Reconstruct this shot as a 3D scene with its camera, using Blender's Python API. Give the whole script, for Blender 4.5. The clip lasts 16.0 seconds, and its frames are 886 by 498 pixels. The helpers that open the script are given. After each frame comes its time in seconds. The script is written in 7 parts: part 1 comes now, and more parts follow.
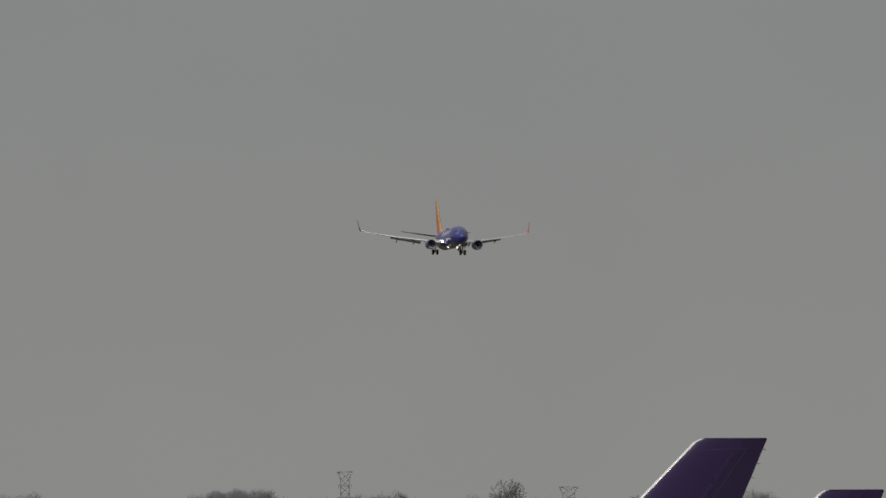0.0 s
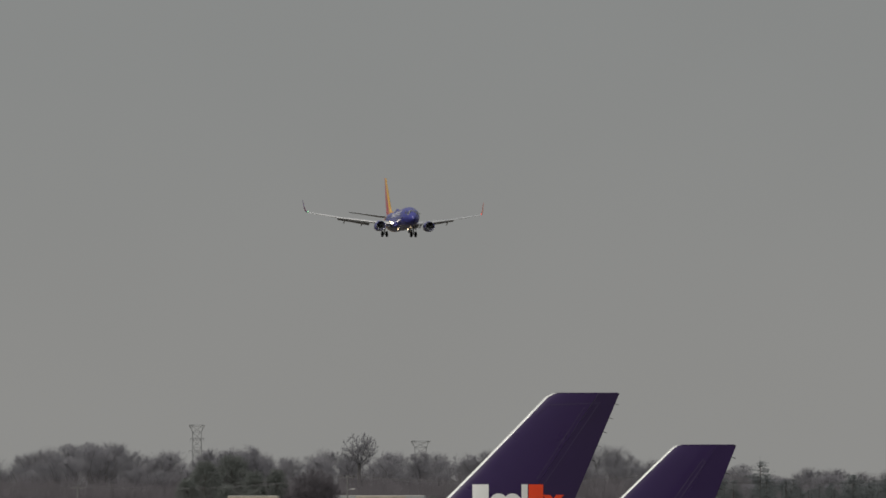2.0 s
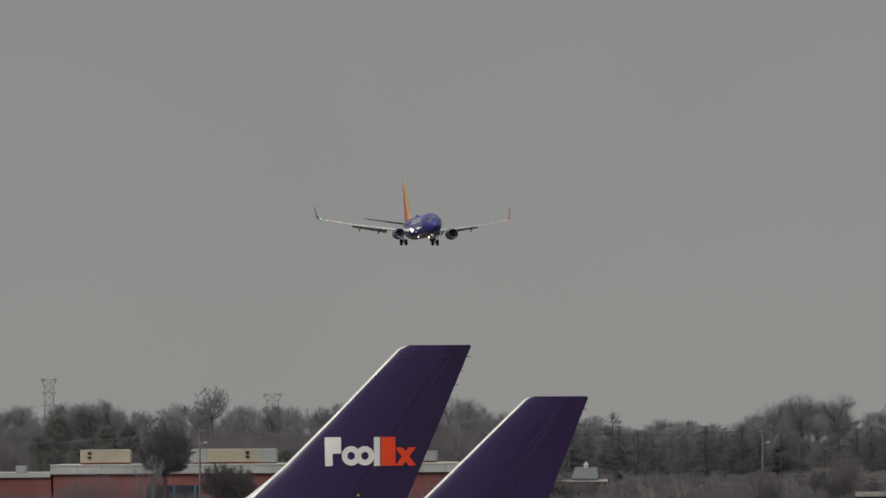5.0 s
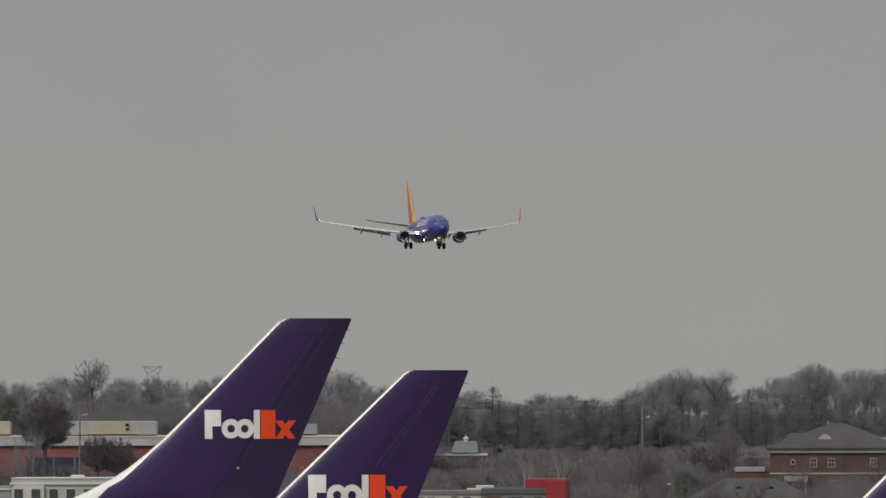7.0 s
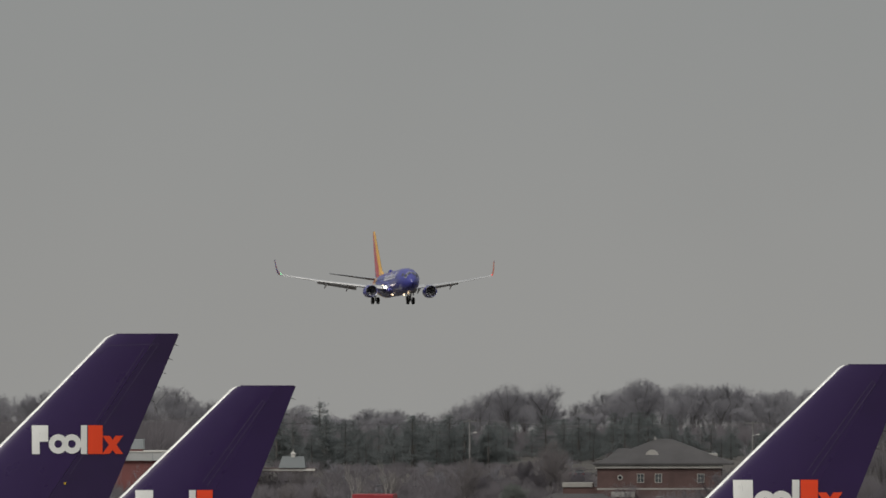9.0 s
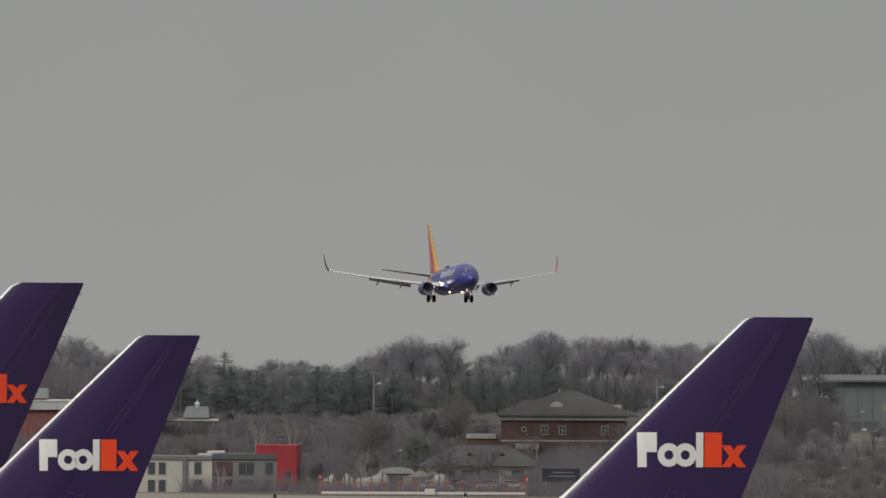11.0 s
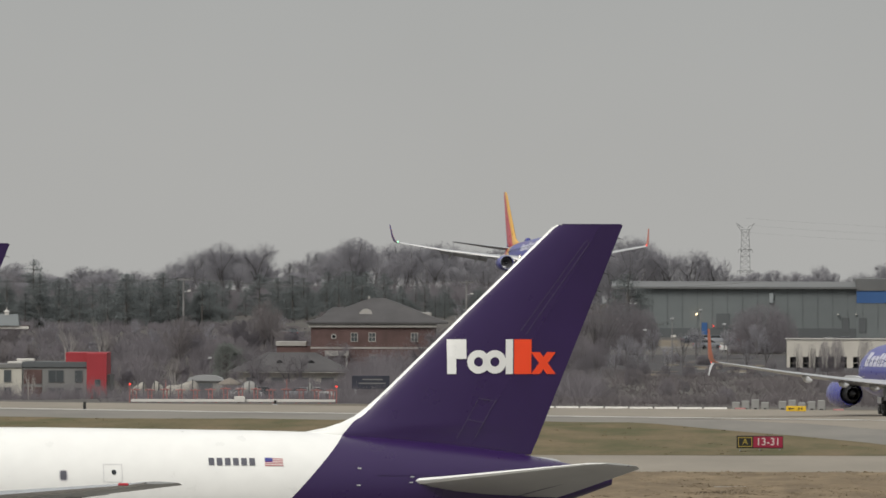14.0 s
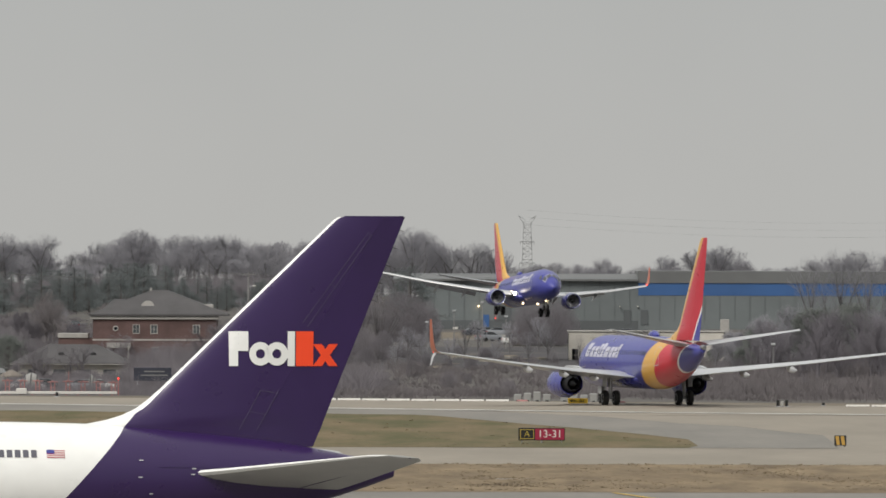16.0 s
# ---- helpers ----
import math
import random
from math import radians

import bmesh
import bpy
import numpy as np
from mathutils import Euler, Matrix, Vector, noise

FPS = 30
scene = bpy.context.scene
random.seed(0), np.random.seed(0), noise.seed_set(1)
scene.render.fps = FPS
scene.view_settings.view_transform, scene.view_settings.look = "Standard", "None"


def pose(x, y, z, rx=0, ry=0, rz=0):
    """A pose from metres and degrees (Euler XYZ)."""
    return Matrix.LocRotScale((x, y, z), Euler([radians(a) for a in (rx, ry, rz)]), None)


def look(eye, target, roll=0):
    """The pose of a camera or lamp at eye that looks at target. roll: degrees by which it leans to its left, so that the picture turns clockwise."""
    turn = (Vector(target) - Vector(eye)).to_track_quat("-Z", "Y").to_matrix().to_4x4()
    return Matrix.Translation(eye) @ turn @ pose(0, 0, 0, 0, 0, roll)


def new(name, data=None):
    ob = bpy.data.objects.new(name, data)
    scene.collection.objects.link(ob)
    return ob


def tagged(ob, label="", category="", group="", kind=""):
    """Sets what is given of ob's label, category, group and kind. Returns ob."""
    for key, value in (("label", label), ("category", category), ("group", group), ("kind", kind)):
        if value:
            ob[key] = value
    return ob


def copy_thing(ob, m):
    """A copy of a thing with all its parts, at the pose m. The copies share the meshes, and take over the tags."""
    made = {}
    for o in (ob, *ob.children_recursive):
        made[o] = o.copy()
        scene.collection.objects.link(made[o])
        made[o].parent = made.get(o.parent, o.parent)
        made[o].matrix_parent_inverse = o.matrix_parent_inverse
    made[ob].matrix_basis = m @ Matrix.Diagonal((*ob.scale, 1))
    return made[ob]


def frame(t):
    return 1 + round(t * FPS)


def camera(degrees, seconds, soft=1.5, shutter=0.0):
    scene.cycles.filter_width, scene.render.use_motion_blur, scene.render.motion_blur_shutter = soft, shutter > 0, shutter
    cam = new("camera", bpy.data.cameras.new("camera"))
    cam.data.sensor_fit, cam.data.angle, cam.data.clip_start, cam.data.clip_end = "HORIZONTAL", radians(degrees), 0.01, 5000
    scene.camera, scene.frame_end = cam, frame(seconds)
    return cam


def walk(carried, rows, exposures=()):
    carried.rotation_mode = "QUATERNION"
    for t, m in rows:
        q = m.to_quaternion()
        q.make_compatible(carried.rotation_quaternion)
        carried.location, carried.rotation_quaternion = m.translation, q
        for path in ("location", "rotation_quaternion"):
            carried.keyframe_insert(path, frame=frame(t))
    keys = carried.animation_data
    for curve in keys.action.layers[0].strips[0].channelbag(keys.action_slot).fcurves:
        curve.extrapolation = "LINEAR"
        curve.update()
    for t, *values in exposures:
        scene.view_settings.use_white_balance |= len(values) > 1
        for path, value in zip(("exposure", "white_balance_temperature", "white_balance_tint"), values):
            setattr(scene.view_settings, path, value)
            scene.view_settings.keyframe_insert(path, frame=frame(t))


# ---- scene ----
# A camera on a rooftop deck, 12.1 m above the airfield, that only turns.
LENS = 3.742
EYE = (0.0, 0.0, 12.1)
cam = camera(LENS, 16.0, soft=1.65)


def aim(turn, tilt, lean):
    """The camera's pose on its tripod: degrees to the left of north, up, and of lean."""
    return pose(*EYE, 90 + tilt, 0, turn) @ pose(0, 0, 0, 0, 0, lean)


walk(cam, [
    (0.0, aim(4.6098, 1.0522, -0.28)),
    (0.5, aim(4.4965, 1.0246, -0.17)),
    (1.0, aim(4.3992, 0.9945, -0.18)),
    (1.5, aim(4.2318, 0.9420, -0.23)),
    (2.0, aim(3.9886, 0.8557, -0.09)),
    (2.5, aim(3.9028, 0.8055, -0.25)),
    (3.0, aim(3.8684, 0.7584, -0.21)),
    (3.5, aim(3.7095, 0.7656, -0.17)),
    (4.0, aim(3.5552, 0.7711, -0.12)),
    (4.2, aim(3.5310, 0.7456, -0.33)),
    (6.3, aim(3.0727, 0.5474, -0.14)),
    (6.5, aim(3.0301, 0.5177, -0.11)),
    (7.0, aim(2.8580, 0.5394, -0.11)),
    (7.5, aim(2.6674, 0.6415, -0.10)),
    (8.0, aim(2.3565, 0.6008, 0.00)),
    (8.5, aim(2.2153, 0.5995, -0.09)),
    (9.0, aim(2.1284, 0.6033, -0.08)),
    (9.2, aim(2.0958, 0.4735, 0.01)),
    (11.3, aim(1.6180, 0.3738, 0.27)),
    (11.5, aim(1.4780, 0.3528, 0.26)),
    (12.0, aim(1.2424, 0.3015, 0.37)),
    (12.5, aim(1.2067, 0.1915, 0.35)),
    (13.0, aim(1.1231, 0.1527, 0.23)),
    (13.5, aim(1.0384, 0.0651, 0.21)),
    (14.0, aim(0.9211, 0.0073, 0.13)),
    (14.5, aim(0.7556, -0.0405, 0.19)),
    (15.0, aim(0.6123, -0.1055, 0.21)),
    (15.5, aim(0.3783, -0.1135, -0.1)),
    (16.0, aim(0.0000, -0.0239, 0.17)),
], exposures=[(0, -0.8), (2, -0.76), (3.5, -0.72), (6.5, -0.58), (7, -0.48), (7.5, -0.52), (8, -0.46), (8.5, -0.56), (9, -0.58), (11.5, -0.45), (12, -0.38), (12.5, -0.24), (14.5, -0.08), (16, 0.06)])

# ---- world and sun: a bright overcast ----
SUN_UP, SUN_TURN = radians(44), radians(-142)
world = bpy.data.worlds.new("overcast_sky")
scene.world = world
world.use_nodes = True
wt = world.node_tree
wt.nodes.clear()
sky = wt.nodes.new("ShaderNodeTexSky")
sky.sky_type, sky.sun_disc = "NISHITA", False
sky.sun_elevation, sky.sun_rotation = SUN_UP, SUN_TURN
sky.air_density, sky.dust_density = 1.0, 4.0
clear = wt.nodes.new("ShaderNodeBackground")
clear.inputs["Strength"].default_value = 0.06
cloud = wt.nodes.new("ShaderNodeBackground")
# the cloud sheet: warmer and paler at the horizon, twice as bright overhead
air = wt.nodes.new("ShaderNodeTexCoord")
height = wt.nodes.new("ShaderNodeSeparateXYZ")
layers = wt.nodes.new("ShaderNodeValToRGB")
layers.color_ramp.interpolation = "EASE"
layers.color_ramp.elements[0].position, layers.color_ramp.elements[0].color = 0.0, (1.035, 1.03, 0.995, 1)
layers.color_ramp.elements[1].position, layers.color_ramp.elements[1].color = 1.0, (1.75, 1.77, 1.75, 1)
middle = layers.color_ramp.elements.new(0.035)
middle.color = (0.945, 0.97, 0.955, 1)
wt.links.new(air.outputs["Generated"], height.inputs[0])
wt.links.new(height.outputs["Z"], layers.inputs[0])
# faint mottling of the cloud base
puffs, depth, tone = wt.nodes.new("ShaderNodeTexNoise"), wt.nodes.new("ShaderNodeMapRange"), wt.nodes.new("ShaderNodeVectorMath")
puffs.inputs["Scale"].default_value, puffs.inputs["Detail"].default_value = 45, 3
depth.inputs["To Min"].default_value, depth.inputs["To Max"].default_value = 0.965, 1.035
tone.operation = "SCALE"
wt.links.new(air.outputs["Generated"], puffs.inputs["Vector"])
wt.links.new(puffs.outputs["Fac"], depth.inputs["Value"])
wt.links.new(layers.outputs[0], tone.inputs[0])
wt.links.new(depth.outputs[0], tone.inputs["Scale"])
wt.links.new(tone.outputs[0], cloud.inputs["Color"])
cloud.inputs["Strength"].default_value = 0.46
blend = wt.nodes.new("ShaderNodeMixShader")
blend.inputs[0].default_value = 0.93
wout = wt.nodes.new("ShaderNodeOutputWorld")
wt.links.new(sky.outputs[0], clear.inputs["Color"])
wt.links.new(clear.outputs[0], blend.inputs[1])
wt.links.new(cloud.outputs[0], blend.inputs[2])
wt.links.new(blend.outputs[0], wout.inputs[0])

sun = new("sun", bpy.data.lights.new("sun", "SUN"))
sun.data.energy, sun.data.angle, sun.data.color = 2.5, radians(25), (1.0, 0.96, 0.9)
sun.matrix_world = look((math.sin(SUN_TURN) * 100, math.cos(SUN_TURN) * 100, math.tan(SUN_UP) * 100), (0, 0, 0))


# ---- materials ----
def material(name, colour, rough=0.6, metal=0.0, vary=0.15, grain=4.0, bump=0.0, coat=0.0, island=0.0, spec=0.5, second=None, thin=0.0, stretch=1.0):
    """A surface with variation at two scales; second: a colour that large patches turn to; thin: the share of light that passes through; stretch: how much longer patches are along y."""
    m = bpy.data.materials.new(name)
    m.use_nodes = True
    nt = m.node_tree
    b = nt.nodes["Principled BSDF"]
    co = nt.nodes.new("ShaderNodeTexCoord")
    big, fine = nt.nodes.new("ShaderNodeTexNoise"), nt.nodes.new("ShaderNodeTexNoise")
    big.inputs["Scale"].default_value, fine.inputs["Scale"].default_value = grain * 0.11, grain
    big.inputs["Detail"].default_value, fine.inputs["Detail"].default_value = 3, 6
    span = nt.nodes.new("ShaderNodeMapping")
    span.inputs["Scale"].default_value = (1, 1 / stretch, 1)
    nt.links.new(co.outputs["Object"], span.inputs["Vector"])
    for n in (big, fine):
        nt.links.new(span.outputs[0], n.inputs["Vector"])
    c2 = second or tuple(c * (1 - vary * 1.6) for c in colour)
    mix = nt.nodes.new("ShaderNodeMix")
    mix.data_type = "RGBA"
    mix.inputs[6].default_value, mix.inputs[7].default_value = (*colour, 1), (*c2, 1)
    ramp = nt.nodes.new("ShaderNodeMapRange")
    ramp.inputs["From Min"].default_value, ramp.inputs["From Max"].default_value = 0.35, 0.65
    nt.links.new(big.outputs["Fac"], ramp.inputs["Value"])
    nt.links.new(ramp.outputs[0], mix.inputs[0])
    val = nt.nodes.new("ShaderNodeMapRange")
    val.inputs["To Min"].default_value, val.inputs["To Max"].default_value = 1 - vary, 1 + vary
    nt.links.new(fine.outputs["Fac"], val.inputs["Value"])
    hsv = nt.nodes.new("ShaderNodeHueSaturation")
    nt.links.new(mix.outputs[2], hsv.inputs["Color"])
    if island:
        geo, obj = nt.nodes.new("ShaderNodeNewGeometry"), nt.nodes.new("ShaderNodeObjectInfo")
        add, mul = nt.nodes.new("ShaderNodeMath"), nt.nodes.new("ShaderNodeMath")
        mad = nt.nodes.new("ShaderNodeMath")
        add.operation, mul.operation, mad.operation = "ADD", "MULTIPLY", "MULTIPLY_ADD"
        nt.links.new(geo.outputs["Random Per Island"], add.inputs[0])
        nt.links.new(obj.outputs["Random"], add.inputs[1])
        mad.inputs[1].default_value, mad.inputs[2].default_value = island, 1 - island
        nt.links.new(add.outputs[0], mad.inputs[0])
        nt.links.new(mad.outputs[0], mul.inputs[0])
        nt.links.new(val.outputs[0], mul.inputs[1])
        nt.links.new(mul.outputs[0], hsv.inputs["Value"])
    else:
        nt.links.new(val.outputs[0], hsv.inputs["Value"])
    nt.links.new(hsv.outputs[0], b.inputs["Base Color"])
    rr = nt.nodes.new("ShaderNodeMapRange")
    rr.inputs["To Min"].default_value, rr.inputs["To Max"].default_value = max(0.03, rough - 0.08), min(1, rough + 0.08)
    nt.links.new(fine.outputs["Fac"], rr.inputs["Value"])
    nt.links.new(rr.outputs[0], b.inputs["Roughness"])
    b.inputs["Metallic"].default_value = metal
    b.inputs["Specular IOR Level"].default_value = spec
    b.inputs["Coat Weight"].default_value = coat
    b.inputs["Coat Roughness"].default_value = 0.08
    if bump:
        bp = nt.nodes.new("ShaderNodeBump")
        bp.inputs["Strength"].default_value, bp.inputs["Distance"].default_value = bump, 0.05
        nt.links.new(fine.outputs["Fac"], bp.inputs["Height"])
        nt.links.new(bp.outputs[0], b.inputs["Normal"])
    if thin:
        tr, mx = nt.nodes.new("ShaderNodeBsdfTranslucent"), nt.nodes.new("ShaderNodeMixShader")
        nt.links.new(hsv.outputs[0], tr.inputs["Color"])
        mx.inputs[0].default_value = thin
        nt.links.new(b.outputs[0], mx.inputs[1])
        nt.links.new(tr.outputs[0], mx.inputs[2])
        nt.links.new(mx.outputs[0], nt.nodes["Material Output"].inputs["Surface"])
    return m


def livery(name, slope, bands, rough=0.3, coat=0.2):
    """Paint in bands across a body that points along x: each band is (end, colour), counted aft from the nose along x, shifted by slope for each metre of height."""
    m = material(name, bands[0][1], rough, 0, 0.07, 1.3, 0, coat)
    nt = m.node_tree
    co = nt.nodes.new("ShaderNodeTexCoord")
    sep = nt.nodes.new("ShaderNodeSeparateXYZ")
    nt.links.new(co.outputs["Object"], sep.inputs[0])
    mad = nt.nodes.new("ShaderNodeMath")
    mad.operation = "MULTIPLY_ADD"
    mad.inputs[1].default_value = slope
    nt.links.new(sep.outputs["Z"], mad.inputs[0])
    neg = nt.nodes.new("ShaderNodeMath")
    neg.operation = "MULTIPLY"
    neg.inputs[1].default_value = -1
    nt.links.new(sep.outputs["X"], neg.inputs[0])
    nt.links.new(neg.outputs[0], mad.inputs[2])
    hsv = [n for n in nt.nodes if n.type == "HUE_SAT"][0]
    last = None
    for k, (end, colour) in enumerate(bands):
        if last is None:
            rgb = nt.nodes.new("ShaderNodeRGB")
            rgb.outputs[0].default_value = (*colour, 1)
            last = rgb.outputs[0]
        else:
            gt = nt.nodes.new("ShaderNodeMath")
            gt.operation = "GREATER_THAN"
            gt.inputs[1].default_value = bands[k - 1][0]
            nt.links.new(mad.outputs[0], gt.inputs[0])
            mx = nt.nodes.new("ShaderNodeMix")
            mx.data_type = "RGBA"
            mx.inputs[7].default_value = (*colour, 1)
            nt.links.new(gt.outputs[0], mx.inputs[0])
            nt.links.new(last, mx.inputs[6])
            last = mx.outputs[2]
    nt.links.new(last, hsv.inputs["Color"])
    return m


def glow(name, colour, strength):
    m = bpy.data.materials.new(name)
    m.use_nodes = True
    b = m.node_tree.nodes["Principled BSDF"]
    b.inputs["Base Color"].default_value = (*colour, 1)
    b.inputs["Emission Color"].default_value = (*colour, 1)
    b.inputs["Emission Strength"].default_value = strength
    return m


PURPLE, WHITE = (0.03, 0.011, 0.075), (0.87, 0.87, 0.84)
BLUE, RED, YELLOW = (0.056, 0.06, 0.285), (0.5, 0.024, 0.045), (0.64, 0.36, 0.08)
m_freight = livery("purple_white_paint", -0.93, [(31.31, WHITE), (99, PURPLE)])
m_tail = livery("blue_red_yellow_paint", -0.86, [(19.1, BLUE), (21.7, YELLOW), (25.4, RED), (25.65, (0.7, 0.7, 0.7)), (99, BLUE)])
m_white = material("white_gloss_paint", WHITE, 0.3, 0, 0.06, 1.5, 0, 0.3)
m_purple = material("purple_gloss_paint", PURPLE, 0.28, 0, 0.1, 1.2, 0, 0.35)
m_purple2 = material("purple_rudder_paint", (0.033, 0.012, 0.083), 0.34, 0, 0.12, 1.2, 0, 0.15)
m_purple3 = material("dark_purple_rudder_paint", (0.026, 0.01, 0.063), 0.34, 0, 0.12, 1.2, 0, 0.25)
m_orange = material("orange_paint", (0.95, 0.075, 0.02), 0.35, 0, 0.06, 2)
m_blue = material("blue_gloss_paint", BLUE, 0.28, 0, 0.08, 1.5, 0, 0.35)
m_wing = material("pale_grey_wing_paint", (0.5, 0.51, 0.52), 0.35, 0.0, 0.1, 1.6, 0, 0.2)
# Wing grey taken down to carry the shade under the freighters' tailplanes.
m_tailplane = material("shade_grey_tailplane", (0.46, 0.46, 0.455), 0.42, 0.0, 0.12, 1.6, 0, 0.1)
m_alu = material("bare_aluminium", (0.75, 0.76, 0.77), 0.22, 1.0, 0.06, 3)
m_steel = material("worn_steel", (0.35, 0.35, 0.36), 0.45, 0.9, 0.15, 5)
m_dark = material("dark_engine_metal", (0.025, 0.025, 0.027), 0.5, 0.3, 0.2, 6)
m_tyre = material("black_tyre_rubber", (0.012, 0.012, 0.012), 0.85, 0, 0.2, 12)
m_glass = material("dark_window_glass", (0.02, 0.022, 0.026), 0.08, 0, 0.05, 3, 0, 0, spec=0.8)
m_seam = material("grey_sealant_line", (0.075, 0.055, 0.12), 0.6, 0, 0.1, 5)
m_bar = material("dark_grey_marking_paint", (0.13, 0.13, 0.16), 0.5)
m_lamp = glow("lit_landing_lamp", (1.0, 0.9, 0.78), 9)
m_lamp2 = glow("lit_amber_lamp", (1.0, 0.75, 0.45), 5)
m_navr = glow("lit_red_navigation_lamp", (1.0, 0.05, 0.03), 1.5)
m_navg = glow("lit_green_navigation_lamp", (0.3, 1.0, 0.5), 2.5)


# ---- mesh helpers ----
def part(name, bm, mat, parent=None, label="", smooth=False):
    """Links a bmesh as one mesh object, under a thing or a part if one is given."""
    me = bpy.data.meshes.new(name)
    bmesh.ops.recalc_face_normals(bm, faces=bm.faces)
    if smooth:
        for fc in bm.faces:
            fc.smooth = True
        for e in bm.edges:
            if len(e.link_faces) == 2 and e.calc_face_angle(0) > 0.6:
                e.smooth = False
    bm.to_mesh(me)
    bm.free()
    me.materials.append(mat)
    ob = new(name, me)
    ob.parent = parent
    if label:
        tagged(ob, label)
    return ob


def share(name, me, mat, parent, m):
    """One more object on the mesh me, under parent."""
    ob = new(name, me)
    if mat and not me.materials:
        me.materials.append(mat)
    ob.parent, ob.matrix_basis = parent, m
    return ob


def thing(name, label, category, at=(0, 0, 0), turn=0, group="", kind=""):
    """An Empty at a thing's base, to carry its parts."""
    ob = new(name)
    ob.empty_display_size = 0.3
    ob.matrix_basis = pose(*at, 0, 0, turn)
    return tagged(ob, label, category, group, kind)


def box(bm, x0, x1, y0, y1, z0, z1, bevel=0.0):
    m = Matrix.Translation(((x0 + x1) / 2, (y0 + y1) / 2, (z0 + z1) / 2)) @ Matrix.Diagonal((abs(x1 - x0), abs(y1 - y0), abs(z1 - z0), 1))
    r = bmesh.ops.create_cube(bm, size=1, matrix=m)
    if bevel:
        es = list({e for v in r["verts"] for e in v.link_edges})
        bmesh.ops.bevel(bm, geom=es, offset=bevel, segments=1, affect="EDGES")
    return bm


def boxed(x0, x1, y0, y1, z0, z1, bevel=0.0):
    return box(bmesh.new(), x0, x1, y0, y1, z0, z1, bevel)


def rod(bm, a, b, r0, r1=None, n=8):
    """A tapered round bar from a to b."""
    a, b = Vector(a), Vector(b)
    q = (b - a).to_track_quat("Z", "Y").to_matrix()
    r1 = r0 if r1 is None else r1
    rings = [[bm.verts.new(p + q @ Vector((r * math.cos(2 * math.pi * k / n), r * math.sin(2 * math.pi * k / n), 0))) for k in range(n)] for p, r in ((a, r0), (b, r1))]
    for k in range(n):
        bm.faces.new((rings[0][k], rings[0][(k + 1) % n], rings[1][(k + 1) % n], rings[1][k]))
    bm.faces.new(rings[0][::-1])
    bm.faces.new(rings[1])
    return bm


def loft(bm, rings, caps=True):
    """Joins rings of as many points each into a skin."""
    vs = [[bm.verts.new(p) for p in ring] for ring in rings]
    n = len(vs[0])
    for a, b in zip(vs, vs[1:]):
        for k in range(n):
            bm.faces.new((a[k], a[(k + 1) % n], b[(k + 1) % n], b[k]))
    if caps:
        bm.faces.new(vs[0][::-1])
        bm.faces.new(vs[-1])
    return bm


def turned(bm, profile, centre, n=24, axis="x", flat=1.0, caps=True):
    """A body of revolution round a line through centre: profile of (along, radius)."""
    rings = []
    for s, r in profile:
        ring = []
        for k in range(n):
            a = 2 * math.pi * k / n
            c, d = r * math.cos(a), r * math.sin(a)
            d = d * flat if d < 0 else d
            ring.append(Vector(centre) + (Vector((s, c, d)) if axis == "x" else Vector((c, s, d)) if axis == "y" else Vector((c, d, s))))
        rings.append(ring)
    return loft(bm, rings, caps)


# ---- aircraft: x points forward from the nose, y to port, z up from the ground ----
def hull(spec, s):
    """Half-width and centre height of the fuselage, s metres aft of the nose."""
    L, R, ln, lt, zc = spec["length"], spec["radius"], spec["nose"], spec["cone"], spec["axis"]
    if s < ln:
        q = max(0.0, s / ln)
        return max(0.04, R * (1 - (1 - q) ** 2.2) ** 0.66), zc - 0.3 * R * (1 - q) ** 1.7
    if s > L - lt:
        q = min(1.0, (s - L + lt) / lt)
        r = R * (1 - 0.9 * q ** spec["taper"])
        return r, zc + (R - r) * spec["rise"]
    return R, zc


def skin(spec, s, a, lift=0.0):
    """A point on the fuselage at the angle a (degrees above port), lifted off its surface."""
    r, zc = hull(spec, s)
    a = radians(a)
    crown = spec.get("crown", 0) * min(1.0, max(0.0, (40 - s) / 14)) * max(0.0, math.sin(a))
    return Vector((-s, (r + lift) * math.cos(a), zc + crown + (r * 1.05 + lift) * math.sin(a)))


def decal(bm, spec, s0, s1, a0, a1, side=1, lift=0.02, n=3, slant=0.0):
    """A raised patch on the fuselage between two stations and two angles."""
    grid = []
    for i in range(n + 1):
        row = []
        for j in range(n + 1):
            p = skin(spec, s0 + (s1 - s0) * i / n + slant * j / n, a0 + (a1 - a0) * j / n, lift)
            row.append(bm.verts.new((p.x, p.y * side, p.z)))
        grid.append(row)
    for i in range(n):
        for j in range(n):
            bm.faces.new((grid[i][j], grid[i + 1][j], grid[i + 1][j + 1], grid[i][j + 1]))
    return bm


def rounded_decal(spec, s, a, wide, tall, side=1, lift=0.013, power=0.5):
    """A rounded patch on the fuselage centred at a station and an angle, in metres and degrees."""
    bm = bmesh.new()

    def pt(ds, da):
        p = skin(spec, s + ds, a + da, lift)
        return bm.verts.new((p.x, p.y * side, p.z))

    ring = []
    for k in range(16):
        c, d = math.cos(2 * math.pi * k / 16), math.sin(2 * math.pi * k / 16)
        ring.append(pt(math.copysign(abs(c) ** power, c) * wide / 2, math.copysign(abs(d) ** power, d) * tall / 2))
    mid = pt(0, 0)
    for k in range(16):
        bm.faces.new((mid, ring[k], ring[(k + 1) % 16]))
    return bm


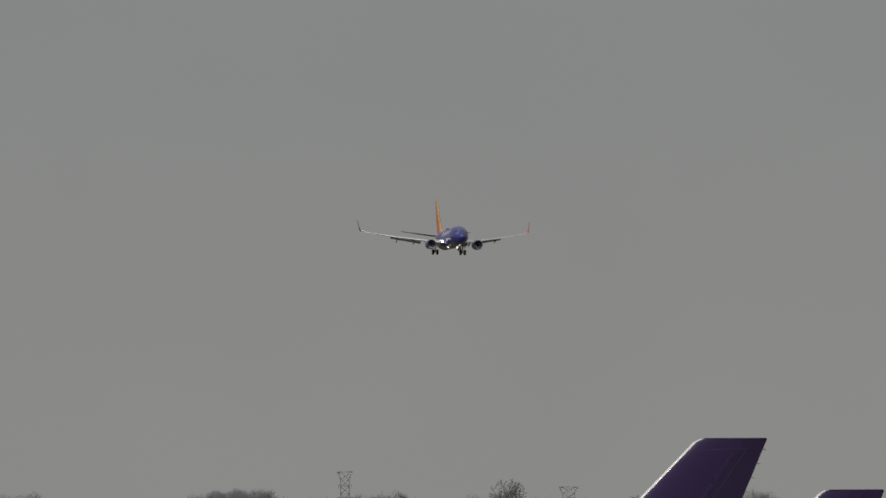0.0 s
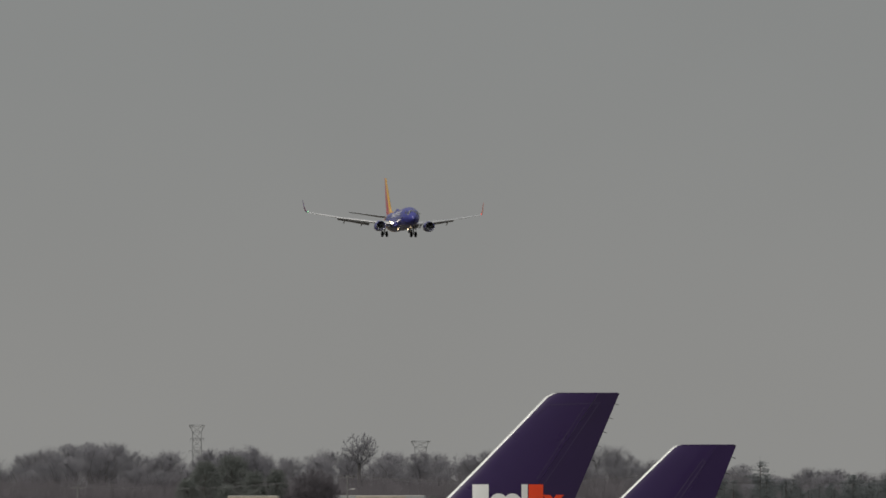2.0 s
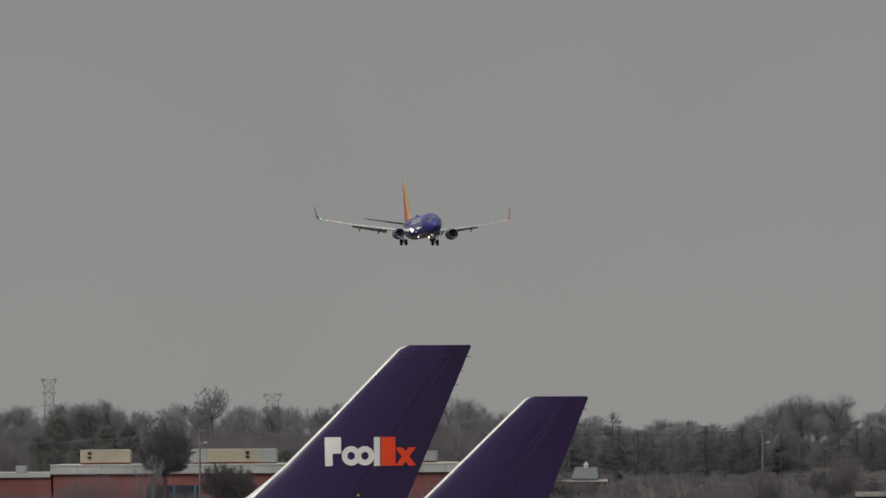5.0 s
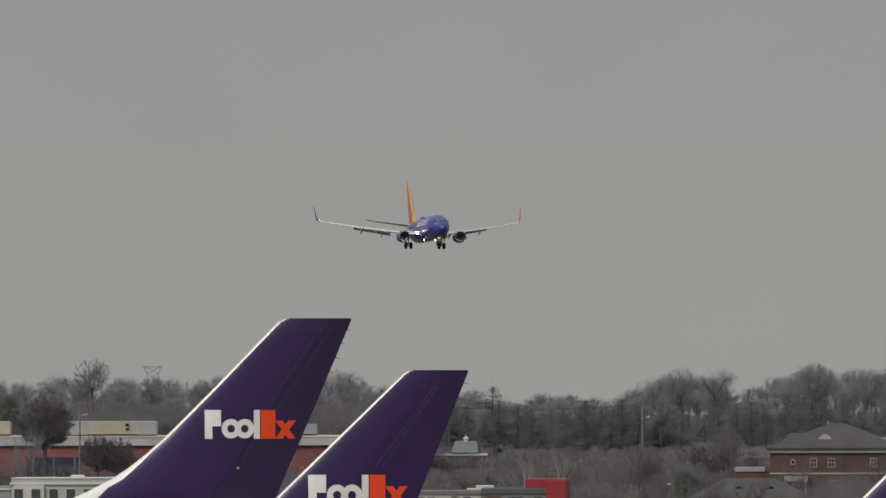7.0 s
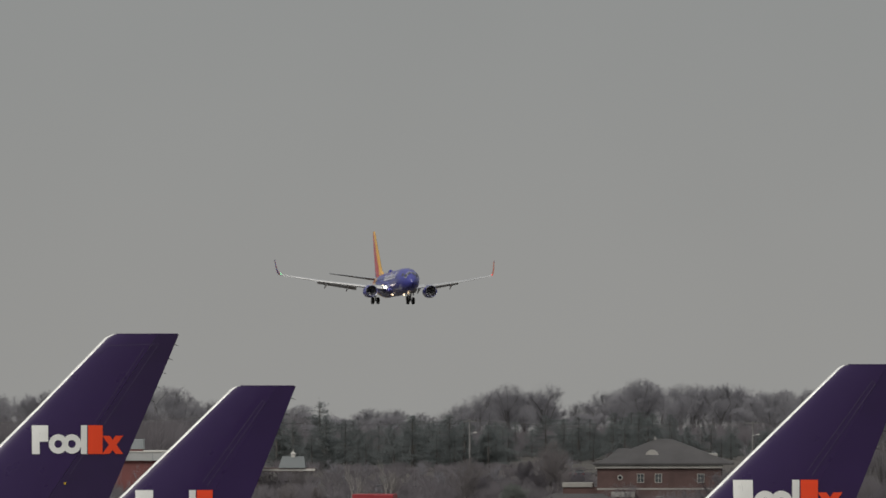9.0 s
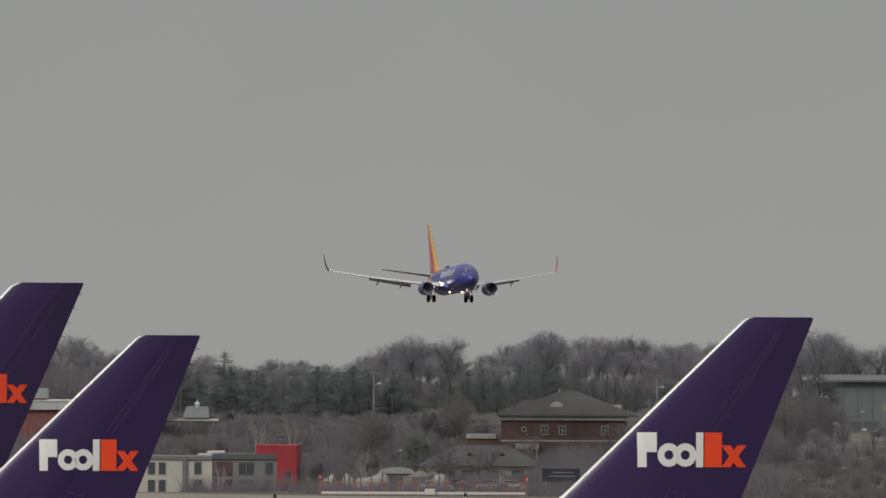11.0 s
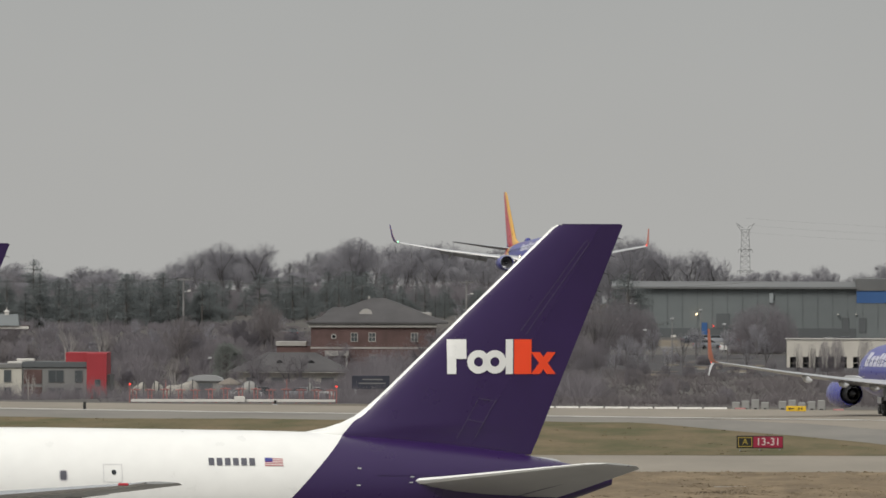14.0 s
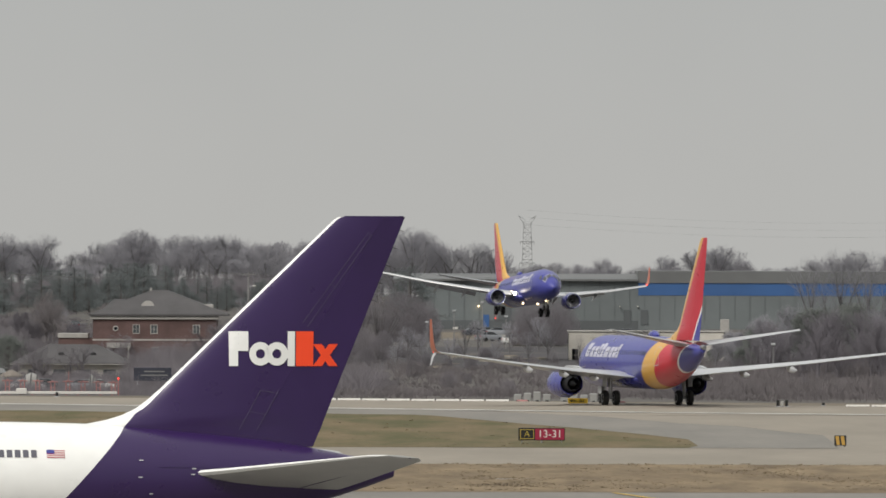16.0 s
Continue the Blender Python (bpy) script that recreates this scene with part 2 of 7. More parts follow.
def fuselage(spec):
    bm = bmesh.new()
    L, ln, lt = spec["length"], spec["nose"], spec["cone"]
    ss = [ln * (k / 12) ** 1.8 for k in range(13)] + [ln + (L - lt - ln) * k / 8 for k in range(1, 9)] + [L - lt + lt * k / 14 for k in range(1, 15)]
    loft(bm, [[skin(spec, s, 360 * k / 40) for k in range(40)] for s in ss])
    return bm


AIRFOIL = [(1.0, 0.02), (0.75, 0.3), (0.5, 0.48), (0.28, 0.5), (0.12, 0.38), (0.03, 0.2), (0.0, 0.0), (0.03, -0.17), (0.12, -0.3), (0.28, -0.38), (0.5, -0.34), (0.75, -0.16), (1.0, -0.02)]


def wing_ring(s, y, z, chord, thick, lean=0.0, twist=0.0):
    """An airfoil ring: leading edge at s aft, y out, z up; lean turns it towards upright (degrees)."""
    ca, sa, tw = math.cos(radians(lean)), math.sin(radians(lean)), radians(twist)
    ring = []
    for c, t in AIRFOIL:
        up = t * thick * chord - math.sin(tw) * c * chord
        ring.append(Vector((-(s + c * chord * math.cos(tw)), y - up * sa, z + up * ca)))
    return ring


def mirrored(ring, side):
    return [Vector((p.x, p.y * side, p.z)) for p in ring]


def fin_edges(spec, z):
    zs, le, te = zip(*spec["fin"])
    return float(np.interp(z, zs, le)), float(np.interp(z, zs, te))


def fin_half(spec, s, z):
    """Half the thickness of the fin at a station and a height."""
    le, te = fin_edges(spec, z)
    q = min(1.0, max(0.0, (s - le) / (te - le)))
    chord = min(te - le, spec["fin_chord"])
    return chord * 0.055 * (math.sqrt(q) * 2.6 * (1 - q) + 0.02) / 1.0


def hinge(spec, z):
    """Where the rudder begins at a height."""
    (za, sa), (zb, sb) = spec["hinge"]
    return sa + (sb - sa) * (z - za) / (zb - za)


def fin_piece(spec, start, end, n=7):
    """A slice of the fin between two lines, each given as a function of the height."""
    bm = bmesh.new()
    zs = [z for z, _, _ in spec["fin"]]
    zz = sorted({*zs, *[zs[0] + (zs[-1] - zs[0]) * k / 8 for k in range(9)]})
    rings = []
    for z in zz:
        a, b = start(z), end(z)
        st = [a + (b - a) * (k / n) ** 1.5 for k in range(n + 1)]
        rings.append([Vector((-s, fin_half(spec, s, z) + 0.001, z)) for s in st] + [Vector((-s, -fin_half(spec, s, z) - 0.001, z)) for s in st[::-1]])
    return loft(bm, rings)


def fin_patch(bm, spec, outline, side, lift=0.03):
    """A flat shape laid on the fin's side: outline of (station, height), as a fan of quads round its middle."""
    cs, cz = sum(p[0] for p in outline) / len(outline), sum(p[1] for p in outline) / len(outline)

    def pt(s, z):
        return bm.verts.new((-s, side * (fin_half(spec, s, z) + lift), z))

    c = pt(cs, cz)
    ring = [pt(*p) for p in outline]
    for k in range(len(ring)):
        bm.faces.new((c, ring[k], ring[(k + 1) % len(ring)]))
    return bm


def block(s0, s1, z0, z1, n=3):
    """The outline of a rectangle, with points along its sides."""
    a = [(s0 + (s1 - s0) * k / n, z0) for k in range(n)] + [(s1, z0 + (z1 - z0) * k / n) for k in range(n)]
    return a + [(s1 - (s1 - s0) * k / n, z1) for k in range(n)] + [(s0, z1 - (z1 - z0) * k / n) for k in range(n)]


def ring_patch(bm, spec, cs, cz, ro, ri, side, squash=1.0, lift=0.03, n=18):
    pts = []
    for k in range(n):
        a = 2 * math.pi * k / n
        pts.append([bm.verts.new((-(cs + r * math.cos(a)), side * (fin_half(spec, cs + r * math.cos(a), cz + r * squash * math.sin(a)) + lift), cz + r * squash * math.sin(a))) for r in (ro, ri)])
    for k in range(n):
        a, b = pts[k], pts[(k + 1) % n]
        bm.faces.new((a[0], b[0], b[1], a[1]))
    return bm


def wheel(parent, x, y, z, r, w):
    bm = turned(bmesh.new(), [(-w / 2, r * 0.62), (-w / 2, r * 0.88), (-w * 0.36, r), (w * 0.36, r), (w / 2, r * 0.88), (w / 2, r * 0.62)], (x, y, z), 20, "y")
    t = part("wheel", bm, m_tyre, parent, smooth=True)
    part("rim", turned(bmesh.new(), [(-w * 0.46, r * 0.3), (-w * 0.53, r * 0.6), (w * 0.53, r * 0.6), (w * 0.46, r * 0.3)], (x, y, z), 16, "y"), m_steel, t, "grey metal wheel rim")


def gear(parent, s, y, top, r, w, gap, rows=1, doors=True):
    """A leg with a pair of wheels a row, a drag brace and a door."""
    bm = rod(bmesh.new(), (-s, y, top), (-s, y, r + 0.25), 0.15, 0.13, 10)
    rod(bm, (-s, y, r + 0.5), (-s, y, r), 0.09, 0.09, 8)
    rod(bm, (-s, y, r + 0.3), (-s + 1.1, y, top), 0.06, 0.06, 6)
    rod(bm, (-s, y - gap / 2, r), (-s, y + gap / 2, r), 0.08, 0.08, 8)
    if rows > 1:
        rod(bm, (-s - 0.6, y, r), (-s + 0.6, y, r), 0.1, 0.1, 8)
    leg = part("landing_gear_leg", bm, m_steel, parent, "grey steel landing gear leg", smooth=True)
    for k in range(rows):
        dx = 0 if rows == 1 else (k - 0.5) * 1.15
        for sgn in (-1, 1):
            wheel(parent, -s + dx, y + sgn * gap / 2, r, r, w)
    if doors:
        part("gear_door", boxed(-s - 0.55, -s + 0.5, y * 1.16 - 0.02 + (0.3 if y == 0 else 0), y * 1.16 + 0.02 + (0.3 if y == 0 else 0), top - 1.1, top - 0.1, 0.01), m_wing, parent)
    return leg


def engine(parent, s, y, z, r, length, mat, core=True):
    n = part("engine_nacelle", turned(bmesh.new(), [(-0.15, r * 0.80), (-0.03, r * 0.84), (0, r * 0.9), (-0.12, r * 0.97), (-0.6, r * 1.03), (-length * 0.45, r * 1.04), (-length * 0.8, r * 0.93), (-length, r * 0.8), (-length * 0.98, r * 0.74), (-length * 0.6, r * 0.72)],
                                           (-s, y, z), 32, "x", 0.93, False), mat, parent, "painted engine nacelle", smooth=True)
    part("inlet_lip", turned(bmesh.new(), [(-0.16, r * 0.965), (-0.06, r * 0.945), (0.015, r * 0.9), (-0.03, r * 0.85), (-0.2, r * 0.82), (-0.66, r * 0.8)], (-s, y, z), 32, "x", 0.93, False), m_alu, n, "bare polished metal inlet lip", smooth=True)
    part("fan", turned(bmesh.new(), [(-0.62, r * 0.80), (-0.6, r * 0.8), (-0.6, r * 0.25), (-0.35, r * 0.14), (-0.2, 0.02)], (-s, y, z), 24, "x", 0.95), m_dark, n, "dark fan behind the inlet")
    bl = bmesh.new()
    bl.faces.new([bl.verts.new(v) for v in ((0, r * 0.24, -0.05), (0, r * 0.77, -0.12), (0.1, r * 0.77, 0.04), (0.1, r * 0.24, 0.03))])
    blade = None
    for k in range(18):
        m = Matrix.Translation((-s - 0.52, y, z)) @ Matrix.Rotation(2 * math.pi * k / 18, 4, "X")
        if blade is None:
            blade = part("fan_blade", bl, m_steel, n)
            blade.matrix_basis = m
        else:
            share("fan_blade", blade.data, None, n, m)
    part("exhaust_nozzle", turned(bmesh.new(), [(-length * 0.6, r * 0.66), (-length * 0.98, r * 0.6), (-length * 1.18, r * 0.45), (-length * 1.17, r * 0.4), (-length * 1.02, r * 0.36), (-length * 1.36, 0.03)], (-s, y, z), 24), m_dark, n, "dark metal exhaust nozzle", smooth=True)
    return n


def lamp(parent, x, y, z, r, mat, label):
    bm = bmesh.new()
    bmesh.ops.create_uvsphere(bm, u_segments=10, v_segments=6, radius=r, matrix=Matrix.Translation((x, y, z)))
    part("lamp", bm, mat, parent, label)


def wings(parent, spec, mats, flap=0.0, split=False):
    stations = spec["wing"]
    for side, tag in ((1, "port"), (-1, "starboard")):
        w = part("wing", loft(bmesh.new(), [mirrored(wing_ring(s, y, z, c, t), side) for s, y, z, c, t in stations]), mats["wing"], parent, "pale grey metal wing", smooth=True)
        le = []
        for s, y, z, c, t in stations[1:]:
            ring = wing_ring(s - 0.035, y, z, c, t * 1.04)
            le.append(mirrored(ring[4:9], side))
        part("leading_edge", loft(bmesh.new(), le), m_alu, w, "bare metal leading edge", smooth=True)
        s, y, z, c, t = stations[-1]
        if spec.get("winglet"):
            h = spec["winglet"]
            curve = [(0, 0, 0, 1.0, 8), (0.2, 0.28, 0.08, 0.95, 35), (0.45, 0.45, 0.32, 0.85, 62), (0.9, 0.62, 0.9, 0.66, 76), (1.7, 0.85, h, 0.36, 80)]
            wl = part("winglet", loft(bmesh.new(), [mirrored(wing_ring(s + a, y + b, z + d, c * e, 0.09, g), side) for a, b, d, e, g in curve]), mats["winglet"], w, "upswept winglet in the tail's colours", smooth=True)
            skin_rings = []
            for a, b, d, e, g in curve[1:] if not split else ():
                low = mirrored(wing_ring(s + a, y + b, z + d, c * e, 0.09, g), side)[7:12]
                out = Vector((0, side * math.sin(radians(g)), -math.cos(radians(g)))) * 0.012
                skin_rings.append([p + out for p in low] + [p + out * 0.2 for p in low[::-1]])
            if skin_rings:
                part("winglet_outer_skin", loft(bmesh.new(), skin_rings), m_blue, wl, "dark blue outer face of the winglet")
            if split:
                curve = [(0.3, 0.15, 0.0, 0.55, -20), (0.6, 0.4, -0.3, 0.4, -55), (1.1, 0.65, -0.95, 0.2, -65)]
                part("winglet_strake", loft(bmesh.new(), [mirrored(wing_ring(s + a, y + b, z + d, c * e, 0.09, g), side) for a, b, d, e, g in curve]), m_wing, wl, "small pale blade under the winglet", smooth=True)
        if flap or split:
            lamp(w, -(s + 0.15), (y + 0.12) * side, z + 0.06, 0.1, m_navr if side > 0 else m_navg, "lit navigation light at the wing tip")
        # flaps and their track fairings
        ys, ss, zs, cs = [[k[i] for k in stations] for i in (1, 0, 2, 3)]

        def at(yy):
            return tuple(float(np.interp(yy, ys, q)) for q in (ss, zs, cs))

        for y0, y1 in spec["flaps"]:
            rings = []
            for yy in (y0, (y0 + y1) / 2, y1):
                s_, z_, c_ = at(yy)
                rings.append(mirrored(wing_ring(s_ + c_ * (0.8 + 0.002 * flap), yy, z_ - 0.01 * c_ - 0.0005 * flap * c_, c_ * 0.19, 0.14, 0, flap), side))
            part("flap", loft(bmesh.new(), rings), mats["wing"], w, "pale grey flap", smooth=True)
        if flap:
            rings = []
            for yy in (2.6, 6.0, 11.6, ys[-1]):
                s_, z_, c_ = at(yy)
                rings.append(mirrored(wing_ring(s_ - 0.05 * c_ - 0.16, yy, z_ - 0.03 * c_ - 0.1, c_ * 0.1 + 0.25, 0.3, 0, -26), side))
            part("slat", loft(bmesh.new(), rings), m_slat, w, "lowered bare metal slat", smooth=True)
        for yy in spec["tracks"]:
            s_, z_, c_ = at(yy)
            droop = flap * 0.018
            prof = [(0, 0.03, 0), (-0.5, 0.17, -0.05), (-1.3, 0.2, -0.12), (-2.1, 0.14, -0.2 - droop * 0.5), (-2.9, 0.03, -0.18 - droop)]
            rings = [[Vector((-(s_ + c_ * 0.52) + a, side * yy + b * 0.75 * math.cos(2 * math.pi * k / 10), z_ - 0.18 + d + b * 1.4 * math.sin(2 * math.pi * k / 10))) for k in range(10)] for a, b, d in prof]
            part("flap_track_fairing", loft(bmesh.new(), rings), m_wing, w, smooth=True)


def stabilizers(parent, spec, mat, edge=None):
    cut = slice(5, 8) if edge else slice(4, 9)
    for side in (1, -1):
        st = part("stabilizer", loft(bmesh.new(), [mirrored(wing_ring(*k), side) for k in spec["stab"]]), mat, parent, "pale grey tailplane", smooth=True)
        le = [mirrored(wing_ring(k[0] - 0.03, *k[1:4], k[4] * 1.05, *k[5:])[cut], side) for k in spec["stab"]]
        part("leading_edge", loft(bmesh.new(), le), edge or m_alu, st, "bright leading edge", smooth=True)
        ends = []
        for k in (0, -1):
            ring = mirrored(wing_ring(*spec["stab"][k]), side)
            ends.append(ring[11].lerp(ring[1], 0.02) - Vector((0, 0, 0.005)))
        part("elevator_seam", rod(bmesh.new(), *ends, 0.02, 0.02, 5), m_seam, st)


NARROW = dict(rise=0.62, taper=1.55, hinge=((4.95, 28.9), (12.55, 32.75)), length=32.2, radius=1.88, nose=5.6, cone=11.5, axis=3.22, fin_chord=6.5,
              fin=[(4.95, 23.0, 31.1), (5.35, 24.0, 31.25), (5.65, 25.2, 31.35), (6.1, 26.0, 31.5), (12.35, 31.35, 33.2), (12.55, 31.8, 33.2)],
              wing=[(10.6, 0.5, 2.35, 8.0, 0.13), (11.6, 1.9, 2.45, 7.2, 0.125), (14.2, 5.9, 2.95, 4.4, 0.115), (18.0, 11.6, 3.85, 2.9, 0.105), (21.5, 17.05, 4.95, 1.65, 0.1)],
              winglet=2.45, flaps=[(2.3, 4.2), (5.6, 11.5)], tracks=[4.4, 7.0, 10.2],
              stab=[(26.8, 0.7, 4.65, 4.6, 0.1), (28.3, 2.2, 4.9, 3.6, 0.095), (32.2, 7.15, 5.75, 1.35, 0.09)])

GROUNDED = dict(NARROW, wing=[(10.6, 0.5, 2.1, 8.0, 0.13), (11.6, 1.9, 2.15, 7.2, 0.125), (14.2, 5.9, 2.55, 4.4, 0.115), (18.0, 11.6, 3.2, 2.9, 0.105), (21.8, 17.75, 4.0, 1.65, 0.1)])


def passenger_jet(label, flap, split, lit):
    """A twin-engined narrow-body airliner in blue with a red and yellow tail."""
    jet = thing("passenger_jet", label, "airliner", group="airliners in blue livery")
    sp = NARROW if lit else GROUNDED
    body = part("fuselage", fuselage(sp), m_tail, jet, "blue fuselage with slanted yellow and red bands", smooth=True)
    # cockpit panes, cabin windows, doors and the pale title, on both sides
    for side in (1, -1):
        part("window_surround", decal(bmesh.new(), sp, 1.0, 1.72, 26, 89, side, 0.02, 6, 0.42), m_surround, body, "pale surround of the cockpit windows")
        for s0, s1, a0, a1, sl in ((1.18, 1.72, 60, 86, 0.22), (1.1, 1.72, 33, 56, 0.2), (1.95, 2.45, 28, 46, 0.2)):
            part("cockpit_window", decal(bmesh.new(), sp, s0, s1, a0, a1, side, 0.045, 3, sl), m_pane, body)
        me = None
        for k in range(30):
            s = 5.8 + 0.56 * k
            if me is None:
                first = part("cabin_window", decal(bmesh.new(), sp, s, s + 0.24, 17, 27, side, 0.012, 2), m_cabin, body)
                me = first.data
            else:
                share("cabin_window", me, None, body, Matrix.Translation((-0.56 * k, 0, 0)))
        for s in (4.6, 24.2):
            bm = bmesh.new()
            for a, b, c, d in ((s, s + 0.04, -12, 38), (s + 0.9, s + 0.94, -12, 38), (s, s + 0.94, 37, 38.4), (s, s + 0.94, -13, -11.6)):
                decal(bm, sp, a, b, c, d, side, 0.012, 3)
            part("cabin_door_outline", bm, m_wing, body, "pale door outline")
        # title as plain pale shapes
        s = 5.4
        for w, tall in ((0.95, 1.0), (0.75, 0.72), (0.75, 0.72), (0.55, 0.95), (0.75, 1.0), (1.05, 0.72), (0.75, 0.72), (0.7, 0.72), (0.55, 0.95)):
            wide = w * 1.4
            part("title_shape", decal(bmesh.new(), sp, s, s + wide * 0.8, 10, 10 + 34 * tall, side, 0.014, 3, 0.18), m_title, body, "pale painted title shape")
            s += wide
    part("antenna_dome", turned(bmesh.new(), [(0.9, 0.03), (0.6, 0.3), (0.0, 0.36), (-0.7, 0.28), (-1.2, 0.03)], (-18.5, 0, 5.28), 14), m_blue, body, "blue antenna dome on the roof", smooth=True)
    part("tail_cone", turned(bmesh.new(), [(0.3, 0.2), (-0.3, 0.17), (-0.32, 0.12), (-0.2, 0.1)], (-32.2, 0, 4.45), 14), m_steel, body, "grey exhaust at the tail", smooth=True)
    part("wing_fairing", loft(bmesh.new(), [[Vector((-s, w * math.cos(2 * math.pi * k / 20), 2.0 + hgt * math.sin(2 * math.pi * k / 20))) for k in range(20)] for s, w, hgt in ((9.6, 0.6, 0.2), (11, 1.9, 0.6), (14, 2.15, 0.78), (17.5, 2.05, 0.75), (20, 1.2, 0.4), (21, 0.3, 0.1))]), m_blue, body, "blue wing root fairing", smooth=True)
    fin = part("fin", fin_piece(sp, lambda z: fin_edges(sp, z)[0], lambda z: hinge(sp, z)), m_tail, jet, "tail fin banded in yellow, red and blue", smooth=True)
    part("rudder", fin_piece(sp, lambda z: hinge(sp, z) + 0.02, lambda z: fin_edges(sp, z)[1], 4), m_tail, fin, smooth=True)
    stabilizers(jet, sp, m_wing)
    wings(jet, sp, {"wing": m_wing, "winglet": m_winglet}, flap, split)
    for side in (1, -1):
        engine(jet, 9.4, side * 4.83, 1.72 if lit else 1.58, 1.02 if lit else 1.1, 3.3, m_blue)
        part("pylon", loft(bmesh.new(), [[Vector((-s, side * 4.83 + d * w, z)) for d, z in ((-1, z0), (1, z0), (1, z1), (-1, z1))] for s, w, z0, z1 in ((10.4, 0.08, 2.55, 2.72), (11.8, 0.18, 2.3, 2.95), (14.0, 0.18, 2.3, 2.95), (15.6, 0.06, 2.6, 2.8))]), m_wing, jet)
        gear(jet, 16.6, side * 2.86, 2.5, 0.56, 0.4, 0.86)
    gear(jet, 4.0, 0, 1.9, 0.36, 0.22, 0.5)
    if lit:
        for x, y, z, r, m in ((-11.0, -2.35, 2.4, 0.23, m_lamp), (-11.0, 2.35, 2.4, 0.12, m_lamp2), (-11.6, -2.6, 2.75, 0.08, m_lamp2), (-12.2, -0.95, 1.3, 0.13, m_lamp2), (-12.2, 0.95, 1.3, 0.13, m_lamp2), (-3.75, 0, 1.15, 0.13, m_lamp2)):
            lamp(jet, x, y, z, r, m, "lit landing light")
    return jet


FREIGHT = dict(fillet=7.7, crown=0.2, rise=0.2, taper=2.4, hinge=((5.6, 41.6), (13.72, 46.5)), length=46.9, radius=1.9, nose=6.0, cone=13.5, axis=4.38, fin_chord=7.4,
               fin=[(5.6, 36.9, 44.0), (6.28, 34.9, 44.3), (6.42, 35.95, 44.35), (6.55, 36.62, 44.4), (6.72, 37.17, 44.47), (6.95, 37.65, 44.56), (7.25, 38.06, 44.68), (7.65, 38.53, 44.84), (13.62, 44.73, 47.26), (13.72, 44.91, 47.3)],
               wing=[(13.5, 0.5, 3.2, 9.2, 0.13), (14.6, 1.9, 3.3, 8.3, 0.125), (18.6, 6.6, 3.9, 5.4, 0.115), (26.7, 18.6, 4.86, 1.9, 0.1), (27.2, 19.0, 4.94, 1.2, 0.08)],
               flaps=[(2.4, 6.0), (7.2, 14.0)], tracks=[5.4, 9.0, 12.6],
               stab=[(38.9, 0.9, 4.62, 5.9, 0.1, 0, 5), (40.2, 2.2, 4.77, 5.0, 0.095, 0, 5), (44.55, 7.35, 5.38, 1.95, 0.09, 0, 5), (45.25, 7.6, 5.41, 1.1, 0.06, 0, 5)],
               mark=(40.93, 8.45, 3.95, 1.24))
HEAVY = dict(fillet=9.6, rise=0.4, taper=1.55, hinge=((6.5, 46.3), (15.36, 52.35)), length=53.5, radius=2.5, nose=7.5, cone=17.0, axis=4.7, fin_chord=8.6,
             fin=[(6.5, 42.5, 49.5), (7.22, 40.2, 49.8), (7.48, 40.9, 49.9), (7.8, 41.6, 50.05), (8.3, 42.58, 50.26), (8.8, 43.34, 50.47), (9.4, 44.11, 50.74), (10.1, 44.92, 51.04), (12.16, 47.0, 51.93), (15.22, 50.0, 53.24), (15.36, 50.3, 53.3)],
             wing=[(17.0, 0.6, 3.6, 11.5, 0.13), (18.4, 2.5, 3.8, 10.2, 0.125), (23.0, 8.0, 4.5, 6.6, 0.115), (32.0, 21.6, 6.0, 2.6, 0.1), (32.8, 22.2, 6.1, 1.6, 0.08)],
             flaps=[(3.0, 7.4), (9.0, 16.0)], tracks=[6.5, 11.0, 15.5],
             stab=[(43.2, 1.2, 5.4, 6.0, 0.1), (45.0, 3.0, 5.6, 5.0, 0.095), (50.2, 9.2, 6.4, 2.2, 0.09), (50.8, 9.4, 6.45, 1.4, 0.06)],
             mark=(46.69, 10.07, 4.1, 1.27))


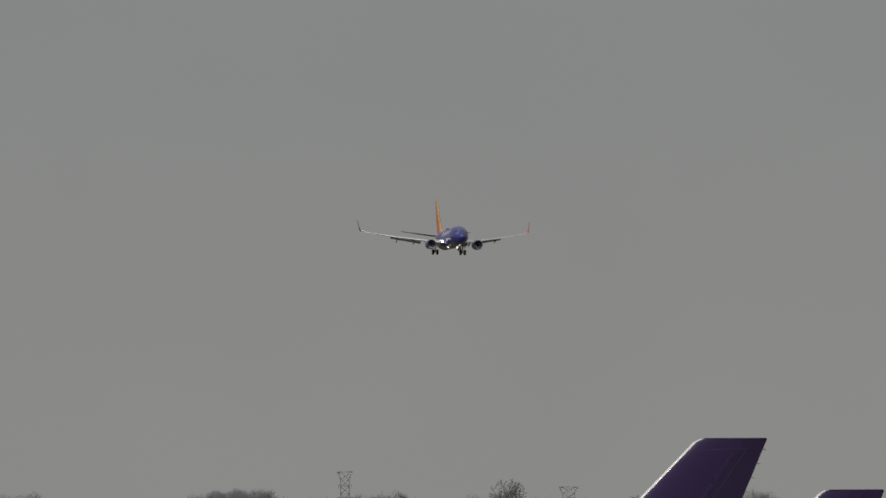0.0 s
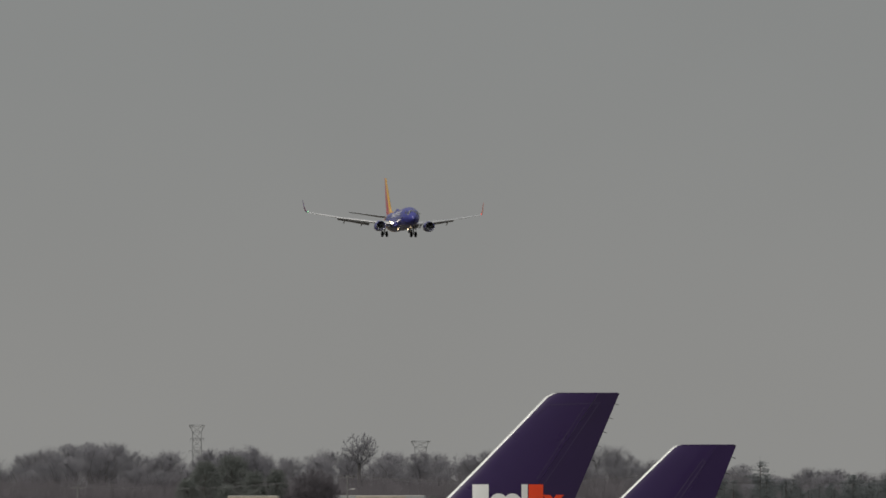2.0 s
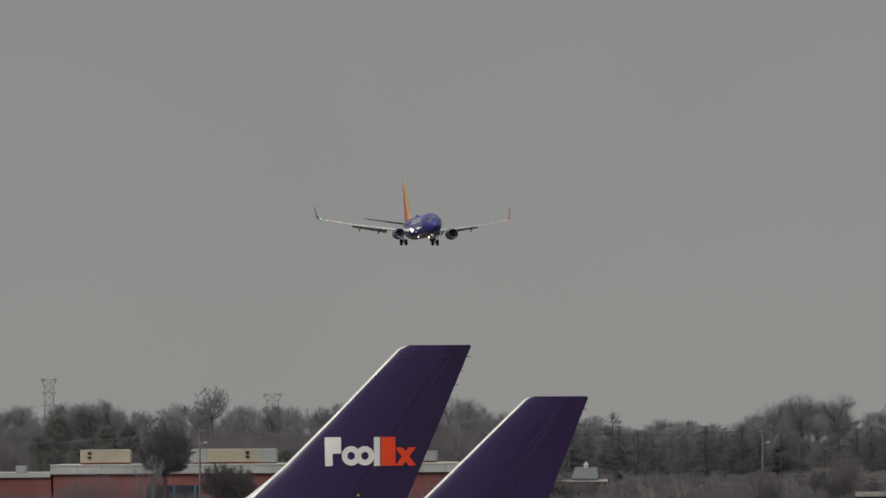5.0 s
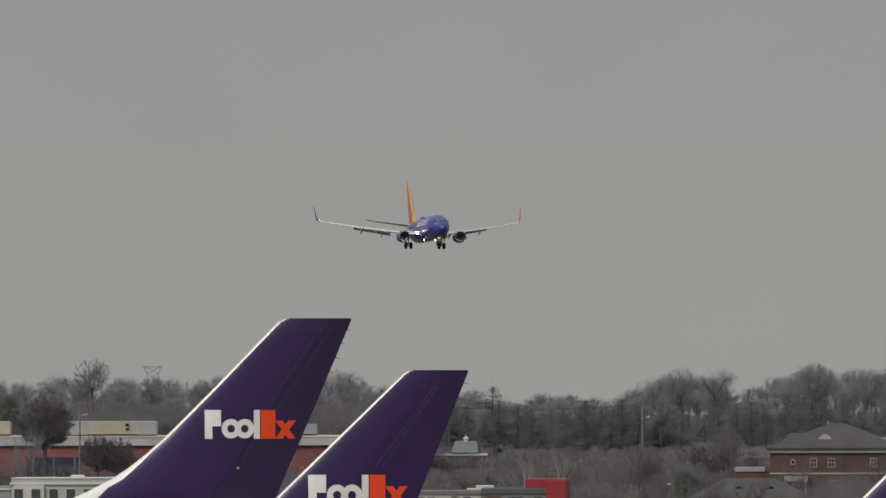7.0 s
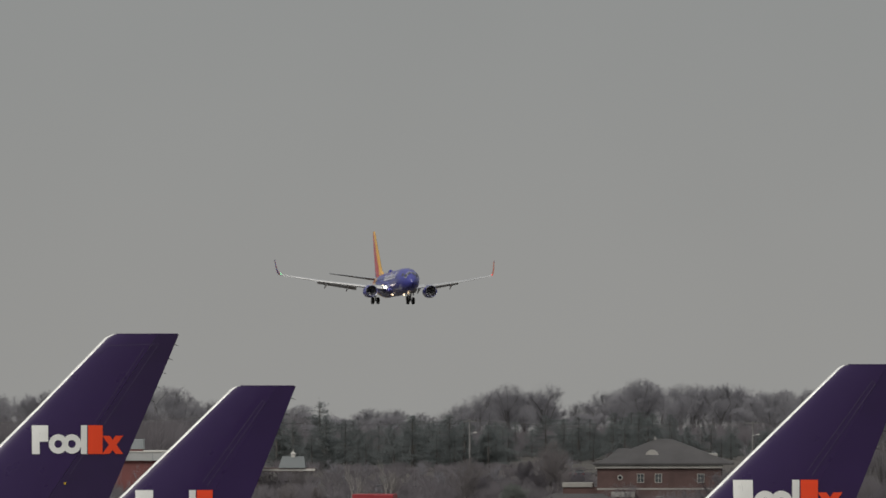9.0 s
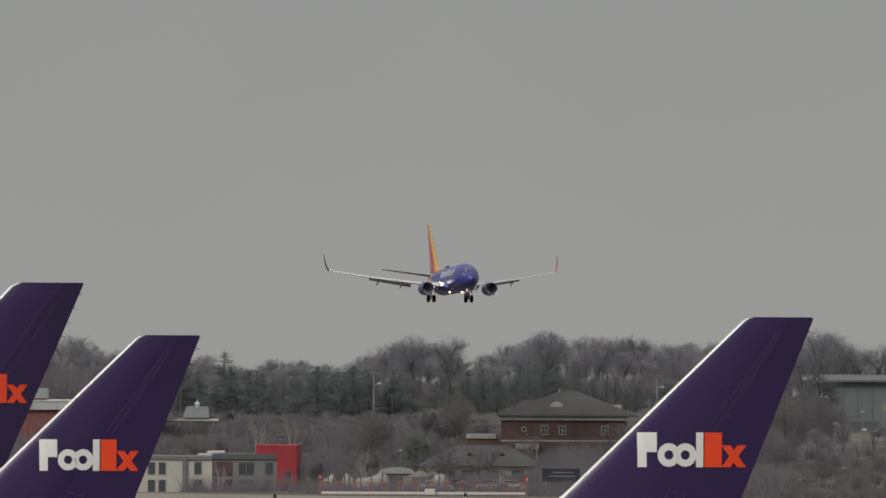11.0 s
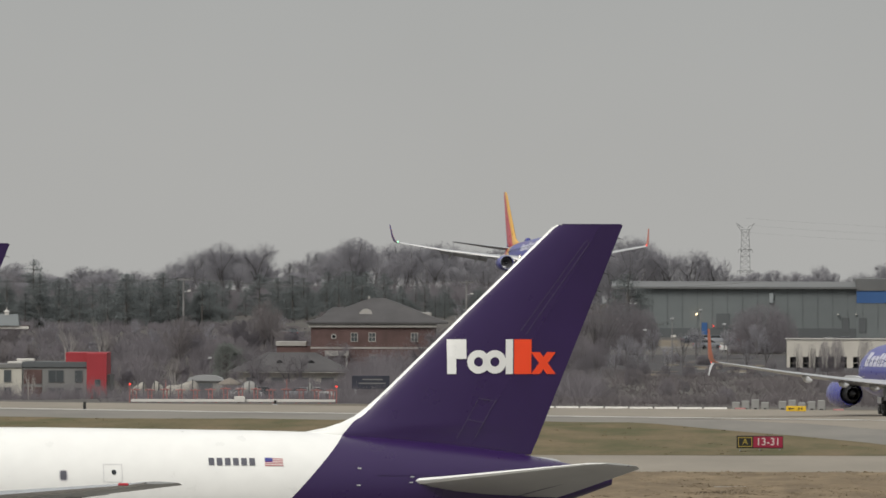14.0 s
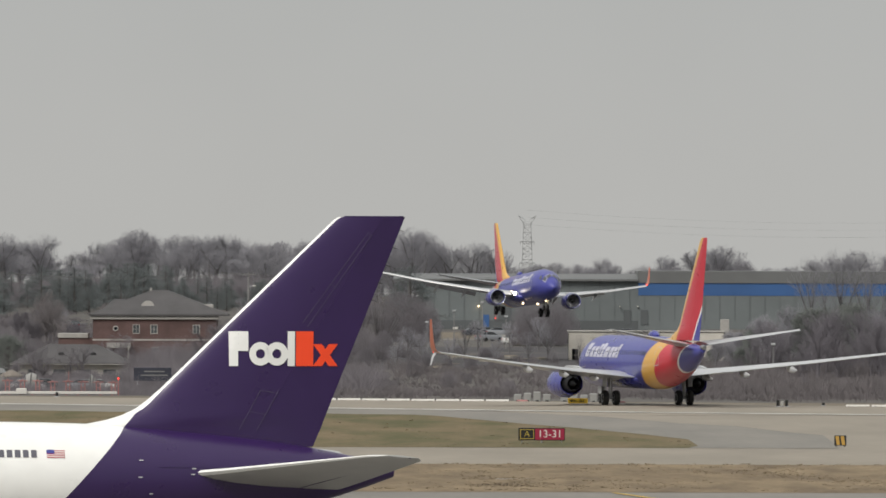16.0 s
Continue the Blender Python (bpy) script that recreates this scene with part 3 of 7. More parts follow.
def freighter(label, sp, at, turn, engine_size):
    """A twin-engined freighter: white body, purple tail with a white and orange mark."""
    jet = thing("cargo_jet", label, "airliner", at, turn, "parked cargo jets")
    small = sp is FREIGHT

    def edge(z):
        """The white strip along the fin's front, wider where it runs into the body."""
        return (0.1 if small else 0.12) + 0.45 * min(1.0, max(0.0, (sp["fillet"] - z) / 1.5)) ** 1.5

    paint = m_freight if small else m_heavy
    body = part("fuselage", fuselage(sp), paint, jet, "white fuselage turning purple at the tail", smooth=True)
    fin = part("fin", fin_piece(sp, lambda z: fin_edges(sp, z)[0] + edge(z) - 0.01, lambda z: hinge(sp, z), 8), paint, jet, "deep purple tail fin", smooth=True)
    part("leading_edge", fin_piece(sp, lambda z: fin_edges(sp, z)[0], lambda z: fin_edges(sp, z)[0] + edge(z), 4), m_white, fin, "bright white leading edge of the fin", smooth=True)
    part("rudder", fin_piece(sp, lambda z: hinge(sp, z) + (0.003 if small else 0.015), lambda z: fin_edges(sp, z)[1], 4), m_purple2 if small else m_purple3, fin, "purple rudder", smooth=True)
    ztop, le, te = sp["fin"][-1]
    part("fin_cap", boxed(-te + 0.05, -le - 0.2, -0.045, 0.045, ztop, ztop + 0.04, 0.012), m_purple2, fin)
    for k in range(5):
        z = ztop - 0.45 - 0.62 * k
        s = fin_edges(sp, z)[1]
        part("static_wick", rod(bmesh.new(), (-s + 0.02, 0, z), (-s - 0.17, 0, z - 0.06), 0.018, 0.008, 5), m_dark, fin)
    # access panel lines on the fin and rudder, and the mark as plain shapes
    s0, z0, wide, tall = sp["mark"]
    for side in (1, -1):
        zt = ztop - 0.55

        def stroke(a, b, w=0.011):
            steps, line = 6, bmesh.new()
            v = Vector((b[0] - a[0], b[1] - a[1])).normalized()
            n = Vector((-v.y, v.x)) * w
            rows = []
            for k in range(steps + 1):
                p = (a[0] + (b[0] - a[0]) * k / steps, a[1] + (b[1] - a[1]) * k / steps)
                rows.append([line.verts.new((-(p[0] + e * n.x), side * (fin_half(sp, p[0], p[1]) + 0.02), p[1] + e * n.y)) for e in (-1, 1)])
            for p, q in zip(rows, rows[1:]):
                line.faces.new((p[0], q[0], q[1], p[1]))
            part("panel_line", line, m_seam, fin, "fine pale panel outline")

        def along(q, z):
            a, b = fin_edges(sp, z)
            return (a + (b - a) * q, z)

        if small:
            stroke(along(0.66, zt - 0.1), along(0.6, z0 + tall + 0.15))
            stroke(along(0.60, zt), along(0.545, z0 + tall + 0.3))
            stroke(along(0.66, zt - 0.1), along(0.60, zt))
            stroke(along(0.63, 11.2), along(0.57, 11.35))
            for d in (2.75, 2.1):
                stroke((fin_edges(sp, 7.6)[1] - d, 7.6), (fin_edges(sp, 6.2)[1] - d - 0.22, 6.2))
            for z in (7.6, 6.85):
                d = 0.15 * (7.6 - z)
                stroke((fin_edges(sp, z)[1] - 2.75 - d, z), (fin_edges(sp, z)[1] - 2.1 - d, z - 0.12))
        else:
            stroke(along(0.14, ztop - 0.5), along(0.8, ztop - 0.42))
            stroke(along(0.14, ztop - 0.5), along(0.1, ztop - 0.95))
            stroke(along(0.62, ztop - 0.6), along(0.6, z0 + tall + 0.2))
            stroke(along(0.78, ztop - 0.5), along(0.67, z0 - 0.9))
            part("rudder_light", fin_patch(bmesh.new(), sp, block(*[along(0.68, z0 - 1.3)[0] + d for d in (-0.05, 0.05)], z0 - 1.34, z0 - 1.25, 2), side, 0.03), m_gold, fin, "small yellow plate by the rudder hinge")
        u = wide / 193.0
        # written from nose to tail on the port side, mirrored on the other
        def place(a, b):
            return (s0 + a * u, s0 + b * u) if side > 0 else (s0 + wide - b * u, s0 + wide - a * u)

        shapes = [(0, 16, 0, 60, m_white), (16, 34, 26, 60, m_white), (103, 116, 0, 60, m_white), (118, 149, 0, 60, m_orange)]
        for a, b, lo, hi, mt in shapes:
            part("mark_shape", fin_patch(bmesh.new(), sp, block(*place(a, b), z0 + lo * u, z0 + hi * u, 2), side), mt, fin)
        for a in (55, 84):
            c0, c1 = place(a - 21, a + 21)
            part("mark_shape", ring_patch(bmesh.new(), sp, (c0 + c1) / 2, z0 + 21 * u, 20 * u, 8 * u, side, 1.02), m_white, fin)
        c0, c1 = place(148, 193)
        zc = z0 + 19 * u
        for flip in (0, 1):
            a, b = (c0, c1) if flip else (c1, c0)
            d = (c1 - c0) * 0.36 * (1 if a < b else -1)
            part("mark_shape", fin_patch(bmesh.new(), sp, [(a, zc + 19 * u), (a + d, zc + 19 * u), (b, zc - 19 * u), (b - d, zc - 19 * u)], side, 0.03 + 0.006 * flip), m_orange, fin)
    # The white front edge paints in the highlight along the tailplane.
    stabilizers(jet, sp, m_tailplane, m_white)
    wings(jet, sp, {"wing": m_wing, "winglet": m_wing}, 0)
    w0 = sp["wing"][2]
    for side in (1, -1):
        r = engine_size
        y = side * w0[1]
        engine(jet, w0[0] - 3.6, y, w0[2] - r * 1.25, r, r * 3.4, m_purple if small else m_white)
        part("pylon", loft(bmesh.new(), [[Vector((-s, y + d * w, z)) for d, z in ((-1, a), (1, a), (1, b), (-1, b))] for s, w, a, b in ((w0[0] - 2.4, 0.1, w0[2] - 0.45, w0[2] - 0.2), (w0[0] + 0.3, 0.2, w0[2] - 0.6, w0[2]), (w0[0] + 3.4, 0.08, w0[2] - 0.4, w0[2] - 0.1))]), m_wing, jet)
        gear(jet, sp["length"] * 0.49, side * 3.66, w0[2] - 0.4, 0.6, 0.42, 1.0, 2)
        part("wing_tip_lens", boxed(-(sp["wing"][-2][0] + 0.05), -(sp["wing"][-2][0] - 0.3), side * (sp["wing"][-2][1]) - 0.06, side * sp["wing"][-2][1] + 0.06, sp["wing"][-2][2] - 0.02, sp["wing"][-2][2] + 0.07, 0.02), m_flag, jet)
    gear(jet, sp["length"] * 0.11, 0, sp["axis"] - sp["radius"] + 0.2, 0.42, 0.28, 0.6)
    for side in (1, -1):
        for s0_, s1_, a0, a1, sl in ((1.7, 2.25, 44, 62, 0.4), (2.15, 2.8, 38, 56, 0.3), (2.95, 3.6, 36, 52, 0.2)):
            part("cockpit_window", decal(bmesh.new(), sp, s0_, s1_, a0, a1, side, 0.012, 3, sl), m_glass, body)
    if small:
        for side in (1, -1):
            # registration as plain bars, a small striped flag, doors, ports and drains
            for k in range(6):
                part("marking_bar", decal(bmesh.new(), sp, 32.2 + 0.29 * k, 32.2 + 0.29 * k + 0.2, 24.5, 32.5, side, 0.013, 2), m_bar, body, "dark painted registration bar")
            part("flag_field", decal(bmesh.new(), sp, 34.2, 34.85, 24, 33, side, 0.012, 2), m_white, body)
            for k in range(5):
                part("flag_stripe", decal(bmesh.new(), sp, 34.2, 34.85, 24.2 + 1.8 * k, 25.1 + 1.8 * k, side, 0.015, 2), m_flag, body)
            part("flag_canton", decal(bmesh.new(), sp, 34.2, 34.48, 28.6, 33, side, 0.018, 2), m_blue, body)
            part("service_port", rounded_decal(sp, 28.82, 17.2, 0.17, 5.0, side, 0.013, 1.0), m_glass, body)
            bm = bmesh.new()
            for a, b, c, d in ((28.45, 28.465, 8, 25), (29.1, 29.115, 8, 25), (28.45, 29.115, 24.7, 25.1), (28.45, 29.115, 7.8, 8.2)):
                decal(bm, sp, a, b, c, d, side, 0.012, 2)
            part("hatch_outline", bm, m_hatch, body)
            part("emergency_window", rounded_decal(sp, 27.03, 14.0, 0.3, 10.5, side, 0.012), m_hatch, body, "pale window surround")
            part("emergency_pane", rounded_decal(sp, 27.03, 14.0, 0.22, 8.5, side, 0.016), m_bar, body)
            for s, a in ((37.5, 22), (37.45, 4), (39.4, 13), (39.35, 6.5), (37.85, -14)):
                part("drain_fairing", decal(bmesh.new(), sp, s, s + 0.14, a, a + 1.2, side, 0.03, 2), m_wing, body)
            # Purple strip put in for the soft shade along the tailplane.
            part("stabilizer_shade", decal(bmesh.new(), sp, 38.2, 43.5, 15, 16.2, side, 0.014, 6), m_purple2, body)
    return jet


m_winglet = material("orange_red_winglet_paint", (0.45, 0.13, 0.075), 0.35, 0, 0.08, 1.5)
m_slat = material("satin_aluminium", (0.6, 0.6, 0.6), 0.5, 0.3, 0.06, 3)
m_cabin = material("dark_cabin_glass", (0.035, 0.038, 0.13), 0.2, 0, 0.05, 3, 0, 0, spec=0.6)
m_hatch = material("pale_grey_hatch_line", (0.6, 0.59, 0.61), 0.5, 0, 0.1, 3)
m_surround = material("pale_window_surround", (0.3, 0.3, 0.42), 0.4, 0, 0.1, 3)
m_title = material("pale_lilac_title_paint", (0.54, 0.54, 0.63), 0.4, 0, 0.1, 3)
m_pane = material("cockpit_glass", (0.06, 0.065, 0.075), 0.3, 0, 0.05, 3, 0, 0, spec=0.8)
m_heavy = livery("purple_white_heavy_paint", -1.0, [(34.45, WHITE), (99, PURPLE)])
m_flag = material("flag_red_paint", (0.5, 0.04, 0.06), 0.5)
m_gold = material("yellow_sign_paint", (0.75, 0.48, 0.03), 0.45, 0, 0.08, 3)


# ---- ground ----
def mix3(x, a, b, c):
    """Blends the western, middle and eastern profiles of the land."""
    if x < -52:
        q = min(1, max(0, (x + 90) / 38))
        return a + (b - a) * q * q * (3 - 2 * q)
    q = min(1, max(0, (x + 30) / 22))
    return b + (c - b) * q * q * (3 - 2 * q)


YS = (1068, 1300, 1600, 1750, 1900, 2112, 2180, 2250, 2420, 2650, 2850, 3300, 4950)
WEST = (0, -5, -6.8, -7.2, -12.5, -12.5, -6, -1.8, 0.0, 4.0, 2.0, -8, -30)
MID = (0, -4.5, -6.4, -6.9, -9, -6, -2.5, 0.2, 1.0, 4.0, 2.0, -8, -30)
EAST = (0, -2.6, -2.5, -2.5, -2.3, -2.8, -2.9, -3.1, -3.1, 1.5, 1.0, -8, -30)


def land(x, y):
    """The height of the ground: a flat airfield that drops into a shallow valley, then a wooded rise."""
    edge = float(np.interp(x, (-60, -24, -18, -9, 9, 30, 60), (1088, 1077, 1052, 1047, 1038, 1017, 1004)))
    if y <= edge:
        low = min(1, max(0, (8 - x) / 20)) * min(1, max(0, (640 - y) / 60))
        dip = min(1, max(0, (-x - 12) / 12)) * min(1, max(0, (575 - y) / 30)) * min(1, max(0, (y - 492) / 10))
        return -0.7 * (low + dip)
    if y < 1300:
        y = 1300 - (1300 - y) * 232 / (1300 - edge)
    z = mix3(x, *(float(np.interp(y, YS, t)) for t in (WEST, MID, EAST)))
    return z + 0.25 * noise.noise((x * 0.05, y * 0.03, 0)) * min(1, max(0, y - 1068) / 100)


m_grass = material("dry_winter_grass", (0.168, 0.138, 0.098), 0.95, 0, 0.35, 0.9, 0.2, second=(0.125, 0.102, 0.072))
m_slope = material("dull_brown_winter_ground", (0.1, 0.09, 0.08), 0.95, 0, 0.3, 0.5, 0.4, second=(0.07, 0.065, 0.058))
m_litter = material("woodland_litter", (0.085, 0.072, 0.058), 0.95, 0, 0.3, 0.6, 0.5, second=(0.06, 0.055, 0.042))
m_concrete = material("worn_pale_concrete", (0.275, 0.244, 0.2), 0.88, 0, 0.1, 1.4, 0.1, spec=0.3, second=(0.235, 0.21, 0.173), stretch=6)
m_asphalt = material("grey_weathered_asphalt", (0.19, 0.18, 0.163), 0.9, 0, 0.14, 1.6, 0.1, spec=0.2, second=(0.225, 0.21, 0.187), stretch=6)
m_lot = material("parking_asphalt", (0.09, 0.086, 0.089), 0.95, 0, 0.14, 0.8, 0.1, spec=0.1)
m_line = material("worn_white_road_paint", (0.55, 0.54, 0.5), 0.7, 0, 0.2, 3)
m_seamline = material("dark_pavement_joint", (0.11, 0.1, 0.09), 0.9, 0, 0.2, 2)
m_yline = material("worn_yellow_road_paint", (0.62, 0.42, 0.06), 0.7, 0, 0.2, 3)


def sheet(name, xs, ys, lift, mat, label, edge=None, kind="structure", category="ground"):
    """A surface laid over the land: a grid of stations; edge(y) gives its own western end."""
    verts, faces = [], []
    for y in ys:
        x0 = edge(y) if edge else xs[0]
        for k, x in enumerate(xs):
            xx = x if not edge else x0 + (xs[-1] - x0) * k / (len(xs) - 1)
            verts.append((xx, y, land(xx, y) + (lift(y) if callable(lift) else lift)))
    n = len(xs)
    for j in range(len(ys) - 1):
        for i in range(n - 1):
            faces.append((j * n + i, j * n + i + 1, (j + 1) * n + i + 1, (j + 1) * n + i))
    me = bpy.data.meshes.new(name)
    me.from_pydata(verts, [], faces)
    me.materials.append(mat)
    return tagged(new(name, me), label, category, kind=kind)


def steps(a, b, n):
    return [a + (b - a) * k / n for k in range(n + 1)]


sheet("ground", [-4900, -2500, -1200, -600] + steps(-400, 400, 100) + [600, 1200, 2500, 4900], [-3000, -800, -100] + steps(0, 1055, 40) + [1068], lambda y: -0.6 if y < 645 else 0, m_grass, "dry winter grass of the airfield")
sheet("valley_slope", [-4900, -2500, -1200, -600] + steps(-400, 400, 100) + [600, 1200, 2500, 4900], steps(1068, 2440, 96), 0, m_slope, "dull brown winter slope below the airfield")
sheet("woodland_floor", [-4900, -2500, -1200, -600] + steps(-400, 400, 80) + [600, 1200, 2500, 4900], steps(2440, 2950, 24) + [3500, 4950], 0, m_litter, "brown leaf litter on the wooded rise")
# the near apron, the parallel taxiway and the runway
sheet("apron", steps(-420, 420, 70), steps(-60, 650, 40) + [659], 0.02, m_asphalt, "grey weathered apron pavement", category="pavement")
sheet("taxiway", steps(-420, 420, 40), [743, 756, 785, 802.5], 0.02, m_concrete, "pale concrete taxiway between strips of grass", category="pavement")
xs = [-420, -200, -100] + steps(-60, 60, 24) + [100, 200, 420]
me = bpy.data.meshes.new("runway")
me.from_pydata([(x, y, 0.02) for x in xs for y in (955, float(np.interp(x, (-60, -26, -9, 9, 30, 60), (1086, 1055, 1046, 1037, 1016, 1003))))], [], [(2 * k, 2 * k + 2, 2 * k + 3, 2 * k + 1) for k in range(len(xs) - 1)])
me.materials.append(m_concrete)
tagged(new("runway", me), "pale tan concrete runway crossing at a slant", "pavement", kind="structure")


def island(y):
    """The eastern edge of the grass island at a distance."""
    return float(np.interp(y, (802.5, 811, 838, 859, 890, 907, 930, 950, 957, 967, 990), (14.5, 15.3, 15.2, 12.9, 8.6, 5.7, 2.4, -0.5, -7, -33, -62)))


m_island = material("short_yellow_green_grass", (0.172, 0.134, 0.082), 0.95, 0, 0.25, 2.2, 0.2, spec=0.1, second=(0.1, 0.095, 0.05), stretch=7)
m_verge = material("rough_tan_grass", (0.24, 0.186, 0.12), 0.95, 0, 0.3, 3.0, 0.3, spec=0.1, second=(0.15, 0.115, 0.078), stretch=6)


def rough_turf(name, west, east, ys, high, mat, label):
    """Uneven turf from west to the line east(y): humps and hollows that run out to nothing at its edges."""
    n = 150
    verts, faces = [], []
    for y in ys:
        for k in range(n + 1):
            x = west + (east(y) - west) * k / n
            rim = min(1.0, (y - ys[0]) / 8, (ys[-1] - y) / 8, (east(y) - x) / 1.5)
            z = high * (0.45 + 0.9 * noise.noise((x * 0.16, y * 0.035, 7)) + 0.4 * noise.noise((x * 0.7, y * 0.12, 2)))
            verts.append((x, y, 0.03 + max(0.0, rim) * z))
    for j in range(len(ys) - 1):
        for k in range(n):
            i = j * (n + 1) + k
            faces.append((i, i + 1, i + n + 2, i + n + 1))
    me = bpy.data.meshes.new(name)
    me.from_pydata(verts, [], faces)
    me.materials.append(mat)
    return tagged(new(name, me), label, "ground", kind="structure")


rough_turf("grass_island", -60, island, steps(802.6, 990, 75), 0.1, m_island, "yellow-green winter grass of the island, browner in patches")
rough_turf("grass_verge", -46, lambda y: 34.0, steps(659.2, 742.8, 50), 0.16, m_verge, "rough tan winter grass between apron and taxiway")


def worn_edge(y):
    """Where the grey asphalt of the curve ends and the tan concrete begins."""
    return float(np.interp(y, (802.5, 811, 857, 869, 899, 913, 949, 984, 1012, 1040), (23.5, 23.6, 24.1, 22.3, 19.3, 15.8, 10.5, 1, -33, -60)))


sheet("connector", steps(0, 420, 60), [802.5, 806, 809, 815, 820.5, 832, 852, 870, 890.5, 908, 924.5, 945, 956], 0.02, m_concrete, "pale concrete taxiway connector curving past the grass", lambda y: island(y) + 0.1, category="pavement")
ys = [802.5, 806, 811, 824, 838, 848, 857, 863, 869, 880, 890, 899, 907, 913, 922, 930, 940, 950, 957, 962, 967, 978, 990, 1000, 1012, 1025, 1040]
for name, mat, a, b, lift, label in (("connector_asphalt", m_asphalt, island, worn_edge, 0.035, "grey asphalt curve along the grass island"),
                                     ("asphalt_seam", m_seamline, worn_edge, lambda y: worn_edge(y) + 0.12, 0.041, "dark seam beside the grey asphalt")):
    ys = [y for y in ys if name == "connector_asphalt" or y >= 857]
    verts = [(f(y), y, lift) for y in ys for f in (a, b)]
    me = bpy.data.meshes.new(name)
    me.from_pydata(verts, [], [(2 * k, 2 * k + 1, 2 * k + 3, 2 * k + 2) for k in range(len(ys) - 1)])
    me.materials.append(mat)
    tagged(new(name, me), label, "pavement", kind="structure")


def strip(name, a, b, wide, mat, label, lift=0.05, bits=1, gap=0.0):
    """A painted line on the pavement from a to b, whole or in bits."""
    bm = bmesh.new()
    a, b = Vector(a), Vector(b)
    d = (b - a).normalized()
    nrm = Vector((-d.y, d.x)) * wide / 2
    for k in range(bits):
        p, q = a.lerp(b, k / bits), a.lerp(b, (k + 1 - gap) / bits)
        bm.faces.new([bm.verts.new((*v, lift)) for v in (p - nrm, q - nrm, q + nrm, p + nrm)])
    return tagged(part(name, bm, mat), label, "road marking", kind="structure")


for a, b in (((-58, 1040), (-33, 1012)), ((-33, 1012), (-8, 991)), ((-8, 991), (15, 971)), ((15.6, 970.6), (31, 961)), ((31, 961), (56, 949))):
    strip("runway_edge_line", a, b, 3.2, m_line, "worn white line along the runway", 0.05, 5, 0.02)
strip("apron_line", (8.3, 657), (20, 560), 0.3, m_yline, "worn yellow guide line on the apron", 0.05)
strip("taxiway_joint", (-57, 773), (57, 773), 0.12, m_asphalt, "dark joint along the taxiway", 0.05)


def crest(x):
    """The height of the grass bank this side of the parked jets."""
    return float(np.interp(x, (-80, -60, -25, -16.7, -11.7, -6.7, -5, 0, 8, 14), (0, 3.6, 4.3, 4.27, 4.17, 3.97, 3.85, 3.2, 1.5, -0.5)))


verts, faces = [], []
xs = steps(-80, 14, 94)
for x in xs:
    bump = 0.04 * noise.noise((x * 0.8, 3, 0))
    for y, q in ((376, 0), (384, 0.35), (392, 0.8), (398, 0.98), (401, 1.0), (404, 0.96), (412, 0.6), (424, 0)):
        verts.append((x, y, -1.2 + (crest(x) + 1.2 + bump) * q))
for k in range(len(xs) - 1):
    for j in range(7):
        faces.append((8 * k + j, 8 * k + 8 + j, 8 * k + 9 + j, 8 * k + j + 1))
me = bpy.data.meshes.new("grass_bank")
me.from_pydata(verts, [], faces)
me.materials.append(m_grass)
tagged(new("grass_bank", me), "low bank of dry grass before the parked jets", "ground", kind="structure")


# ---- buildings ----
m_roof = material("grey_shingles", (0.085, 0.081, 0.083), 0.9, 0, 0.15, 2, 0.3)
# Brick dulled and greyed to carry the haze over the far houses.
m_brick = material("dark_red_brick", (0.13, 0.08, 0.074), 0.9, 0, 0.2, 3, 0.2)
m_dullglass = material("dull_window_glass", (0.07, 0.08, 0.085), 0.25, 0, 0.1, 2, 0, 0, spec=0.7)
m_trim = material("white_painted_trim", (0.66, 0.64, 0.6), 0.6, 0, 0.1, 2)
# A dimmer copy of the white trim.
m_dimtrim = material("dimmed_pale_trim", (0.4, 0.385, 0.36), 0.7, 0, 0.15, 2)
m_offwhite = material("off_white_plaster", (0.55, 0.53, 0.465), 0.85, 0, 0.08, 0.8)
m_greywall = material("grey_cladding", (0.2, 0.2, 0.195), 0.7, 0, 0.1, 0.8)
m_redwall = material("bright_red_cladding", (0.36, 0.035, 0.045), 0.5, 0, 0.08, 0.8)
# Red paled towards grey to imitate the haze over the warehouse.
m_dullred = material("hazed_red_wall", (0.27, 0.1, 0.094), 0.8, 0, 0.2, 0.8)
m_fascia = material("pale_grey_fascia", (0.5, 0.51, 0.5), 0.6, 0, 0.12, 0.6)
m_cream = material("cream_corrugated_metal", (0.48, 0.43, 0.33), 0.6, 0, 0.14, 0.8)
m_pale = material("pale_blue_grey_metal", (0.33, 0.36, 0.37), 0.55, 0, 0.12, 0.8)
m_hall = material("grey_green_metal_cladding", (0.155, 0.174, 0.177), 0.6, 0, 0.1, 0.5)
m_hall2 = material("darker_grey_metal_cladding", (0.1, 0.109, 0.114), 0.65, 0, 0.1, 0.5)
m_rib2 = material("dull_metal_roofing", (0.17, 0.185, 0.187), 0.6, 0.1, 0.12, 0.8)
m_rib = material("grey_metal_rib", (0.125, 0.139, 0.142), 0.6, 0, 0.1, 0.5)
m_hallroof = material("weathered_metal_roof", (0.17, 0.174, 0.174), 0.6, 0.2, 0.12, 0.4)
m_band = material("blue_sheet_metal", (0.04, 0.11, 0.28), 0.5, 0, 0.08, 0.6)
m_stone = material("cream_stucco", (0.6, 0.57, 0.51), 0.85, 0, 0.12, 0.7)
m_wood = material("weathered_pole_wood", (0.24, 0.235, 0.232), 0.9, 0, 0.2, 3)
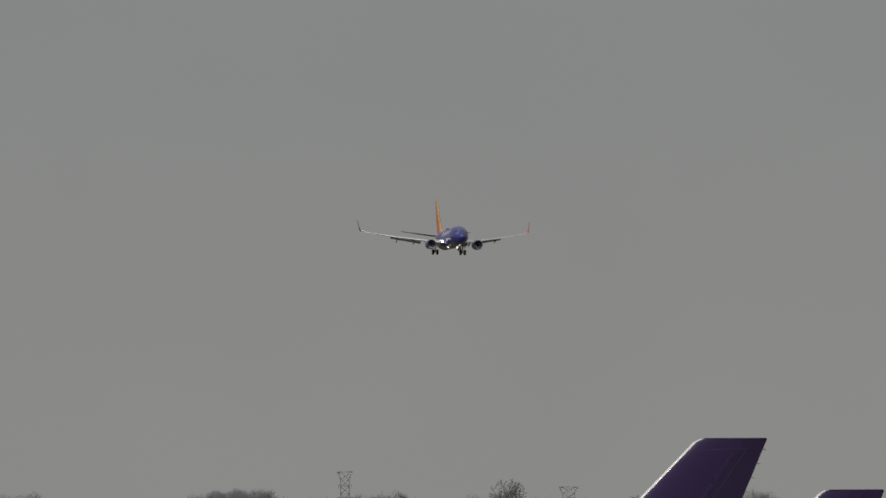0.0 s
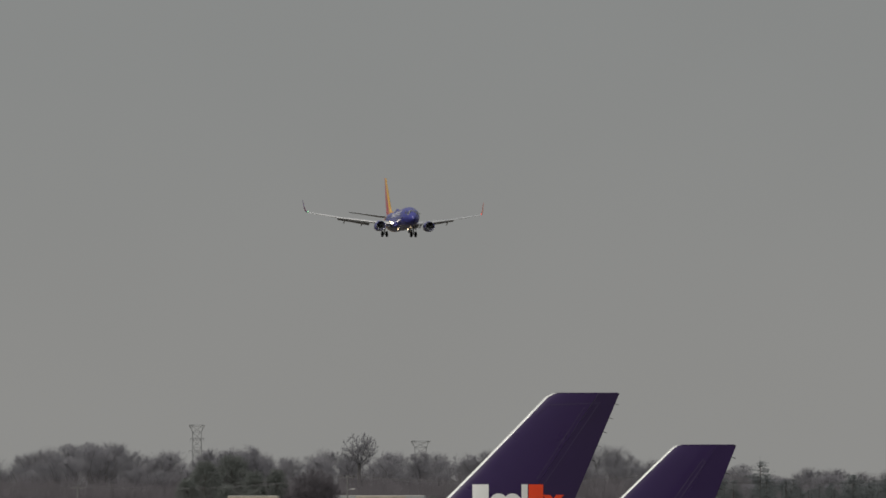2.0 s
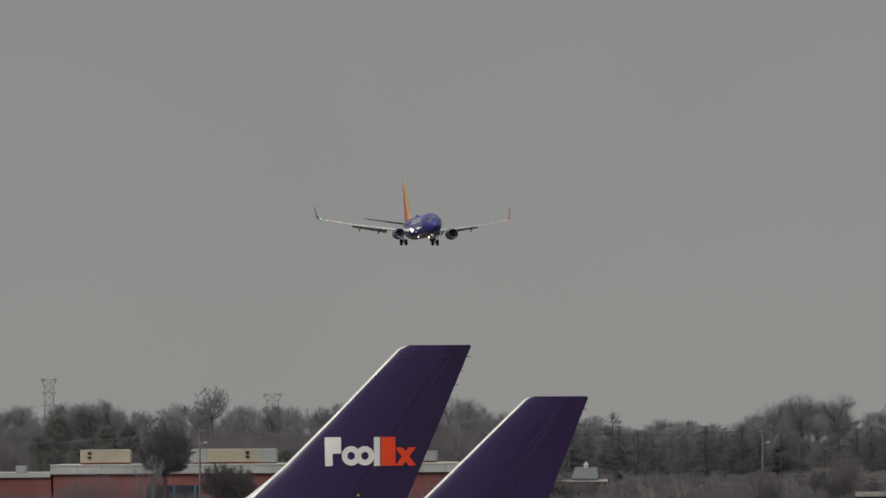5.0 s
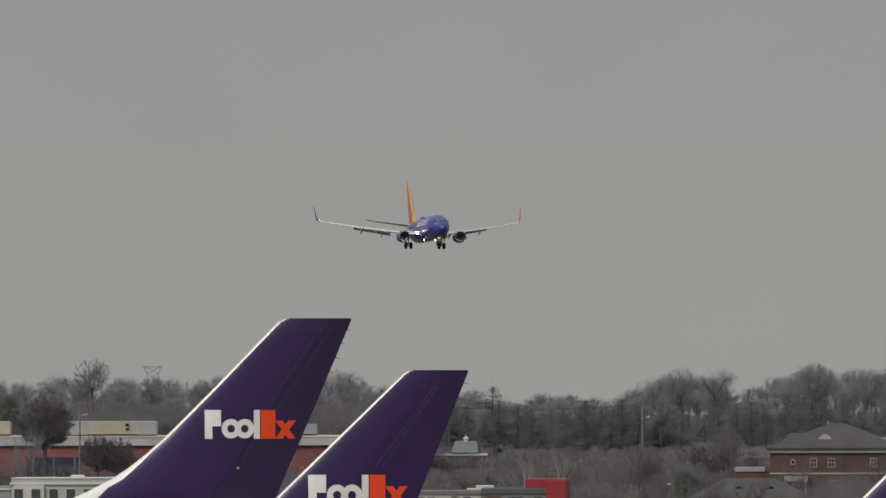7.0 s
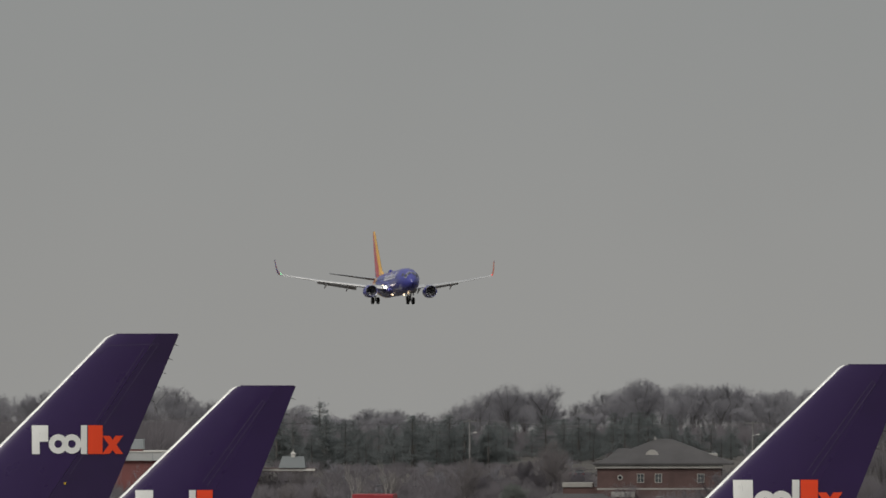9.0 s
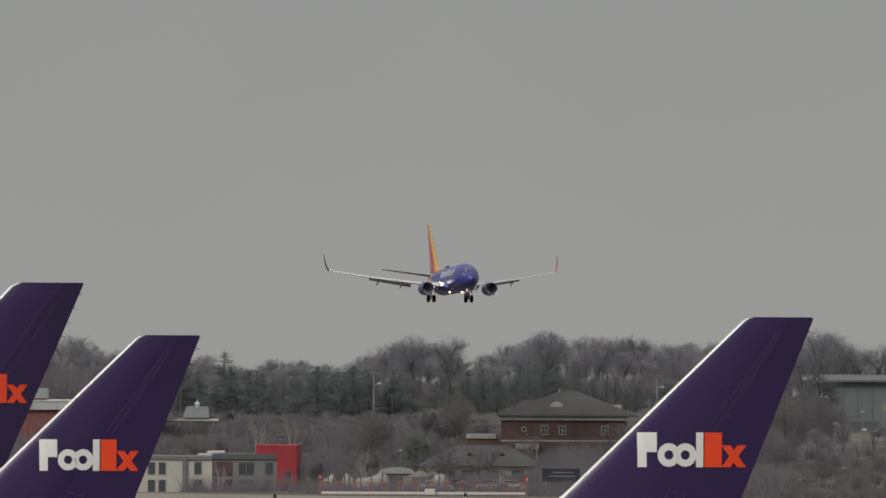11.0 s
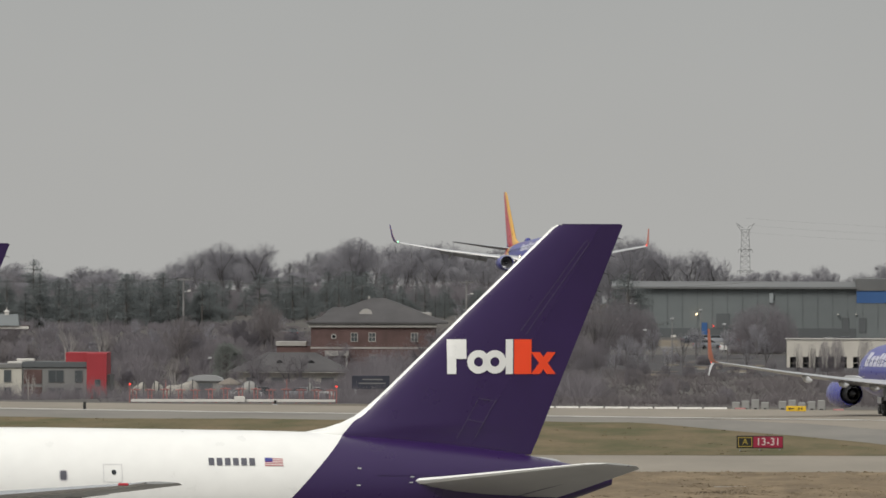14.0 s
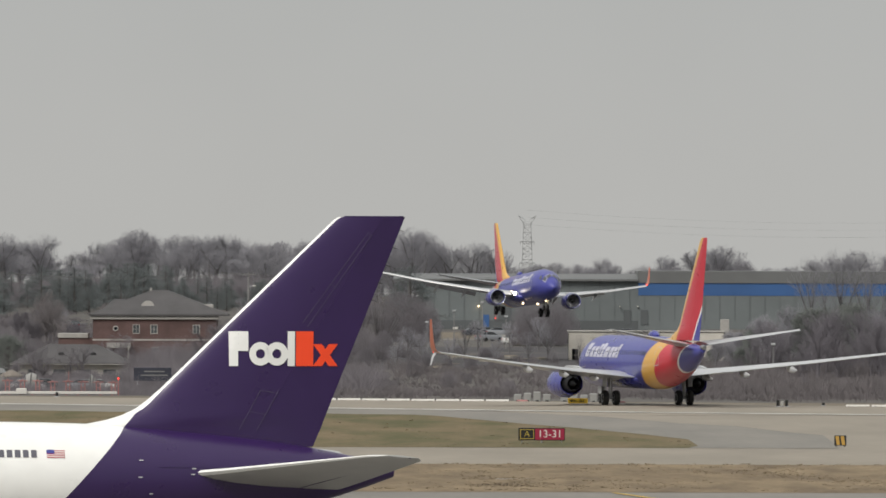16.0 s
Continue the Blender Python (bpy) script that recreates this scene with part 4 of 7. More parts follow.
# Steel grey paled so that the far pylons look hazy.
m_galv = material("galvanised_steel", (0.42, 0.425, 0.43), 0.5, 0.4, 0.12, 3)
m_wire = material("dull_wire", (0.16, 0.16, 0.16), 0.6, 0.3, 0.1, 3)
m_antred = material("aviation_red_paint", (0.37, 0.165, 0.155), 0.5, 0, 0.15, 3)
m_signblack = material("black_sign_face", (0.015, 0.015, 0.015), 0.4)
m_signred = material("red_sign_face", (0.31, 0.016, 0.05), 0.4)
m_olive = material("dull_yellow_sign_paint", (0.4, 0.3, 0.05), 0.5, 0, 0.1, 3)
m_teal = material("blue_steel_paint", (0.08, 0.2, 0.3), 0.5, 0, 0.1, 2)
m_dullgold = material("faded_orange_paint", (0.5, 0.3, 0.06), 0.6, 0, 0.15, 3)
m_navy = material("navy_sign_board", (0.035, 0.037, 0.055), 0.5)
m_carw = material("white_car_paint", (0.7, 0.7, 0.68), 0.25, 0, 0.05, 2, 0, 0.5)
m_cars = material("silver_car_paint", (0.32, 0.33, 0.35), 0.3, 0.5, 0.05, 2, 0, 0.5)
m_card = material("dark_car_paint", (0.03, 0.035, 0.045), 0.25, 0, 0.05, 2, 0, 0.5)
m_block = material("weathered_concrete_block", (0.3, 0.3, 0.29), 0.85, 0, 0.15, 2)


def window(parent, x, y, z, w, h, frame_mat=None, bars=1):
    """A pane set in a frame on a wall that faces south at y."""
    fr = bmesh.new()
    t = 0.09
    rings = []
    for yy in (y - 0.09, y + 0.04):
        for g in (t, 0.0):
            rings.append([fr.verts.new((x + sx * (w / 2 + g), yy, z + h / 2 + sz * (h / 2 + g))) for sx, sz in ((-1, -1), (1, -1), (1, 1), (-1, 1))])
    for p, q in ((0, 1), (1, 3), (3, 2), (2, 0)):
        for k in range(4):
            j = (k + 1) % 4
            fr.faces.new((rings[p][k], rings[p][j], rings[q][j], rings[q][k]))
    f = part("window", fr, frame_mat or m_trim, parent, "framed window")
    part("pane", boxed(x - w / 2, x + w / 2, y - 0.04, y - 0.01, z, z + h), m_dullglass, f, "dull glass pane")
    for k in range(bars):
        xx = x - w / 2 + w * (k + 1) / (bars + 1)
        part("glazing_bar", boxed(xx - 0.03, xx + 0.03, y - 0.07, y - 0.042, z, z + h), frame_mat or m_trim, f)
    if bars:
        part("glazing_bar", boxed(x - w / 2, x + w / 2, y - 0.076, y - 0.044, z + h / 2 - 0.03, z + h / 2 + 0.03), frame_mat or m_trim, f)
    return f


def hip(bm, x0, x1, y0, y1, z, rise, ridge, over=0.6):
    """A hipped roof over a rectangle, with its eaves' thickness."""
    x0, x1, y0, y1 = x0 - over, x1 + over, y0 - over, y1 + over
    ym = (y0 + y1) / 2
    xm = (x0 + x1) / 2
    b = [bm.verts.new((x, y, z)) for x, y in ((x0, y0), (x1, y0), (x1, y1), (x0, y1))]
    c = [bm.verts.new((x, y, z + 0.25)) for x, y in ((x0, y0), (x1, y0), (x1, y1), (x0, y1))]
    r = [bm.verts.new((xm - ridge / 2, ym, z + rise)), bm.verts.new((xm + ridge / 2, ym, z + rise))]
    bm.faces.new(b[::-1])
    for k in range(4):
        bm.faces.new((b[k], b[(k + 1) % 4], c[(k + 1) % 4], c[k]))
    bm.faces.new((c[0], c[1], r[1], r[0]))
    bm.faces.new((c[2], c[3], r[0], r[1]))
    bm.faces.new((c[1], c[2], r[1]))
    bm.faces.new((c[3], c[0], r[0]))
    return bm


def brick_house():
    """A two-storey brick office with a hipped shingle roof, dormers and a porch."""
    x0, x1, y, zb, ze = -52.9, -34.2, 2050.0, -8.0, 1.0
    h = thing("brick_house", "two-storey dark red brick house with grey hipped roof and white cornice", "house", ((x0 + x1) / 2, y, zb))
    w, e = (x1 - x0) / 2, ze - zb
    part("wall", boxed(-w, w, 0, 15, 0, e), m_brick, h, "dark red brick walls")
    rf = part("roof", hip(bmesh.new(), -w, w + 1.2, 0, 15, e, 3.9, 2.4), m_roof, h, "grey shingle hipped roof")
    part("roof_shoulder", hip(bmesh.new(), -w + 1.6, -w + 6.0, 5.5, 13, e + 0.9, 1.6, 1.6, 0.1), m_roof, rf, "lower hipped part of the roof")
    cor = part("cornice", boxed(-w - 0.35, w + 0.35, -0.35, -0.02, e - 0.55, e - 0.02, 0.06), m_dimtrim, h, "white cornice under the eaves")
    part("string_course", boxed(-w - 0.06, w + 0.06, -0.08, -0.002, e - 3.75, e - 3.5), m_dimtrim, h)
    dm = part("dormer", turned(bmesh.new(), [(-0.4, 1.05), (1.6, 1.05)], (-1.1, 2.6, e + 1.25), 20, "y"), m_dimtrim, h, "white arched dormer")
    part("dormer_panel", boxed(-2.0, -0.2, 2.15, 2.21, e + 0.7, e + 1.5), m_pale, dm)
    part("dormer", boxed(6.6, 8.8, 4.6, 6.6, e + 0.6, e + 1.75, 0.1), m_dimtrim, h, "pale side dormer")
    part("chimney", boxed(-0.9, -0.55, 7.2, 7.6, e + 3.5, e + 4.2, 0.04), m_dimtrim, h, "small pale roof vent")
    for x in (-2.7, 0.0, 6.4):
        window(h, x - 0.1, -0.0, e - 2.6, 0.9, 1.2, m_dimtrim)
    for x in (0.1, 6.4):
        window(h, x, -0.0, e - 6.3, 1.05, 1.5, m_dimtrim)
    part("round_window", turned(bmesh.new(), [(-0.1, 0.42), (0.05, 0.42)], (-5.9, 0, e - 1.9), 18, "y"), m_dimtrim, h, "round window")
    pane = part("round_pane", turned(bmesh.new(), [(-0.13, 0.27), (-0.09, 0.27)], (-5.9, 0, e - 1.9), 18, "y"), m_glass, h)
    porch = part("porch_roof", boxed(-7.2, -3.6, -2.2, -0.01, e - 4.85, e - 4.05, 0.05), m_dimtrim, h, "white porch roof")
    for x in (-6.9, -3.9):
        part("porch_column", rod(bmesh.new(), (x, -2.0, 0), (x, -2.0, e - 4.85), 0.17, 0.14, 12), m_dimtrim, porch)
    # low annexe at the west end
    part("annexe_wall", boxed(-w - 5.3, -w - 0.02, 4, 12, 0, e - 3.4), m_brick, h, "low brick annexe")
    part("annexe_parapet", boxed(-w - 5.4, -w - 0.8, 3.8, 12.2, e - 3.38, e - 2.7, 0.03), m_dimtrim, h, "pale parapet of the annexe")
    window(h, -w - 3.8, 4.0, e - 6.1, 0.9, 1.2)
    window(h, -w - 1.8, 4.0, e - 6.1, 0.9, 1.2)
    return h


def low_house():
    x0, x1, y, zb = -61.1, -45.5, 1950.0, -9.6
    h = thing("shingle_house", "low building under a broad grey shingle roof with small vents", "house", ((x0 + x1) / 2, y, zb))
    w, e = (x1 - x0) / 2, -5.5 - zb
    part("wall", boxed(-w, w, 0, 11, 0, e), m_stone, h, "shaded cream walls")
    rf = part("roof", hip(bmesh.new(), -w, w, 0, 11, e, 2.9, 7.0, 0.9), m_roof, h, "grey shingle hipped roof")
    part("gutter", boxed(-w - 0.95, w + 0.95, -1.0, -0.9, e + 0.02, e + 0.12), m_dimtrim, h)
    for x in (-1.6, 3.0):
        part("roof_vent", turned(bmesh.new(), [(-0.2, 0.5), (0.9, 0.5)], (x, 2.0, e + 1.3), 12, "y"), m_dark, rf, "dark round-topped roof vent")
    for x in (-5.4, -1.8, 1.8, 5.4):
        part("door", boxed(x - 0.9, x + 0.9, -0.04, -0.004, 0.2, e - 0.7), m_hall2, h)
    return h


def hotel():
    """A three-storey block: pale bays, dark parapet, grey middle and a red corner tower."""
    y = 2100.0
    zb = -13.0
    h = thing("hotel", "pale flat-roofed hotel with dark parapet and a bright red corner tower", "building", (0, y, zb))
    top = -6.2 - zb
    xa, xb, xc, xd, xe, xf = -113.8, -103.6, -102.9, -99.0, -88.9, -85.3
    part("wall", boxed(xa, xb, 0, 16, 0, top), m_offwhite, h, "off-white plastered wall")
    part("pier", boxed(xb, xc, -0.35, 16, 0, top + 0.3), m_greywall, h, "dark grey pier")
    part("wall", boxed(xc, xd, 0.05, 16, 0, top), m_offwhite, h, "off-white plastered wall")
    part("wall", boxed(xd, xe, 0.3, 16, 0, top + 0.1), m_greywall, h, "grey clad wall")
    part("parapet", boxed(xa - 0.1, xd, -0.15, 16.1, top, top + 0.6, 0.03), m_greywall, h, "dark parapet")
    part("parapet", boxed(xd + 0.002, xe + 0.1, 0.1, 16.1, top + 0.1, top + 0.95, 0.03), m_hall2, h, "dark parapet")
    tw = part("tower", boxed(-92.3, -85.8, 2.2, 15, 0, -3.8 - zb, 0.04), m_redwall, h, "bright red corner tower")
    part("tower_front", boxed(-88.9, -85.8, -0.6, 2.2, 0, -3.9 - zb - 0.02, 0.04), m_redwall, h, "bright red front of the tower")
    part("side_wall", boxed(-85.8 + 0.01, xf, 0.4, 14, 0, top - 1), m_greywall, h)
    part("roof_unit", boxed(xc + 1.4, xc + 6.8, 6, 9, top + 0.6, top + 0.95, 0.08), m_trim, h, "low white roof unit")
    part("roof_unit", boxed(xc + 2.8, xc + 5.6, 6.3, 8.6, top + 0.95, top + 1.4, 0.08), m_trim, h, "white roof unit")
    for row in range(3):
        z = top - 2.15 - 2.72 * row
        for u in (-111.4, -107.5 - 0.9, -107.5 + 0.75):
            window(h, u, 0, z, 0.95, 1.7, m_greywall, 0)
        window(h, -101.2, 0.05, z, 1.0, 1.75, m_greywall, 0)
        for u in (-94.3, -93.1, -90.2):
            window(h, u, 0.3, z, 1.0, 1.7, m_hall2, 0)
        window(h, -87.2, -0.6, z - 0.6, 0.7, 0.9, m_hall2, 0)
        part("curtain_wall", boxed(-98.7, -95.9, 0.2, 0.296, z - 0.3, z + 1.9), m_brick, h, "dull red-brown panel")
    return h


def white_office():
    y, zb = 2040.0, -13.0
    x0, x1 = -167.1, -139.4
    top = -3.2 - zb
    h = thing("white_office", "long white office block with a flat roof and rows of windows", "building", (0, y, zb))
    part("wall", boxed(x0, x1, 0, 14, 0, top), m_fascia, h, "pale grey walls")
    part("parapet", boxed(x0 - 0.25, x1, -0.25, 14.2, top - 0.9, top - 0.55, 0.04), m_trim, h, "white ledge below the roof")
    part("coping", boxed(x0 - 0.1, x1, -0.1, 14.1, top, top + 0.18, 0.03), m_trim, h)
    part("bay", boxed(x0 + 0.4, x0 + 5.0, -0.6, 0, 0, top - 0.95, 0.03), m_trim, h, "white projecting bay")
    part("side_wing", boxed(x0 - 12, x0 - 0.3, 3, 14, 0, top - 1.1), m_pale, h, "blue-grey side wing")
    part("side_wing_ledge", boxed(x0 - 12.1, x0 - 0.3, 2.8, 3, top - 1.7, top - 1.4), m_trim, h)
    for row in range(2):
        for k in range(10):
            window(h, x0 + 1.15 + 2.62 * k, -0.6 if k < 2 else 0, top - 3.0 - 3.0 * row, 1.35, 1.45, m_trim, 0)
    part("roof_unit", boxed(x0 + 8.6, x0 + 10.6, 5, 7, top + 0.02, top + 0.55, 0.08), m_trim, h)
    return h


def red_warehouse():
    y, zb = 2200.0, -4.0
    x0, x1 = -193.0, -113.2
    h = thing("red_warehouse", "long low warehouse with dull red walls under a pale fascia", "warehouse", (0, y, zb))
    top = 2.5 - zb
    part("wall", boxed(x0, x1, 0, 30, 0, top - 1.5), m_dullred, h, "dull red walls")
    part("fascia", boxed(x0 - 0.4, x1 + 0.4, -0.5, 30, top - 1.5, top - 0.15), m_fascia, h, "pale grey fascia band")
    part("roof_edge", boxed(x0 - 0.5, x1 + 0.5, -0.6, 30, top - 0.15, top + 0.05), m_trim, h)
    for k in range(3):
        xx = -177.8 + 26 * k
        bay = part("loading_bay", boxed(xx, xx + 9.0, -0.05, -0.004, 0, top - 3.4), m_navy, h, "dark open loading bay")
        for d in (1.0, 4.4, 7.8):
            part("bay_post", boxed(xx + d, xx + d + 0.3, -0.12, -0.052, 0, top - 3.4), m_teal, bay, "blue steel post")
    for k in range(20):
        part("fascia_rib", boxed(x0 + 4 * k - 0.05, x0 + 4 * k + 0.05, -0.54, -0.502, top - 1.5, top - 0.17), m_pale, h)
    # the lower wing at the west end
    part("wing_wall", boxed(-219.0, x0 - 0.42, 1.0, 28, 0, top - 2.0), m_dullred, h, "dull red walls of the lower wing")
    part("wing_edge", boxed(-205.0, x0 - 0.52, 0.6, 28, top - 2.0, top - 1.2), m_fascia, h, "pale edge of the lower wing")
    part("stair_head", boxed(-199.4, -197.8, 3, 7, top - 1.19, top - 0.1, 0.05), m_pale, h, "pale grey stair head")
    for ua, ub, tall in ((-2376, -2353, 1.25), (-2346, -2337, 0.7), (-2315, -2296, 0.85), (-2289, -2268, 0.9), (-2266, -2257, 0.6), (-2243, -2236, 0.7)):
        n = thing("rooftop_unit", "small pale grey metal unit on the roof of the lower wing", "roof unit", (0, 2203, zb + top - 2.0), group="small rooftop units")
        xa, xb = ua * 2203 / 24000, ub * 2203 / 24000
        part("plinth", boxed(xa + 0.1, xb - 0.1, 0.1, 1.9, 0, 0.16), m_dark, n)
        shell = part("shell", boxed(xa, xb, 0, 2, 0.16, 0.16 + tall, 0.06), m_pale, n, "pale metal shell")
        part("grille", boxed(xa + 0.12, xa + (xb - xa) * 0.6, -0.04, -0.003, 0.26, tall * 0.8), m_hall2, shell, "dark grille")
    # boxes on the roof
    for a, b, lo, hi, ends in ((-2057, -1969, 91, 69, 0), (-1869, -1708, 97, 72, 1), (-1462, -1424, 103, 84, 2)):
        u = thing("rooftop_box", "cream corrugated metal box standing on the warehouse roof" if ends < 2 else "pale grey metal box standing on the warehouse roof", "roof unit", (0, 2203, zb + top + 0.05))
        xa, xb, hh = a * 2203 / 24000, b * 2203 / 24000, 2.3 if ends < 2 else 1.9
        base = part("base", boxed(xa + 0.2, xb - 0.2, 0.2, 3.8, 0, 0.28), m_dullred, u)
        part("shell", boxed(xa, xb, 0, 4, 0.28, hh, 0.05), m_pale if ends == 2 else m_cream, u, "corrugated shell")
        if ends == 1:
            part("end_panel", boxed(xa - 0.01, xa + 3.6, -0.05, 4.05, 0.2, hh + 0.06, 0.03), m_pale, u, "pale blue-grey end")
            part("end_panel", boxed(xb - 3.0, xb + 0.01, -0.05, 4.05, 0.2, hh + 0.03, 0.03), m_pale, u, "pale blue-grey end")
        n = int((xb - xa) / 0.55)
        for k in range(n):
            xx = xa + 0.3 + 0.55 * k
            part("rib", boxed(xx, xx + 0.12, -0.07, -0.003 if ends != 1 else -0.054, 0.3, hh - 0.05), m_cream if ends < 2 else m_pale, u)
        if ends < 2:
            xx = xa + (1.2 if ends == 0 else (xb - xa) * 0.66)
            for z in (0.9, 1.6):
                part("vent", boxed(xx, xx + 0.6, -0.2, -0.071, z, z + 0.4, 0.03), m_dark, u, "dark louvred vent")
            part("roof_rail", boxed(xa, xb, -0.02, 0.06, hh, hh + 0.12), m_trim, u)
    return h


def church():
    x0, x1, y = -110.0, -105.6, 2230.0
    zb = -1.0
    h = thing("gabled_hall", "small brick hall with pale metal roof and a little cupola", "building", ((x0 + x1) / 2, y, zb))
    w, e = (x1 - x0) / 2, -0.4 - zb
    part("wall", boxed(-w - 3, w + 1.5, 0, 8, 0, e), m_brick, h, "brick walls")
    bm = bmesh.new()
    loft(bm, [[Vector((x, -0.4, e)), Vector((x, 8.4, e)), Vector((x * 0.82, 4, e + 1.9))] for x in (-w, w)])
    part("roof", bm, m_rib2, h, "grey metal roof")
    cu = part("cupola", boxed(-0.35, 0.35, 3.6, 4.4, e + 1.7, e + 2.3, 0.04), m_trim, h, "white cupola")
    part("cupola_roof", turned(bmesh.new(), [(0, 0.55), (0.35, 0.1), (0.75, 0.03)], (0, 4, e + 2.3), 8, "z"), m_trim, cu)
    part("eave_band", boxed(-w - 3.1, w + 1.6, -0.12, -0.004, e - 0.5, e - 0.1), m_trim, h)
    return h


def hangar():
    """A long metal-clad hall with a shallow roof, its eastern half taller, with a blue band."""
    y, zb = 2400.0, -4.5
    h = thing("metal_hall", "long grey-green metal hall with ribbed walls and a broad blue band", "industrial hall", (0, y, zb))
    x0, xm, x1 = -4.2, 34.6, 125.0
    e, b = 5.6 - zb, -3.7 - zb
    part("wall", boxed(x0, xm, 0, 40, 0, e), m_hall, h, "grey-green ribbed cladding")
    part("plinth", boxed(x0 - 0.02, xm, -0.06, 0, 0, b + 2.2), m_hall2, h, "darker lower cladding")
    part("roof", loft(bmesh.new(), [[Vector((x, -0.8, e)), Vector((x, 41, e)), Vector((x, 41, e + 0.5)), Vector((x, 16, e + 1.15)), Vector((x, -0.8, e + 0.25))] for x in (x0 - 4.5, xm)]), m_hallroof, h, "weathered metal roof")
    part("gutter", boxed(x0 - 4.5, xm, -0.95, -0.81, e - 0.1, e + 0.14), m_hallroof, h)
    part("wall", boxed(xm, x1, -0.5, 40, 0, 3.0 - zb), m_hall, h, "grey-green ribbed cladding")
    part("blue_band", boxed(xm, x1, -0.55, 40, 3.0 - zb, 5.2 - zb), m_band, h, "broad blue band")
    part("fascia", boxed(xm - 0.1, x1, -0.7, 40, 5.2 - zb, 7.3 - zb), m_hallroof, h, "pale grey fascia above the band")
    me = None
    for k in range(48):
        x = x0 + 2.66 * k
        if x > x1:
            break
        yy = -0.045 if x < xm else -0.545
        if me is None:
            rib = part("rib", boxed(-0.05, 0.05, -0.03, 0.03, b + 2.25, 2.98 - zb), m_rib, h)
            rib.matrix_basis = Matrix.Translation((x, yy, 0))
            me = rib.data
        else:
            share("rib", me, None, h, Matrix.Translation((x, yy, 0)))
        if x < xm:
            part("upper_rib", boxed(x - 0.05, x + 0.05, -0.075, -0.015, 2.982 - zb, e - 0.12), m_rib, h)
    for x, w, z, hh, m in ((7.2, 1.0, b + 0.2, 3.0, m_band), (9.8, 2.4, b + 2.2, 2.6, m_hall2), (32.0, 1.3, b + 1.5, 2.6, m_hall2), (35.0, 1.3, b + 1.5, 2.6, m_hall2), (1.8, 0.9, b - 0.6, 1.6, m_trim)):
        part("door", boxed(x, x + w, -0.62 if x > xm else -0.12, -0.561 if x > xm else -0.064, z, z + hh), m, h)
    for x in (6.2, 31.2, 34.4):
        part("wall_lamp", boxed(x, x + 0.22, -0.9, -0.57 if x > xm else -0.064, b + 4.6, b + 4.82, 0.03), m_lamp2 if x < 20 else m_trim, h, "small wall lamp")
    part("signal_lamp", boxed(9.2, 9.4, -0.5, -0.124, -1.2 - zb, -1.0 - zb, 0.03), m_navr, h, "lit red lamp by the entrance")
    part("roof_vent", boxed(19.0, 19.5, 6, 7, e + 0.2, e + 0.6, 0.04), m_trim, h)
    part("downpipe_box", boxed(19.2, 19.9, -0.4, -0.06, e - 2.6, e - 0.9, 0.04), m_pale, h)
    return h


def arcade():
    """A low cream building with a row of tall dark openings."""
    y, zb = 1700.0, -3.6
    x0, x1 = 15.8, 35.2
    h = thing("cream_building", "low cream stucco building with tall dark openings", "building", (0, y, zb))
    top, wide = 1.05 - zb, 0.78
    xs = [x0 + 0.4 + 1.58 * k for k in range(12)]
    edges = [x0] + [v for x in xs for v in (x, x + wide)] + [x1]
    for a, b in zip(edges[::2], edges[1::2]):
        part("pier", boxed(a, b, 0, 0.4, 0, 2.5), m_stone, h, "cream stucco pier")
    part("upper_wall", boxed(x0, x1, 0, 0.4, 2.5, top), m_stone, h, "cream stucco wall")
    part("back_wall", boxed(x0, x1, 2.5, 9, 0, top - 0.3), m_hall2, h)
    part("end_wall", boxed(x0, x0 + 0.4, 0.41, 9, 0, top), m_stone, h)
    part("coping", boxed(x0 - 0.15, x1 + 0.1, -0.12, 9.1, top, top + 0.14, 0.03), m_dimtrim, h)
    part("roof_unit", boxed(x1 - 0.3, x1 + 0.8, 4, 6, top - 0.4, top + 1.6, 0.05), m_dimtrim, h, "pale roof unit at the end")
    for x in xs:
        part("window_mullion", boxed(x, x + wide, 0.25, 0.33, 1.7, 1.76), m_stone, h)
    return h


